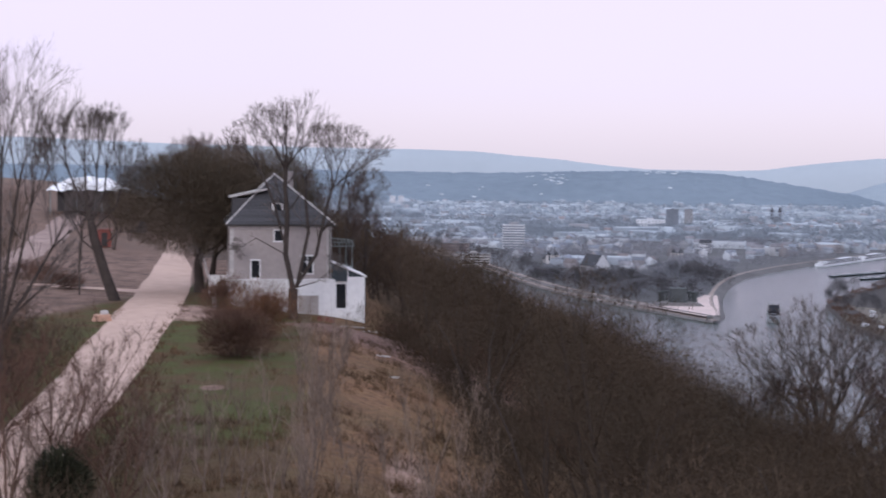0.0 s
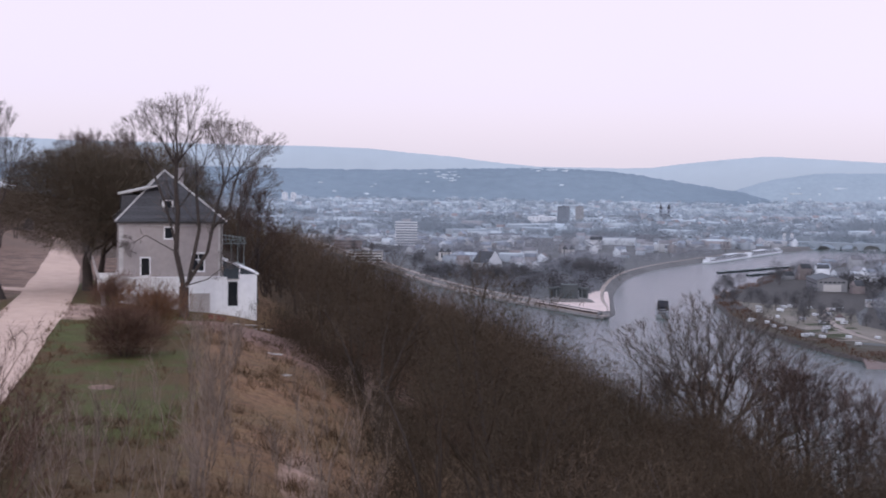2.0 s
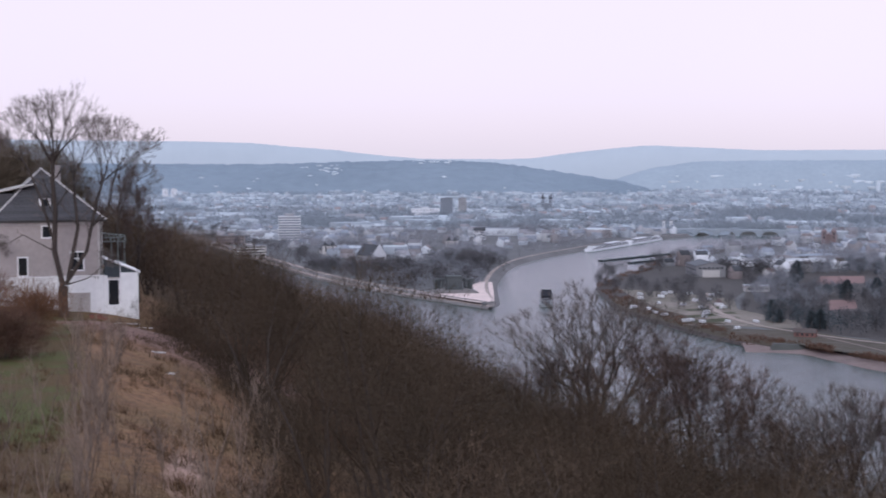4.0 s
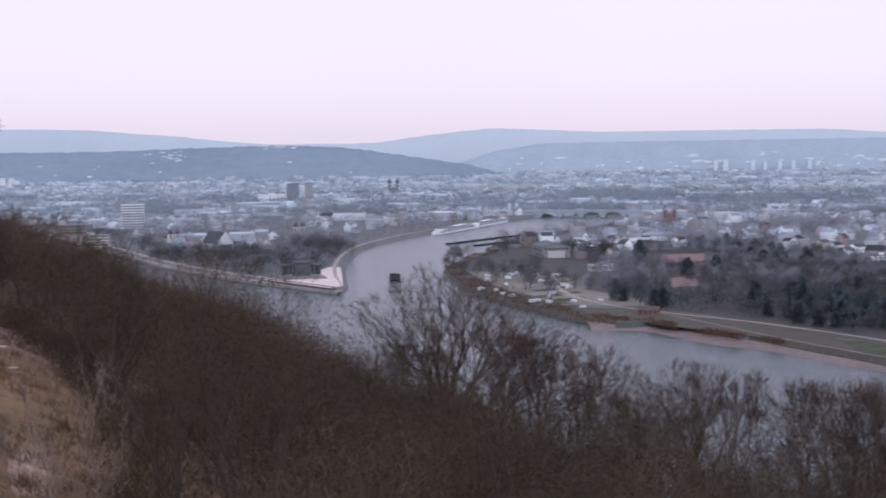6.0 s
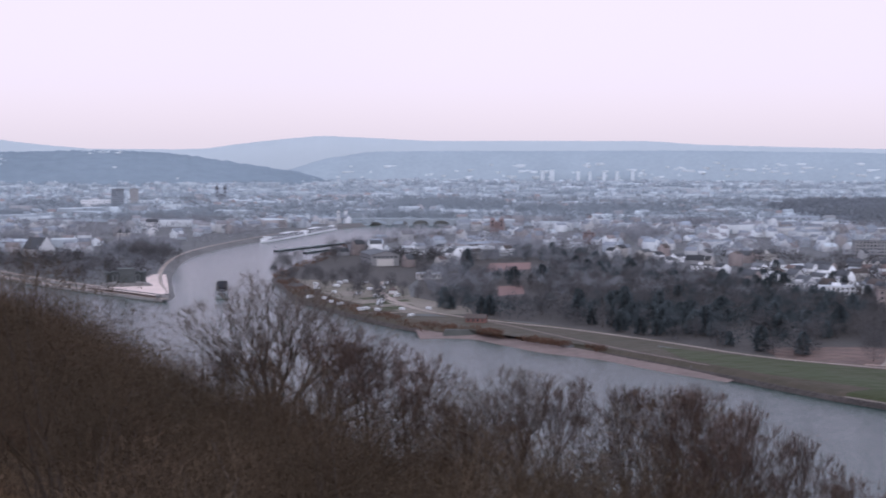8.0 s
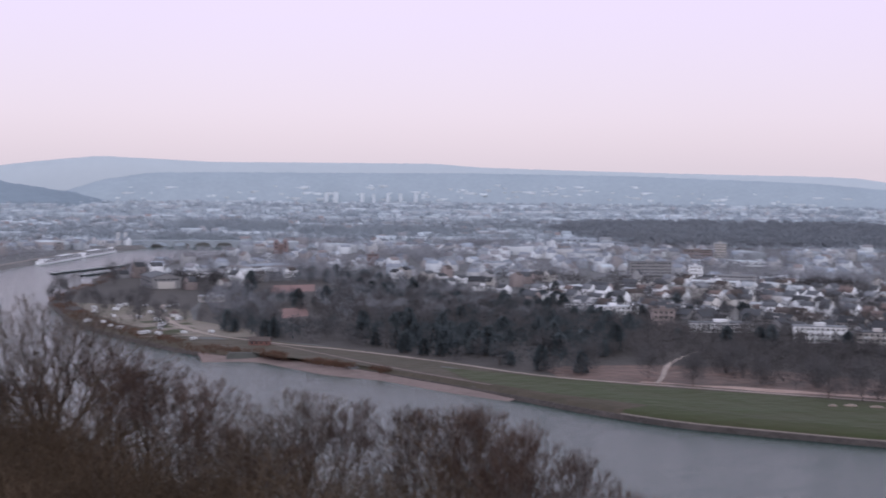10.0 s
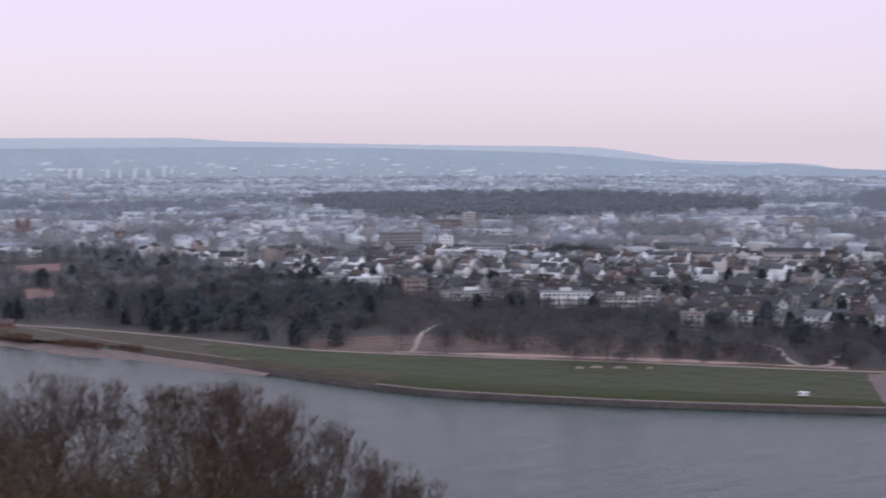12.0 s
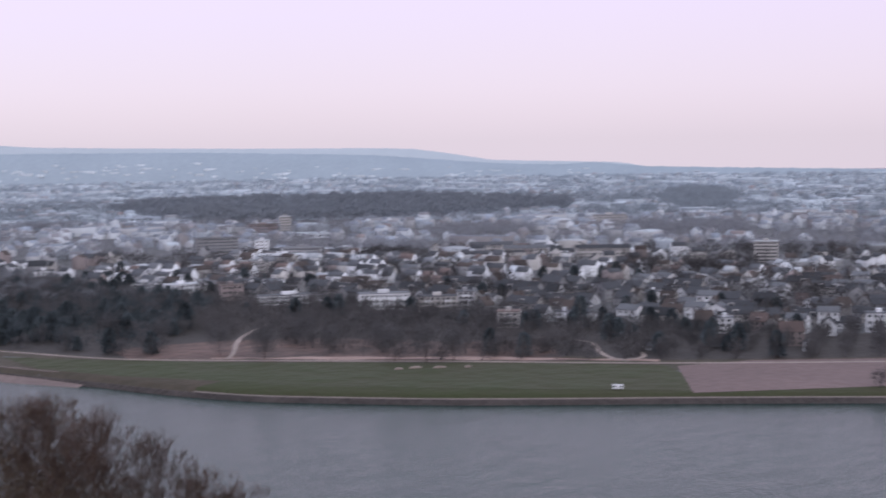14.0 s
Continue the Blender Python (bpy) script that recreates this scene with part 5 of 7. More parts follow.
for x, y in [(-10.4, 132.0), (-11.0, 131.6), (-9.9, 131.7)]:
    pot = thing("bucket", "small dark red bucket at the wall", "bucket", pose(x, y, ground_at(x, y)))
    bm = bmesh.new()
    bmesh.ops.create_cone(bm, cap_ends=True, segments=12, radius1=0.17, radius2=0.24, depth=0.4, matrix=Matrix.Translation((0, 0, 0.2)))
    part("body", bm, M_RUST, pot)
    bm = bmesh.new()
    bmesh.ops.create_cone(bm, cap_ends=False, segments=12, radius1=0.26, radius2=0.26, depth=0.04, matrix=Matrix.Translation((0, 0, 0.4)))
    part("rim", bm, M_TRIM, pot)

# pale stack beside the track
M_PALEWOOD = mat("pale_orange_boards", (0.58, 0.36, 0.27), scale=2, vary=0.25)
st = thing("board_stack", "stack of pale orange boards on the lawn", "board stack", pose(-27.4, 117.6, ground_at(-27.4, 117.6), 0, 0, 25))
for k in range(4):
    part("board", boxes((-0.75 + 0.05 * k, 0.7 - 0.03 * k, -0.4, 0.4, 0.02 + 0.14 * k, 0.15 + 0.14 * k), bevel=0.015), M_PALEWOOD, st, m=pose(0, 0, 0, 0, 0, (0, 3, -4, 6)[k]))
part("block", boxes((-0.1, 0.45, -0.25, 0.25, 0.58, 0.88), bevel=0.03), M_CAP, st, "pale block lying on top")

# leaning pale birch at the gate, and a low white wall
g = Grower(31)
M_BIRCH = mat("birch_bark", (0.55, 0.50, 0.48), scale=4, second=(0.2, 0.17, 0.16))
pts = [Vector(q) for q in ((0, 0, -0.3), (-0.15, 0, 0.8), (-0.35, 0.05, 2.0), (-0.8, 0.1, 3.2), (-1.1, 0.1, 4.4))]
g.tube(pts, [0.24, 0.17, 0.15, 0.12, 0.08], 8, g.wood)
for k in range(5):
    g.branch(pts[4] - Vector((0, 0, 0.3 * k)), Vector((g.r.uniform(-1, 1), g.r.uniform(-1, 1), 1)).normalized(), 1.6, 0.03, 2, dict(BROAD, levels=3, twigs=8, twig=0.5))
tree_thing(g, "leaning pale birch trunk at the garden gate", on_ground(-20.3, 130.9), M_BIRCH, M_TWIG, name="birch")
gw = thing("garden_wall", "low white garden wall beside the house", "garden wall", pose(-21.0, 141.5, ground_at(-21, 141.5), 0, 0, 10))
part("wall", boxes((-1.6, 1.7, -0.15, 0.15, -0.2, 1.9)), M_WHITE, gw)
part("coping", boxes((-1.7, 1.8, -0.22, 0.22, 1.9, 2.02), bevel=0.03), M_WHITE, gw)

# pavilion with a white membrane roof on the plateau, a red booth before it
def pavilion():
    x, y = -58.7, 243
    z = ground_at(x, y)
    ob = thing("pavilion", "open pavilion with a white membrane roof", "pavilion", pose(x, y, z, 0, 0, 14))
    V, F = [], []
    nx, ny = 24, 8
    for i in range(nx + 1):
        for j in range(ny + 1):
            u, v = 2 * i / nx - 1, 2 * j / ny - 1
            V.append((6.9 * u, 4.5 * v, 3.9 + 2.3 * (1 - abs(u) ** 2.4) * (1 - 0.95 * v * v) + 0.14 * math.cos(u * 14)))
    for i in range(nx):
        for j in range(ny):
            a = i * (ny + 1) + j
            F.append((a, a + ny + 1, a + ny + 2, a + 1))
    part("roof", mesh_of("roof", V, F, M_WHITE), None, ob, "white scalloped membrane roof")
    part("back_wall", boxes((-5.2, 4.2, 3.4, 3.7, 0, 4.3)), M_TRIM, ob, "dark back wall")
    # dark panel added across the open front for the shade under the roof
    part("counter", boxes((-5.0, 4.0, -2.9, -2.5, 0.6, 3.9)), M_TRIM, ob, "dark panel standing in for the shaded inside")
    for xx in (-6.2, -2, 2, 6.2):
        part("post", rod(bmesh.new(), (xx, -3.6, 0), (xx, -3.6, 4.4), 0.08), M_METAL, ob)


pavilion()
M_RED = mat("red_paint", (0.27, 0.085, 0.07), scale=1.5, vary=0.25)
rb = thing("booth", "red booth beside the yard", "booth", pose(-46.2, 199.7, ground_at(-46.2, 199.7), 0, 0, 13))
part("body", boxes((-0.9, 0.9, -0.9, 0.9, 0, 2.3), bevel=0.03), M_RED, rb)
part("roof", boxes((-1.0, 1.0, -1.0, 1.0, 2.3, 2.45), bevel=0.04), M_RED, rb)
part("door", boxes((-0.4, 0.4, -0.94, -0.9, 0.1, 2.0)), M_TRIM, rb)
for x, y, h in [(-34.8, 140, 5.0)]:
    po = thing("pole", "thin dark wooden pole on the plateau", "pole", pose(x, y, ground_at(x, y)))
    part("shaft", rod(bmesh.new(), (0, 0, -0.2), (0, 0, h), 0.09, 0.06, 7), M_BARK, po)
    part("cap", rod(bmesh.new(), (0, 0, h), (0, 0, h + 0.08), 0.09, 0.03, 7), M_TRIM, po)

# ---- the town ----
M_WALLS = [mat("town_wall_white", (0.56, 0.57, 0.6), vary=0.15, scale=0.1, each=0.15, island=0.2), mat("town_wall_cream", (0.36, 0.345, 0.34), vary=0.15, scale=0.1, each=0.15, island=0.25), mat("town_wall_grey", (0.235, 0.236, 0.25), vary=0.2, scale=0.1, each=0.2, island=0.3), mat("town_wall_rose", (0.195, 0.165, 0.165), vary=0.2, scale=0.1, each=0.2, island=0.25)]
M_ROOFS = [mat("town_roof_slate", (0.066, 0.069, 0.078), vary=0.2, scale=0.2, each=0.3, island=0.3, spec=0.12), mat("town_roof_brown", (0.078, 0.064, 0.061), vary=0.25, scale=0.2, each=0.3, island=0.3, spec=0.12), mat("town_roof_grey", (0.125, 0.13, 0.144), vary=0.2, scale=0.2, each=0.25, island=0.3, spec=0.12), mat("town_roof_red", (0.12, 0.088, 0.084), vary=0.25, scale=0.2, each=0.25, island=0.25), mat("town_roof_pale", (0.36, 0.38, 0.41), vary=0.15, scale=0.1, each=0.2, island=0.25)]
WHITE, CREAM, GREY, ROSE = M_WALLS
SLATE, BROWN, LEAD, TILE, PALE = M_ROOFS
M_TOWNPANE = mat("town_window_glass", (0.035, 0.04, 0.05), rough=0.15, vary=0.2, spec=0.5)
M_BRICK = mat("red_brick", (0.18, 0.095, 0.085), vary=0.25, scale=0.3)
# brick and cladding of distant buildings, dulled and paled with painted haze
M_HAZEBRICK = mat("hazed_red_brick", (0.2, 0.152, 0.155), vary=0.2, scale=0.3)
M_HAZECON = mat("hazed_dark_cladding", (0.22, 0.245, 0.285), vary=0.2, scale=0.1)

# haze put into the colours: paler, bluer walls and roofs past 1500 m
M_HAZEWALLS = [mat("hazed_town_wall_pale", (0.46, 0.485, 0.525), vary=0.12, scale=0.1, island=0.2), mat("hazed_town_wall_cream", (0.35, 0.355, 0.375), vary=0.12, scale=0.1, island=0.2), mat("hazed_town_wall_grey", (0.2811, 0.308, 0.3461), vary=0.15, scale=0.1, island=0.2), mat("hazed_town_wall_rose", (0.25, 0.235, 0.245), vary=0.15, scale=0.1, island=0.2)]
M_HAZEROOFS = [mat("hazed_town_roof_slate", (0.1944, 0.2108, 0.2481), vary=0.15, scale=0.1, island=0.25, spec=0.12), mat("hazed_town_roof_brown", (0.207, 0.2032, 0.2222), vary=0.15, scale=0.1, island=0.25, spec=0.12), mat("hazed_town_roof_grey", (0.2547, 0.286, 0.3372), vary=0.15, scale=0.1, island=0.25, spec=0.12), mat("hazed_town_roof_red", (0.19, 0.165, 0.168), vary=0.15, scale=0.1, island=0.2, spec=0.12), mat("hazed_town_roof_pale", (0.4, 0.44, 0.48), vary=0.12, scale=0.1, island=0.2, spec=0.12)]

SHARED = {}


def pane_mesh(w, h):
    """One window: a raised dark pane in a pale surround, facing -y."""
    key = (round(w, 2), round(h, 2))
    if key not in SHARED:
        bm = bmesh.new()
        box(bm, -w / 2, w / 2, -0.06, 0.02, -h / 2, h / 2)
        me = bpy.data.meshes.new("window")
        bm.to_mesh(me)
        bm.free()
        me.materials.append(M_TOWNPANE)
        SHARED[key] = me
    return SHARED[key]


def facade_windows(ob, x0, x1, y, z0, storeys, step, storey, size=(1.2, 1.4), turn=0):
    n = max(1, int((x1 - x0) / step))
    for s in range(storeys):
        for k in range(n):
            x = x0 + (x1 - x0) * (k + 0.5) / n
            p = pose(0, 0, 0, 0, 0, turn) @ pose(x, y, z0 + storey * s)
            part("window", pane_mesh(*size), None, ob, m=p)


def gable_roof(w, d, h, rise, over=0.5, along=True):
    """A pitched roof with thickness; its ridge runs along x, or along y."""
    bm = bmesh.new()
    a, b = (w / 2 + over, d / 2 + over)
    if not along:
        a, b = b, a
    t = 0.25
    prof = [(-b, h - 0.1), (0, h + rise), (b, h - 0.1), (b, h - 0.1 - t), (0, h + rise - t), (-b, h - 0.1 - t)]
    ends = []
    for x in (-a, a):
        ends.append([bm.verts.new((x, y, z) if along else (y, x, z)) for y, z in prof])
    for k in range(6):
        bm.faces.new((ends[0][k], ends[0][(k + 1) % 6], ends[1][(k + 1) % 6], ends[1][k]))
    for e in ends:
        bm.faces.new((e[0], e[1], e[4], e[5]))
        bm.faces.new((e[1], e[2], e[3], e[4]))
    bmesh.ops.recalc_face_normals(bm, faces=bm.faces[:])
    return bm


def gable_walls(w, d, h, rise, along=True):
    bm = bmesh.new()
    a, b = (w / 2, d / 2) if along else (d / 2, w / 2)
    prof = [(-b, -1.0), (-b, h), (0, h + rise - 0.3), (b, h), (b, -1.0)]
    ends = [[bm.verts.new((x, y, z) if along else (y, x, z)) for y, z in prof] for x in (-a, a)]
    for k in range(5):
        bm.faces.new((ends[0][k], ends[0][(k + 1) % 5], ends[1][(k + 1) % 5], ends[1][k]))
    for e in ends:
        bm.faces.new(e)
    bmesh.ops.recalc_face_normals(bm, faces=bm.faces[:])
    return bm


def town_house(label, w, d, h, rise, wall, roof, m, along=True, storeys=2, group="", dormer=False):
    ob = thing("house", label, "house", m, group)
    part("wall", gable_walls(w, d, h, rise, along), wall, ob)
    rf = part("roof", gable_roof(w, d, h, rise, 0.45, along), roof, ob)
    part("chimney", boxes((w * 0.2, w * 0.2 + 0.7, 0.3, 1.0, h + rise * 0.4, h + rise + 0.8)), BROWN, rf)
    facade_windows(ob, -w / 2 + 0.5, w / 2 - 0.5, -d / 2, 1.6, storeys, 2.9, h / storeys)
    facade_windows(ob, -d / 2 + 1, d / 2 - 1, -w / 2, 1.6, storeys, 4.2, h / storeys, turn=-90)
    if not along:
        facade_windows(ob, -1.2, 1.2, -d / 2, h + 0.9, 1, 2.4, 2)
    if dormer:
        dm = part("dormer", boxes((-1.6, 1.6, -d / 2 + 0.6, 0, h + 0.3, h + 2.2)), wall, rf)
        part("window", pane_mesh(2.2, 1.2), None, dm, m=pose(0, -d / 2 + 0.6, h + 1.2))
    return ob


def flats(label, x, y, w, d, h, turn, wall, roof, storeys, balcony=False, group="", name="apartment_block", step=3.2, size=(1.7, 1.5), pitched=0.0):
    ob = thing(name, label, "apartment block", pose(x, y, LAND, 0, 0, turn), group)
    body = part("wall", boxes((-w / 2, w / 2, -d / 2, d / 2, -1, h)), wall, ob)
    if pitched:
        part("roof", gable_roof(w, d, h, pitched, 0.5), roof, ob)
    else:
        rf = part("roof", boxes((-w / 2 - 0.3, w / 2 + 0.3, -d / 2 - 0.3, d / 2 + 0.3, h, h + 0.35)), roof, ob)
        part("stair_head", boxes((-w * 0.12, w * 0.1, -2, 2, h + 0.35, h + 2.4)), wall, rf)
    st = h / storeys
    facade_windows(ob, -w / 2 + 0.8, w / 2 - 0.8, -d / 2, st * 0.55, storeys, step, st, size)
    facade_windows(ob, -d / 2 + 1, d / 2 - 1, -w / 2, st * 0.55, storeys, 5.0, st, size, turn=-90)
    facade_windows(ob, -d / 2 + 1, d / 2 - 1, -w / 2, st * 0.55, storeys, 5.0, st, size, turn=90)
    if balcony:
        n = max(1, int(w / 9))
        for k in range(n):
            bx = -w / 2 + w * (k + 0.5) / n
            for s in range(1, storeys):
                part("balcony", boxes((bx - 2.2, bx + 2.2, -d / 2 - 1.5, -d / 2 - 0.05, st * s - 0.2, st * s + 0.0), (bx - 2.2, bx + 2.2, -d / 2 - 1.5, -d / 2 - 1.38, st * s, st * s + 1.0)), WHITE, ob)
    return ob


def facing(x, y, off=0.0):
    """The turn by which a front that faces -y looks towards the height."""
    return -math.degrees(math.atan2(x, y)) + off


# blocks that stand out on the far bank
for label, x, y, w, h, off, wall, roof, n, bal in [
        ("pale low apartment block among trees", 668, 1090, 17, 9, 8, WHITE, SLATE, 3, True), ("white apartment block with balconies", 660, 972, 13, 11, -4, WHITE, LEAD, 4, True),
        ("white apartment block with balconies", 648, 918, 21, 9.6, 10, WHITE, LEAD, 3, True), ("bright white apartment block with balconies", 647, 871, 25, 11.5, 12, WHITE, PALE, 4, True),
        ("brown brick apartment block", 648, 814, 16, 14, 8, ROSE, BROWN, 4, False), ("long low white row of flats", 674, 782, 44, 6.6, 10, WHITE, LEAD, 2, False),
        ("long white apartment block with rows of windows", 691, 704, 34, 11, 4, WHITE, LEAD, 3, False), ("beige apartment block with balconies", 706, 668, 26, 10, 2, CREAM, SLATE, 3, True),
        ("grey apartment block with balconies", 726, 661, 12, 12, 2, GREY, SLATE, 4, True), ("cream apartment house with orange balconies", 668, 573, 13.5, 10, -4, CREAM, TILE, 3, True)]:
    flats(label, x, y, w, 11, h, facing(x, y, off), wall, roof, n, bal)
for label, x, y, w, h, off, wall, roof, n, bal in [
        ("striped white apartment house with balconies", 692, 549, 11, 9, 0, WHITE, SLATE, 3, True), ("slim white apartment house", 806, 564, 8, 10.5, 0, WHITE, SLATE, 3, True),
        ("white apartment house among firs", 723, 456, 8.5, 9, 6, WHITE, LEAD, 3, True), ("wide white apartment house at the field", 778, 388, 15, 11, 0, WHITE, SLATE, 3, False)]:
    flats(label, x, y, w, 10, h, facing(x, y, off), wall, roof, n, bal)
flats("tall grey apartment slab with a pale end wall", 920, 1178, 43, 14, 19, facing(920, 1178, 12), GREY, LEAD, 6, False, step=3.4)
flats("white end block of the slab", 950, 1142, 14, 12, 16, facing(950, 1142), WHITE, PALE, 5, False)
flats("long white stepped office building", 899, 1051, 46, 16, 9, facing(899, 1051, -8), WHITE, PALE, 3, False, name="office_building", size=(2.4, 1.2), step=3)
flats("grey upper block of the stepped office building", 925, 1052, 36, 12, 14, facing(925, 1052, -8), GREY, LEAD, 4, False, name="office_building", size=(2.4, 1.2), step=3)
flats("pale yellow tower block", 1225, 1425, 14.5, 14, 20, facing(1225, 1425), CREAM, PALE, 6, False)
flats("reddish flat-roofed industrial block", 1187, 1424, 36, 20, 12, facing(1187, 1424, 6), ROSE, BROWN, 3, False, name="works_building")
flats("long cream row of flats with pitched roof", 1107, 972, 43, 11, 8, facing(1107, 972, 4), CREAM, LEAD, 2, False, pitched=3)
flats("long cream row of flats with pitched roof", 1092, 910, 50, 11, 8, facing(1092, 910, 4), CREAM, LEAD, 2, False, pitched=3)
flats("long cream row of flats with pitched roof", 1132, 850, 52, 11, 8, facing(1132, 850, 4), CREAM, SLATE, 2, False, pitched=3)
flats("striped pale office building", 1158, 687, 21, 15, 18.5, facing(1158, 687), CREAM, PALE, 6, False, name="office_building", size=(2.6, 1.3), step=2.9)
flats("cream block of flats far off", 1571, 1169, 46, 14, 12, facing(1571, 1169), CREAM, LEAD, 4, False)
flats("long flat white hall", 1020, 1092, 43, 25, 5.5, facing(1020, 1092, 5), WHITE, PALE, 1, False, name="hall")

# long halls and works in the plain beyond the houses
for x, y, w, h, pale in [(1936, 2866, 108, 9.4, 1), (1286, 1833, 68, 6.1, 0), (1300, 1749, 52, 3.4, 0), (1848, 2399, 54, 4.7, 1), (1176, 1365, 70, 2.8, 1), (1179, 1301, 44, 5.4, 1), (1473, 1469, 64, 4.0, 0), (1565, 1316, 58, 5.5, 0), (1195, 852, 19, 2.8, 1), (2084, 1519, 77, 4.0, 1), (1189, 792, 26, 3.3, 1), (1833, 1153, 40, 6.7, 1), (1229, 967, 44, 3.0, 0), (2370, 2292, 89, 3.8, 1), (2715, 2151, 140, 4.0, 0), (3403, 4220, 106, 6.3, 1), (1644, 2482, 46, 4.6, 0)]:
    # halls past 1500 m take the colours with haze in them
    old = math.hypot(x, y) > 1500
    wall, roof = (M_HAZEWALLS[0 if pale else 2], M_HAZEROOFS[4 if pale else 2]) if old else (WHITE if pale else GREY, PALE if pale else LEAD)
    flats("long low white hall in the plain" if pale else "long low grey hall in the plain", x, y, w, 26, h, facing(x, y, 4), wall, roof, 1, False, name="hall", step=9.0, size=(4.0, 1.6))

# the town on the near side of the side river: striped tower, twin towers, churches
def striped_tower():
    x, y = 92, 1887
    ob = thing("office_tower", "tower with white floor bands and dark window rows", "office tower", pose(x, y, LAND, 0, 0, facing(x, y)))
    part("core", boxes((-13.6, 13.6, -9, 9, -1, 33)), M_HAZECON, ob)
    for k in range(10):
        part("floor_band", boxes((-14.3, 14.3, -9.8, 9.8, 2.2 + 3.25 * k, 3.7 + 3.25 * k), bevel=0.3), WHITE, ob)
    part("roof_house", boxes((-6, 6, -5, 5, 33, 36)), GREY, ob)


striped_tower()
flats("dark tower block beside the hall", 406, 2584, 22, 16, 33, facing(406, 2584), M_HAZECON, LEAD, 10, False, name="tower_block", step=3.6)
flats("grey tower block with dark side", 436, 2592, 15, 16, 33, facing(436, 2592), GREY, LEAD, 10, False, name="tower_block", step=3.6)
flats("big white hall with curved front", 366, 2570, 50, 30, 15, facing(366, 2570), WHITE, PALE, 3, False, name="hall", step=6)
flats("reddish flat-roofed school building", 17, 1840, 34, 16, 11, facing(17, 1840), ROSE, LEAD, 3, False, name="school")
flats("low striped office building", 35, 1618, 34, 16, 12, facing(35, 1618, 8), CREAM, LEAD, 4, False, name="office_building", size=(2.5, 1.2), step=2.8)
for x, y in ((-125, 3650), (-104, 3652)):
    flats("white tower block far across the town", x, y, 14, 14, 26, facing(x, y), WHITE, PALE, 8, False, name="tower_block")
flats("long pale hall far across the town", -110, 3630, 52, 20, 6, facing(-110, 3630), WHITE, PALE, 1, False, name="hall")


def church():
    x, y = 157, 1500
    ob = thing("church", "old church with steep slate roof and white gable", "church", pose(x, y, LAND, 0, 0, facing(x, y, -58)))
    part("nave", gable_walls(30, 17, 8, 11.5, True), CREAM, ob)
    part("roof", gable_roof(30, 17, 8, 11.5, 0.4, True), SLATE, ob)
    part("gable", gable_walls(0.8, 17.4, 8.4, 12.2, True), WHITE, ob, "white gable end", m=pose(15.3, 0, 0))
    for k in range(3):
        part("window", pane_mesh(1.2, 3.2), None, ob, m=pose(15.75, -3 + 3 * k, 5, 0, 0, 90))


church()


def twin_church(label, x, y, w, h, spire, wall, roof, off=0.0):
    ob = thing("church", label, "church", pose(x, y, LAND, 0, 0, facing(x, y, off)))
    part("nave", gable_walls(w, 30, h * 0.45, 6, False), wall, ob, m=pose(0, 16, 0))
    part("roof", gable_roof(w, 30, h * 0.45, 6, 0.4, False), roof, ob, m=pose(0, 16, 0))
    for s in (-1, 1):
        t = part("tower", boxes((s * w * 0.36 - 3, s * w * 0.36 + 3, -3, 3, -1, h)), wall, ob)
        bm = bmesh.new()
        bmesh.ops.create_cone(bm, cap_ends=True, segments=8, radius1=3.6, radius2=0.1, depth=spire, matrix=Matrix.Translation((s * w * 0.36, 0, h + spire / 2)))
        part("spire", bm, roof, t)
        for z in (0.55, 0.8):
            part("window", pane_mesh(1.6, 3.0), None, t, m=pose(s * w * 0.36, -3, h * z))


twin_church("dark church with two pointed towers", 615, 2698, 20, 27, 11, M_HAZECON, SLATE)
twin_church("white church with two low towers", 123, 1629, 11, 10, 5, CREAM, SLATE, 10)
twin_church("pale church behind the promenade trees", 268, 1665, 11, 12, 5, CREAM, SLATE, -10)
twin_church("red brick church with two towers", 748, 1713, 16, 17, 3, M_HAZEBRICK, M_HAZEBRICK)
flats("white villa behind the promenade", 340, 1887, 15, 12, 12, facing(340, 1887), WHITE, SLATE, 3, False, pitched=4)
flats("red brick block of flats", 765, 1490, 13, 12, 13, facing(765, 1490), M_HAZEBRICK, LEAD, 4, False)
flats("dark tower on the skyline of houses", 960, 1870, 8, 8, 13, facing(960, 1870), M_HAZECON, LEAD, 4, False, name="tower_block")
for x, y in ((636, 2032), (646, 2029)):
    ob = thing("pylon", "white bridge pylon at the river", "pylon", pose(x, y, LAND, 0, 0, facing(x, y)))
    part("shaft", boxes((-2.2, 2.2, -2.2, 2.2, -2, 16), bevel=0.3), WHITE, ob)
    part("cap", boxes((-2.6, 2.6, -2.6, 2.6, 16, 17)), LEAD, ob)

# white sports hall and the white tent, the red hut on the bank
wh = thing("boat_hall", "pale grey boat hall with a shallow roof", "hall", pose(446, 1296, LAND, 0, 0, facing(446, 1296, 14)))
part("wall", gable_walls(27, 42, 10.5, 3.5, False), GREY, wh)
part("roof", gable_roof(27, 42, 10.5, 3.5, 0.7, False), LEAD, wh)
part("door", boxes((-8, 8, -21.1, -20.95, -0.5, 6.5)), CREAM, wh, "pale sliding doors")
facade_windows(wh, -12, 12, -21, 8.4, 1, 4.0, 3, (2.6, 1.4))
facade_windows(wh, -19, 19, -13.5, 6.5, 1, 6.0, 3, (3.4, 1.6), turn=-90)
flats("low white clubhouse among trees", 520, 1400, 34, 12, 5, facing(520, 1400), WHITE, LEAD, 1, False, name="clubhouse")
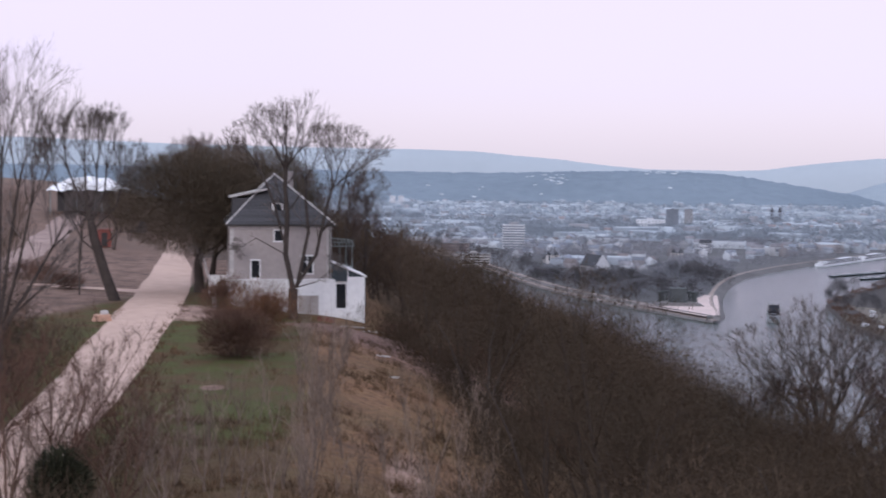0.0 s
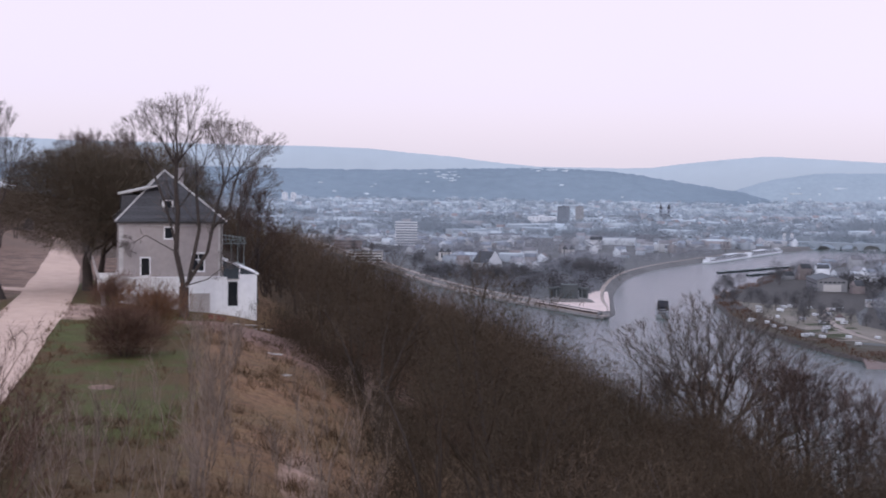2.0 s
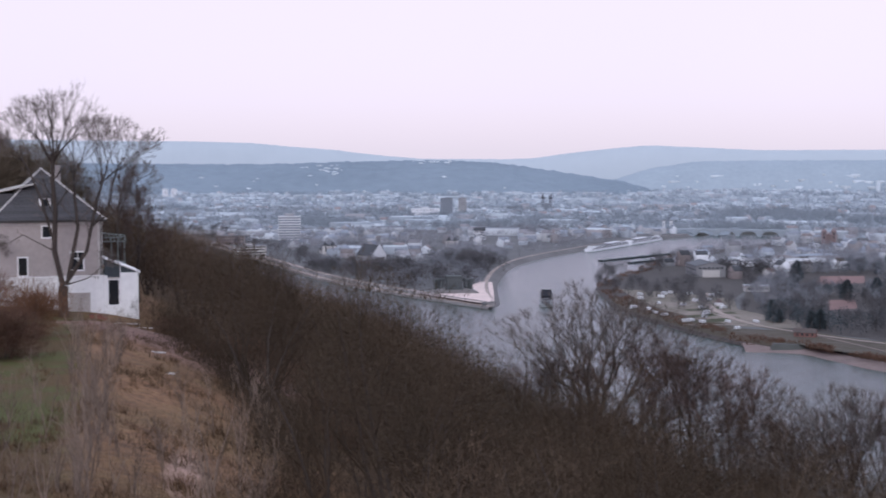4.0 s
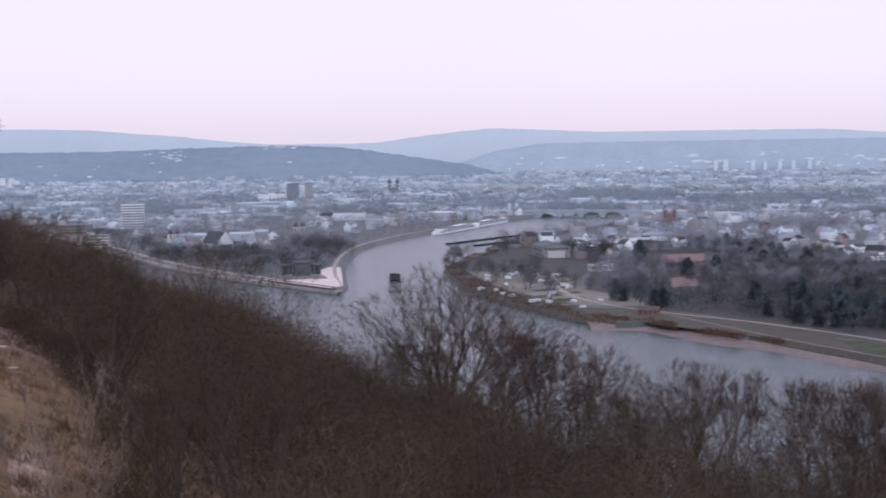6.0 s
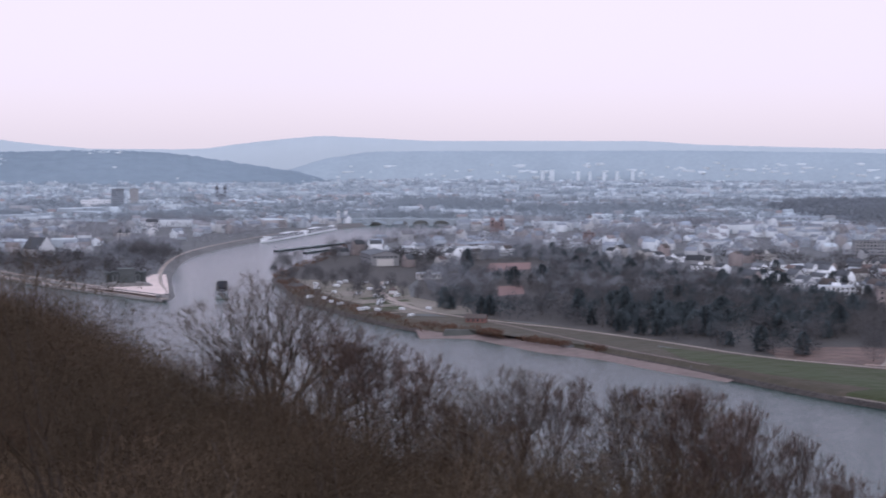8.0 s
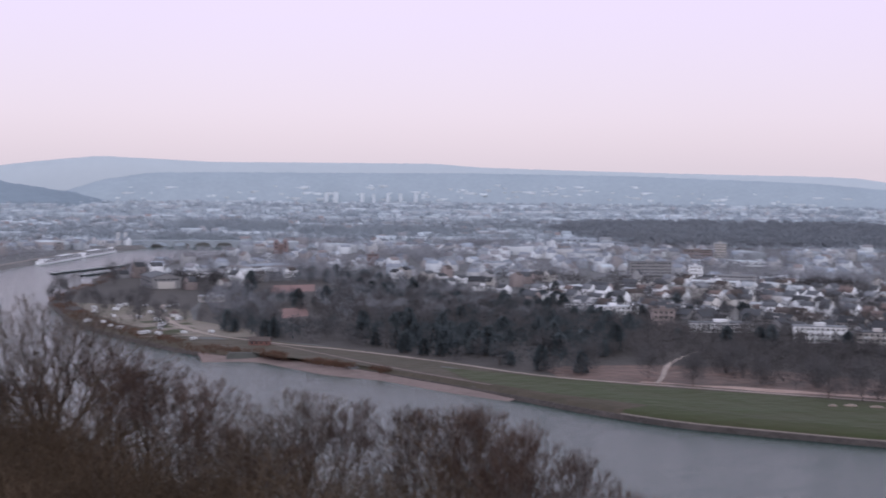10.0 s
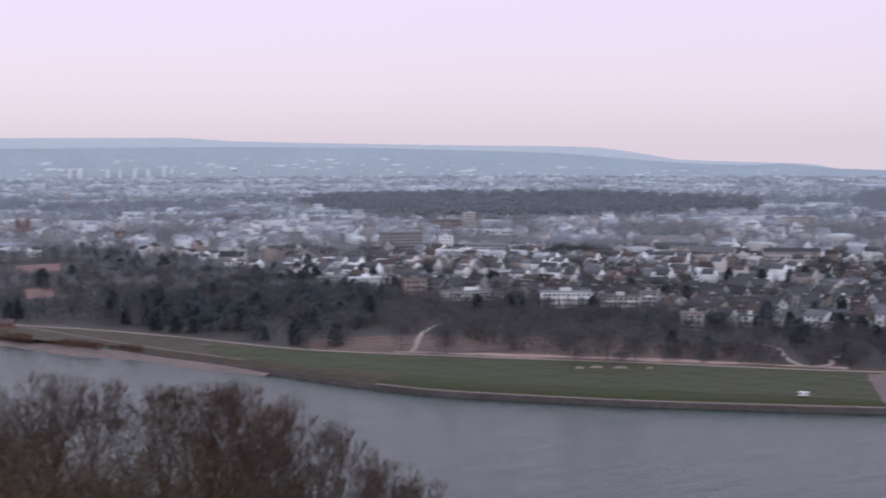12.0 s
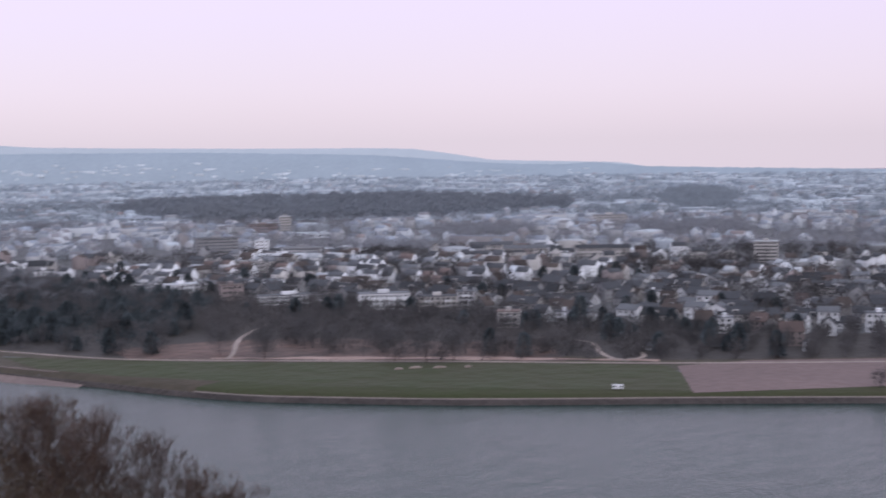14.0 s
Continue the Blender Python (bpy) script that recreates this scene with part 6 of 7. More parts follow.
flats("low cream clubhouse beside the camp", 436, 1140, 20, 10, 5, facing(436, 1140, 12), CREAM, PALE, 1, False, name="clubhouse")
town_house("long reddish timber hut on the bank", 13, 7, 3, 2.2, M_BRICK, BROWN, pose(358, 852, LAND, 0, 0, facing(358, 852, -10)), storeys=1)
tt = thing("tent", "white round tent on the camping ground", "tent", pose(369, 1041, LAND))
bm = bmesh.new()
bmesh.ops.create_cone(bm, cap_ends=True, segments=14, radius1=3.4, radius2=3.2, depth=2.2, matrix=Matrix.Translation((0, 0, 1.1)))
part("wall", bm, WHITE, tt)
bm = bmesh.new()
bmesh.ops.create_cone(bm, cap_ends=True, segments=14, radius1=3.8, radius2=0.15, depth=2.6, matrix=Matrix.Translation((0, 0, 3.5)))
part("roof", bm, TILE, tt, "pinkish tent roof")

# monument on the corner plaza: stepped base, block, and a half ring of dark pillars
mo = thing("monument", "dark stone monument base with a half ring of pillars", "monument", pose(190, 1172, LAND, 0, 0, facing(190, 1172, 8)))
for k in range(3):
    part("step", boxes((-19 + 2 * k, 19 - 2 * k, -12 + 2 * k, 14, 0.8 * k - 0.3, 0.8 * (k + 1))), M_QUAYSTONE, mo)
M_MONUMENT = mat("dark_monument_stone", (0.095, 0.105, 0.11), scale=0.3, second=(0.06, 0.068, 0.072), bump=0.4)
part("block", boxes((-6, 6, -4, 4, 2.4, 13), (-7, 7, -5, 5, 2.4, 4), (-6.6, 6.6, -4.6, 4.6, 12.4, 13.6)), M_MONUMENT, mo)
for k in range(13):
    a = math.pi * k / 12
    part("pillar", boxes((15 * math.cos(a) - 0.9, 15 * math.cos(a) + 0.9, 2 + 11 * math.sin(a) - 0.9, 2 + 11 * math.sin(a) + 0.9, 2.0, 9)), M_MONUMENT, mo)
    if k < 12:
        b = math.pi * (k + 0.5) / 12
        part("lintel", boxes((15 * math.cos(b) - 2.0, 15 * math.cos(b) + 2.0, 2 + 11 * math.sin(b) - 1.1, 2 + 11 * math.sin(b) + 1.1, 9.02, 10.4)), M_MONUMENT, mo)

# houses of the far bank, row behind row
VARIANTS = []
for k, (label, w, d, h, rise, wall, roof, along, st, dorm) in enumerate([
        ("white house with dark slate gable roof", 11, 9, 6, 4.5, WHITE, SLATE, True, 2, False), ("white house with its gable to the river", 9, 11, 6.2, 5, WHITE, SLATE, False, 2, False),
        ("cream house with brown tiled roof", 12, 9, 6, 4.2, CREAM, BROWN, True, 2, True), ("grey town house with slate roof", 14, 10, 8.5, 4, GREY, SLATE, True, 3, False),
        ("white three-storey house with low roof", 12, 10, 9, 2.5, WHITE, LEAD, True, 3, False), ("rose house with red tiled roof", 10, 9, 6, 4.5, ROSE, TILE, True, 2, True),
        ("grey house with steep brown gable", 9, 10, 6, 5.5, GREY, BROWN, False, 2, False), ("long cream row house with slate roof", 22, 9, 6.5, 4, CREAM, SLATE, True, 2, True),
        ("white bungalow with wide dark roof", 14, 10, 3.5, 3.5, WHITE, SLATE, True, 1, False)]):
    VARIANTS.append(town_house(label, w, d, h, rise, wall, roof, pose(0, 0, -400), along, st, "houses on the far bank", dorm))
FRONT = [(640, 1060), (660, 900), (694, 745), (704, 660), (700, 575), (718, 490), (742, 410), (790, 320), (860, 225), (960, 110)]
RESERVED = [o for o in bpy.data.objects if o.parent is None and o.get("category") in ("apartment block", "church", "hall", "office tower")]
taken = [(o.location.x, o.location.y, 0.5 * max([c.dimensions.x for c in o.children] + [8])) for o in RESERVED]


def free(x, y, margin=9):
    return all((x - a) ** 2 + (y - b) ** 2 > (margin + c) ** 2 for a, b, c in taken)


rnd = random.Random(21)
rows_xy = []
line = smooth(FRONT, 14.5)
nrm = sides(line)
if nrm[0, 0] < 0:
    nrm = -nrm
for row in range(12):
    off = 6 + 29 * row
    for k in range(len(line)):
        x = line[k, 0] + nrm[k, 0] * (off + rnd.uniform(-5, 5)) + rnd.uniform(-3, 3)
        y = line[k, 1] + nrm[k, 1] * (off + rnd.uniform(-5, 5)) + rnd.uniform(-3, 3)
        if rnd.random() < 0.14 + 0.2 * (row > 1) + 0.3 * (wave(x, y, 0.03, 8) > 0.35) or not free(x, y) or math.degrees(math.atan2(x, y)) > 66:
            continue
        turn = math.degrees(math.atan2(nrm[k, 1], nrm[k, 0])) + 90 + 180 + rnd.gauss(0, 6) + (90 if rnd.random() < 0.25 else 0)
        rows_xy.append((row, x, y, turn))
rows_xy.sort(key=lambda q: math.hypot(q[1], q[2]))
for k, (row, x, y, turn) in enumerate(rows_xy[:172]):
    i = k if k < 9 else rnd.choices(range(9), (4, 2, 3, 5, 4, 1, 3, 5, 3))[0]
    if k < 9:
        VARIANTS[i].matrix_basis = pose(x, y, LAND, 0, 0, turn)
    else:
        s = rnd.uniform(0.85, 1.12)
        c = copy_thing(VARIANTS[i], pose(x, y, LAND, 0, 0, turn))
        c.scale = (s, s, s * rnd.uniform(0.9, 1.1))
town_house("tall house with red tiled roof and red walls", 12.5, 10, 8, 5, ROSE, TILE, pose(700, 400, LAND, 0, 0, facing(700, 400, 10)), storeys=3)
town_house("small white house beside the red one", 7, 8, 4.5, 3, WHITE, SLATE, pose(688, 382, LAND, 0, 0, facing(688, 382)), along=False)
town_house("small white hut beside the path", 6.5, 6, 2.8, 1.6, WHITE, LEAD, pose(640, 451, LAND, 0, 0, facing(640, 451)), storeys=1)


# outskirts and far tiers: distance haze is painted into every colour
M_OUTHAZEWALLS = [mat("hazed_outskirts_wall_pale", (0.42, 0.465, 0.515), vary=0.12, scale=0.1, island=0.2), mat("hazed_outskirts_wall_cream", (0.315, 0.35, 0.39), vary=0.12, scale=0.1, island=0.2), mat("hazed_outskirts_wall_grey", (0.246, 0.279, 0.317), vary=0.15, scale=0.1, island=0.2), mat("hazed_outskirts_wall_rose", (0.313, 0.311, 0.337), vary=0.15, scale=0.1, island=0.2)]
M_OUTHAZEROOFS = [mat("hazed_outskirts_roof_slate", (0.2095, 0.2378, 0.2731), vary=0.15, scale=0.1, island=0.2), mat("hazed_outskirts_roof_brown", (0.2236, 0.2307, 0.2531), vary=0.15, scale=0.1, island=0.2), mat("hazed_outskirts_roof_grey", (0.2895, 0.3284, 0.3731), vary=0.15, scale=0.1, island=0.25), mat("hazed_outskirts_roof_red", (0.2563, 0.2211, 0.2299), vary=0.15, scale=0.1, island=0.2), mat("hazed_outskirts_roof_pale", (0.4, 0.45, 0.505), vary=0.12, scale=0.1, island=0.2)]
M_OUTHAZETREE = mat("hazed_outskirts_twigs", (0.2531, 0.2848, 0.3225), scale=0.012, second=(0.1942, 0.2177, 0.2472), island=0.15, spec=0.06)
M_FARHAZEWALLS = [mat("hazed_far_wall_pale", (0.42, 0.47, 0.525), vary=0.1, scale=0.1, island=0.15), mat("hazed_far_wall_cream", (0.37, 0.415, 0.46), vary=0.1, scale=0.1, island=0.15), mat("hazed_far_wall_grey", (0.31, 0.353, 0.40), vary=0.1, scale=0.1, island=0.15), mat("hazed_far_wall_rose", (0.36, 0.375, 0.41), vary=0.1, scale=0.1, island=0.15)]
M_FARHAZEROOFS = [mat("hazed_far_roof_slate", (0.265, 0.305, 0.35), vary=0.1, scale=0.1, island=0.15), mat("hazed_far_roof_brown", (0.27, 0.297, 0.335), vary=0.1, scale=0.1, island=0.15), mat("hazed_far_roof_grey", (0.31, 0.353, 0.40), vary=0.1, scale=0.1, island=0.15), mat("hazed_far_roof_red", (0.29, 0.285, 0.31), vary=0.1, scale=0.1, island=0.15), mat("hazed_far_roof_pale", (0.42, 0.472, 0.53), vary=0.1, scale=0.1, island=0.15)]
M_FARHAZETREE = mat("hazed_far_twigs", (0.275, 0.318, 0.365), scale=0.012, second=(0.235, 0.272, 0.312), island=0.12, spec=0.04)


# farther houses and roofs, too small to pick apart, joined by district
def houses_mesh(name, xs, ys, ws, ds, hs, rises, turns, wall_ids, roof_ids, label, materials=None):
    n = len(xs)
    a, b = ws / 2, ds / 2
    zero = np.zeros(n)
    loc = np.stack([np.stack([sx * a, sy * b, z], 1) for sx, sy, z in ((-1, -1, zero - 1), (1, -1, zero - 1), (1, 1, zero - 1), (-1, 1, zero - 1), (-1, -1, hs), (1, -1, hs), (1, 1, hs), (-1, 1, hs))] + [np.stack([-a, zero, hs + rises], 1), np.stack([a, zero, hs + rises], 1)], 1)
    c, s = np.cos(turns), np.sin(turns)
    V = np.empty_like(loc)
    V[..., 0] = xs[:, None] + loc[..., 0] * c[:, None] - loc[..., 1] * s[:, None]
    V[..., 1] = ys[:, None] + loc[..., 0] * s[:, None] + loc[..., 1] * c[:, None]
    V[..., 2] = LAND + loc[..., 2]
    tri = np.array([(0, 1, 5), (0, 5, 4), (1, 2, 6), (1, 6, 5), (2, 3, 7), (2, 7, 6), (3, 0, 4), (3, 4, 7), (4, 8, 7), (5, 6, 9), (4, 5, 9), (4, 9, 8), (6, 7, 8), (6, 8, 9)])
    F = (tri[None] + 10 * np.arange(n)[:, None, None]).reshape(-1, 3)
    idx = np.concatenate([np.repeat(wall_ids[:, None], 10, 1), np.repeat(4 + roof_ids[:, None], 4, 1)], 1).reshape(-1)
    tagged(new(name, mesh_of(name, V.reshape(-1, 3), F, materials or M_WALLS + M_ROOFS, idx)), label, "town", kind="stuff")


FOREST = [(1422, 2127), (1285, 1789), (1330, 1605), (1445, 1492), (1630, 1443), (1823, 1425), (2080, 1630), (2150, 2050), (1900, 2280), (1640, 2320)]
WOOD = [(362, 925), (370, 892), (386, 852), (408, 810), (425, 762), (434, 727), (450, 668), (463, 646), (499, 684), (615, 788), (652, 889), (639, 1010), (677, 1169), (652, 1358), (546, 1315), (436, 1161)]
GREEN = [(300, 930), (330, 1260), (380, 1336), (430, 1400), (470, 1200), (640, 1080), (655, 900), (690, 745), (700, 660), (700, 575), (715, 490), (740, 410), (790, 320), (860, 225), (960, 110), (900, -100), (600, 250), (300, 850)]


# groves and parks between the houses: place, half width across the view, half depth
GROVES = [(1020, 1040, 45, 130), (1040, 690, 58, 105), (2300, 1500, 75, 480), (1271, 726, 85, 50), (950, 2400, 110, 170), (1130, 2158, 150, 120), (1065, 1743, 70, 60), (502, 1330, 36, 60), (636, 1400, 36, 50), (272, 1532, 30, 80), (138, 1385, 60, 70), (268, 1560, 26, 110), (135, 1750, 40, 40), (880, 1560, 60, 70), (1330, 1180, 80, 90), (900, 860, 40, 60), (1500, 1000, 90, 110), (560, 1700, 60, 60), (400, 2100, 90, 110), (150, 2300, 90, 120), (1650, 2000, 120, 160), (1250, 500, 90, 60), (1480, 640, 110, 70), (760, 2050, 80, 80)]


def in_grove(x, y, wobble=0.0):
    x, y = np.asarray(x, float), np.asarray(y, float)
    hit = np.zeros(x.shape, bool)
    for gx, gy, across, deep in GROVES:
        r = math.hypot(gx, gy)
        a = ((x - gx) * gy - (y - gy) * gx) / r / across
        b = ((x - gx) * gx + (y - gy) * gy) / r / deep
        hit |= a * a + b * b < 1 + wobble * wave(x, y, 0.05, 9)
    return hit


def build_city():
    rng = np.random.default_rng(33)
    N = 15500
    r = np.sqrt(rng.uniform(900 ** 2, 4350 ** 2, N))
    az = np.radians(rng.uniform(-9, 67, N))
    x, y = r * np.sin(az), r * np.cos(az)
    g = rng.normal(size=N)
    dens = 0.5 + 0.5 * wave(x, y, 0.006, 2) + 0.25 * g
    ok = ~inside(RIVER, x, y) & (distance(RIVER + RIVER[:1], x, y) > 24) & ~inside(FOREST, x, y) & ~inside(WOOD, x, y) & ~inside(GREEN, x, y) & (hill(x, y) < LAND) & (dens > 0.22) & ~in_grove(x, y, 0.4)
    ok &= ~((np.hypot(x - 187, y - 1170) < 75) | ((y < 1900) & (x < 600) & (distance(TOWN_QUAY + SIDE_QUAY, x, y) < 70)))
    ok &= ~(inside([(640, 1060), (694, 745), (704, 660), (718, 490), (790, 320), (960, 110), (1250, 300), (1080, 560), (1040, 760), (1000, 1100), (800, 1200)], x, y) & (distance(FRONT, x, y) < 215))
    ok &= ~((x > 20) & (x < 330) & (y < 1480) & (x > 0))
    groves = wave(x, y, 0.008, 7) + 0.8 * wave(x, y, 0.021, 3)
    keep = (rng.random(N) < np.clip(1.1 - r / 6500, 0.3, 1)) & (groves < 0.35 + 0.25 * rng.random(N))
    ok &= keep
    x, y, r = x[ok], y[ok], r[ok]
    for cx, cy, cr in taken:
        m = np.hypot(x - cx, y - cy) > cr + 10
        x, y, r = x[m], y[m], r[m]
    n = len(x)
    hall = rng.random(n) < 0.045 + 0.03 * (r > 1300) + 0.06 * (r > 1900) + 0.04 * (r > 2700)
    ws = np.where(hall, rng.uniform(25, 70, n), rng.uniform(9, 17, n))
    ds = np.where(hall, rng.uniform(14, 34, n), rng.uniform(8, 12, n))
    hs = np.where(hall, rng.uniform(5, 11, n), rng.choice([4.0, 5.5, 7.0, 9.0, 11.0], n, p=[0.25, 0.3, 0.22, 0.15, 0.08]))
    rise = np.where(hall, rng.uniform(0.2, 1.2, n), rng.uniform(2.5, 5, n))
    base = 0.9 * np.sin(x * 0.0021) + 0.8 * np.cos(y * 0.0017)
    turn = base + rng.normal(size=n) * 0.12 + (rng.random(n) < 0.4) * np.pi / 2
    turn = np.where(hall & (r > 2000), -np.arctan2(x, y) + rng.normal(size=n) * 0.2, turn)
    wall = rng.choice(4, n, p=[0.34, 0.28, 0.26, 0.12])
    roof = np.where(hall, rng.choice([2, 4, 4, 0, 4], n), rng.choice(5, n, p=[0.50, 0.30, 0.12, 0.06, 0.02]))
    # each farther band takes wall and roof colours with more haze painted in
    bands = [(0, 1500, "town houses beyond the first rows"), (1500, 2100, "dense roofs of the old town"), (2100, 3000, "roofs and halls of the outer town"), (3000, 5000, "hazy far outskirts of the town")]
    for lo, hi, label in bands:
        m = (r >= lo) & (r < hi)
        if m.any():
            houses_mesh("town_houses", x[m], y[m], ws[m], ds[m], hs[m], rise[m], turn[m], wall[m], roof[m], label, M_FARHAZEWALLS + M_FARHAZEROOFS if lo >= 3000 else M_OUTHAZEWALLS + M_OUTHAZEROOFS if lo >= 2100 else M_HAZEWALLS + M_HAZEROOFS if lo >= 1500 else None)
    # the rows past the nearest three hundred
    rest = rows_xy[172:]
    q = np.array([(a, b, math.radians(c)) for _, a, b, c in rest])
    k = len(q)
    houses_mesh("town_houses", q[:, 0], q[:, 1], rng.uniform(9, 18, k), rng.uniform(8, 11, k), rng.choice([5.5, 6.5, 9.0], k), rng.uniform(3, 5, k), q[:, 2], rng.choice(4, k, p=[0.45, 0.25, 0.2, 0.1]), rng.choice(5, k, p=[0.5, 0.2, 0.16, 0.1, 0.04]), "rows of gabled houses behind the bank")
    return n


build_city()


def clumps(name, xs, ys, tall, wide, count, material, label, seed, base=LAND, length=2.2, width=0.3):
    """Bare crowns far off, joined: each a cloud of twigs over a stem."""
    rng = np.random.default_rng(seed)
    n = len(xs)
    v = rng.normal(size=(n, count, 3))
    v /= np.linalg.norm(v, axis=2)[..., None]
    q = v * (rng.random((n, count)) ** 0.4)[..., None]
    t = tall[:, None]
    P = np.stack([xs[:, None] + q[..., 0] * wide[:, None] / 2, ys[:, None] + q[..., 1] * wide[:, None] / 2, base + t * 0.58 + q[..., 2] * t * 0.42], -1).reshape(-1, 3)
    W = (v + np.array([0, 0, 0.6])).reshape(-1, 3) + 0.4 * rng.normal(size=(n * count, 3))
    V, F = slivers(P, W, length * rng.uniform(0.6, 1.3, n * count), width * rng.uniform(0.6, 1.4, n * count), rng)
    stems_p = np.column_stack([xs, ys, np.full(n, base - 0.5)])
    V2, F2 = slivers(stems_p, np.tile([0, 0, 1.0], (n, 1)) + 0.03 * rng.normal(size=(n, 3)), tall * 0.8, np.full(n, 0.6), rng)
    tagged(new(name, mesh_of(name, np.vstack([V, V2]), np.vstack([F, F2 + len(V)]), material)), label, "trees", kind="stuff")


# forest colour raised towards the blue of the haze
M_HAZEFOREST = mat("hazed_forest_twigs", (0.18, 0.198, 0.226), scale=0.01, second=(0.156, 0.171, 0.196), island=0.1, spec=0.06)


def town_trees():
    rng = np.random.default_rng(44)
    N = 36000
    r = np.sqrt(rng.uniform(880 ** 2, 4250 ** 2, N))
    az = np.radians(rng.uniform(-6, 66, N))
    x, y = r * np.sin(az), r * np.cos(az)
    ok = ~inside(RIVER, x, y) & (distance(RIVER + RIVER[:1], x, y) > 16) & ~inside(FOREST, x, y) & ~inside(WOOD, x, y) & ~inside(GREEN, x, y) & (hill(x, y) < LAND)
    ok &= np.hypot(x - 187, y - 1160) > 60
    ok &= wave(x, y, 0.008, 7) + 0.8 * wave(x, y, 0.021, 3) + 0.35 * rng.normal(size=N) > 0.05
    x, y = x[ok], y[ok]
    r = np.hypot(x, y)
    # twig colours by distance, the farther ones with more haze put in
    for lo, hi, most, wide, count, m, label in ((0, 1450, 4200, (9, 14), 56, M_TOWNTREE, "bare brown trees between the houses"), (1450, 2100, 4600, (9, 15), 34, M_HAZETREE, "bare grey-brown trees of the old town"), (2100, 2900, 3000, (14, 24), 26, M_OUTHAZETREE, "bare trees of the outskirts with haze in their colour"), (2900, 4300, 3600, (14, 26), 24, M_FARHAZETREE, "hazy bare trees of the far outskirts")):
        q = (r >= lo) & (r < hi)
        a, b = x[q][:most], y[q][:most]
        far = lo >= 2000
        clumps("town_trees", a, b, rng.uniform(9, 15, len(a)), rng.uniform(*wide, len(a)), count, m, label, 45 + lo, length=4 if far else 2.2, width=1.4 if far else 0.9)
    gx, gy = [], []
    for cx, cy, across, deep in GROVES:
        k = int(across * deep * 4 / 95)
        u, v = rng.uniform(-1.2, 1.2, k), rng.uniform(-1.2, 1.2, k)
        r0 = math.hypot(cx, cy)
        gx.append(cx + (u * across * cy + v * deep * cx) / r0)
        gy.append(cy + (-u * across * cx + v * deep * cy) / r0)
    gx, gy = np.concatenate(gx), np.concatenate(gy)
    m = in_grove(gx, gy, 0.4) & ~inside(RIVER, gx, gy)
    gx, gy = gx[m], gy[m]
    gr = np.hypot(gx, gy)
    # groves past 1450 m get the haze-tinted twig colours too
    for lo, hi, m, label in ((0, 1450, M_TOWNTREE, "dark bare trees of a park between the houses"), (1450, 2100, M_HAZETREE, "bare trees of a park in the old town"), (2100, 5000, M_OUTHAZETREE, "bare grove in the outskirts")):
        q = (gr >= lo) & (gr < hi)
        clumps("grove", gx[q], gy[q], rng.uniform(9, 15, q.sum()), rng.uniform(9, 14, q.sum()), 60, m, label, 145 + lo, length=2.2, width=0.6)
    x = rng.uniform(1300, 2500, 5200)
    y = rng.uniform(1300, 2650, 5200)
    m = inside(FOREST, x, y)
    x, y = x[m], y[m]
    clumps("far_forest", x, y, rng.uniform(12, 16, len(x)), rng.uniform(13, 19, len(x)), 44, M_HAZEFOREST, "dark bare forest beyond the town", 46, length=4, width=1.8)


town_trees()

# conifers and bare trees of the wood on the far bank
def conifer(seed, tall):
    rr = np.random.default_rng(seed)
    ob = thing("fir_tree", "dark green broad fir in the wood on the far bank", "tree", pose(0, 0, -400), "firs")
    part("trunk", rod(bmesh.new(), (0, 0, -0.5), (0, 0, tall * 0.9), 0.28, 0.05, 6), M_BARK, ob)
    n = 900
    t = rr.random(n) ** 0.8
    a = rr.uniform(0, 2 * np.pi, n)
    lump = 1 + 0.28 * np.sin(3 * a + 9 * t + seed)
    reach = np.sqrt(1 - t ** 2.2) * tall * 0.30 * lump * rr.uniform(0.75, 1.1, n) + 0.3
    inner = rr.uniform(0.3, 0.8, n)
    P = np.column_stack([np.cos(a) * reach * inner, np.sin(a) * reach * inner, tall * (0.05 + 0.93 * t)])
    W = np.column_stack([np.cos(a), np.sin(a), rr.uniform(-0.5, 0.35, n)])
    V, F = slivers(P, W, reach * (1 - inner) + 0.5, rr.uniform(0.4, 0.9, n), rr)
    part("crown", mesh_of("crown", V, F, M_FIR), None, ob)
    return ob


firs = [conifer(70 + k, 10 + 1.6 * k) for k in range(4)]


def far_tree(seed, tall, wide, count=560, length=1.8, thick=0.24):
    ob = thing("bank_tree", "bare grey-brown tree on the far bank", "tree", pose(0, 0, -400), "far bank trees")
    part("trunk", rod(bmesh.new(), (0, 0, -0.5), (0, 0, tall * 0.7), 0.3, 0.08, 6), M_BARK, ob)
    part("crown", crown_mesh("crown", seed, count, wide * 1.05, tall * 0.9, tall * 0.55, length, thick, M_SCRUBTREE, 0.7), None, ob)
    return ob


fars = [far_tree(80 + k, 11 + 1.5 * k, 8 + k) for k in range(4)]
tall_bank = [far_tree(90 + k, 18 + 2 * k, 13 + 2 * k, 5200, 1.1, 0.13) for k in range(3)]


def plant(sources, spots_list, rng, lo=0.75, hi=1.15):
    for k, (x, y) in enumerate(spots_list):
        m = pose(x, y, ground_at(x, y), 0, 0, rng.uniform(0, 360))
        s = rng.uniform(lo, hi)
        src = sources[k % len(sources)]
        if src.location.z < -300:
            src.matrix_basis = m
        else:
            c = copy_thing(src, m)
            c.scale = (s, s, s * rng.uniform(0.9, 1.15))


rnd = random.Random(51)
cand = [(rnd.uniform(345, 690), rnd.uniform(640, 1370)) for _ in range(4200)]
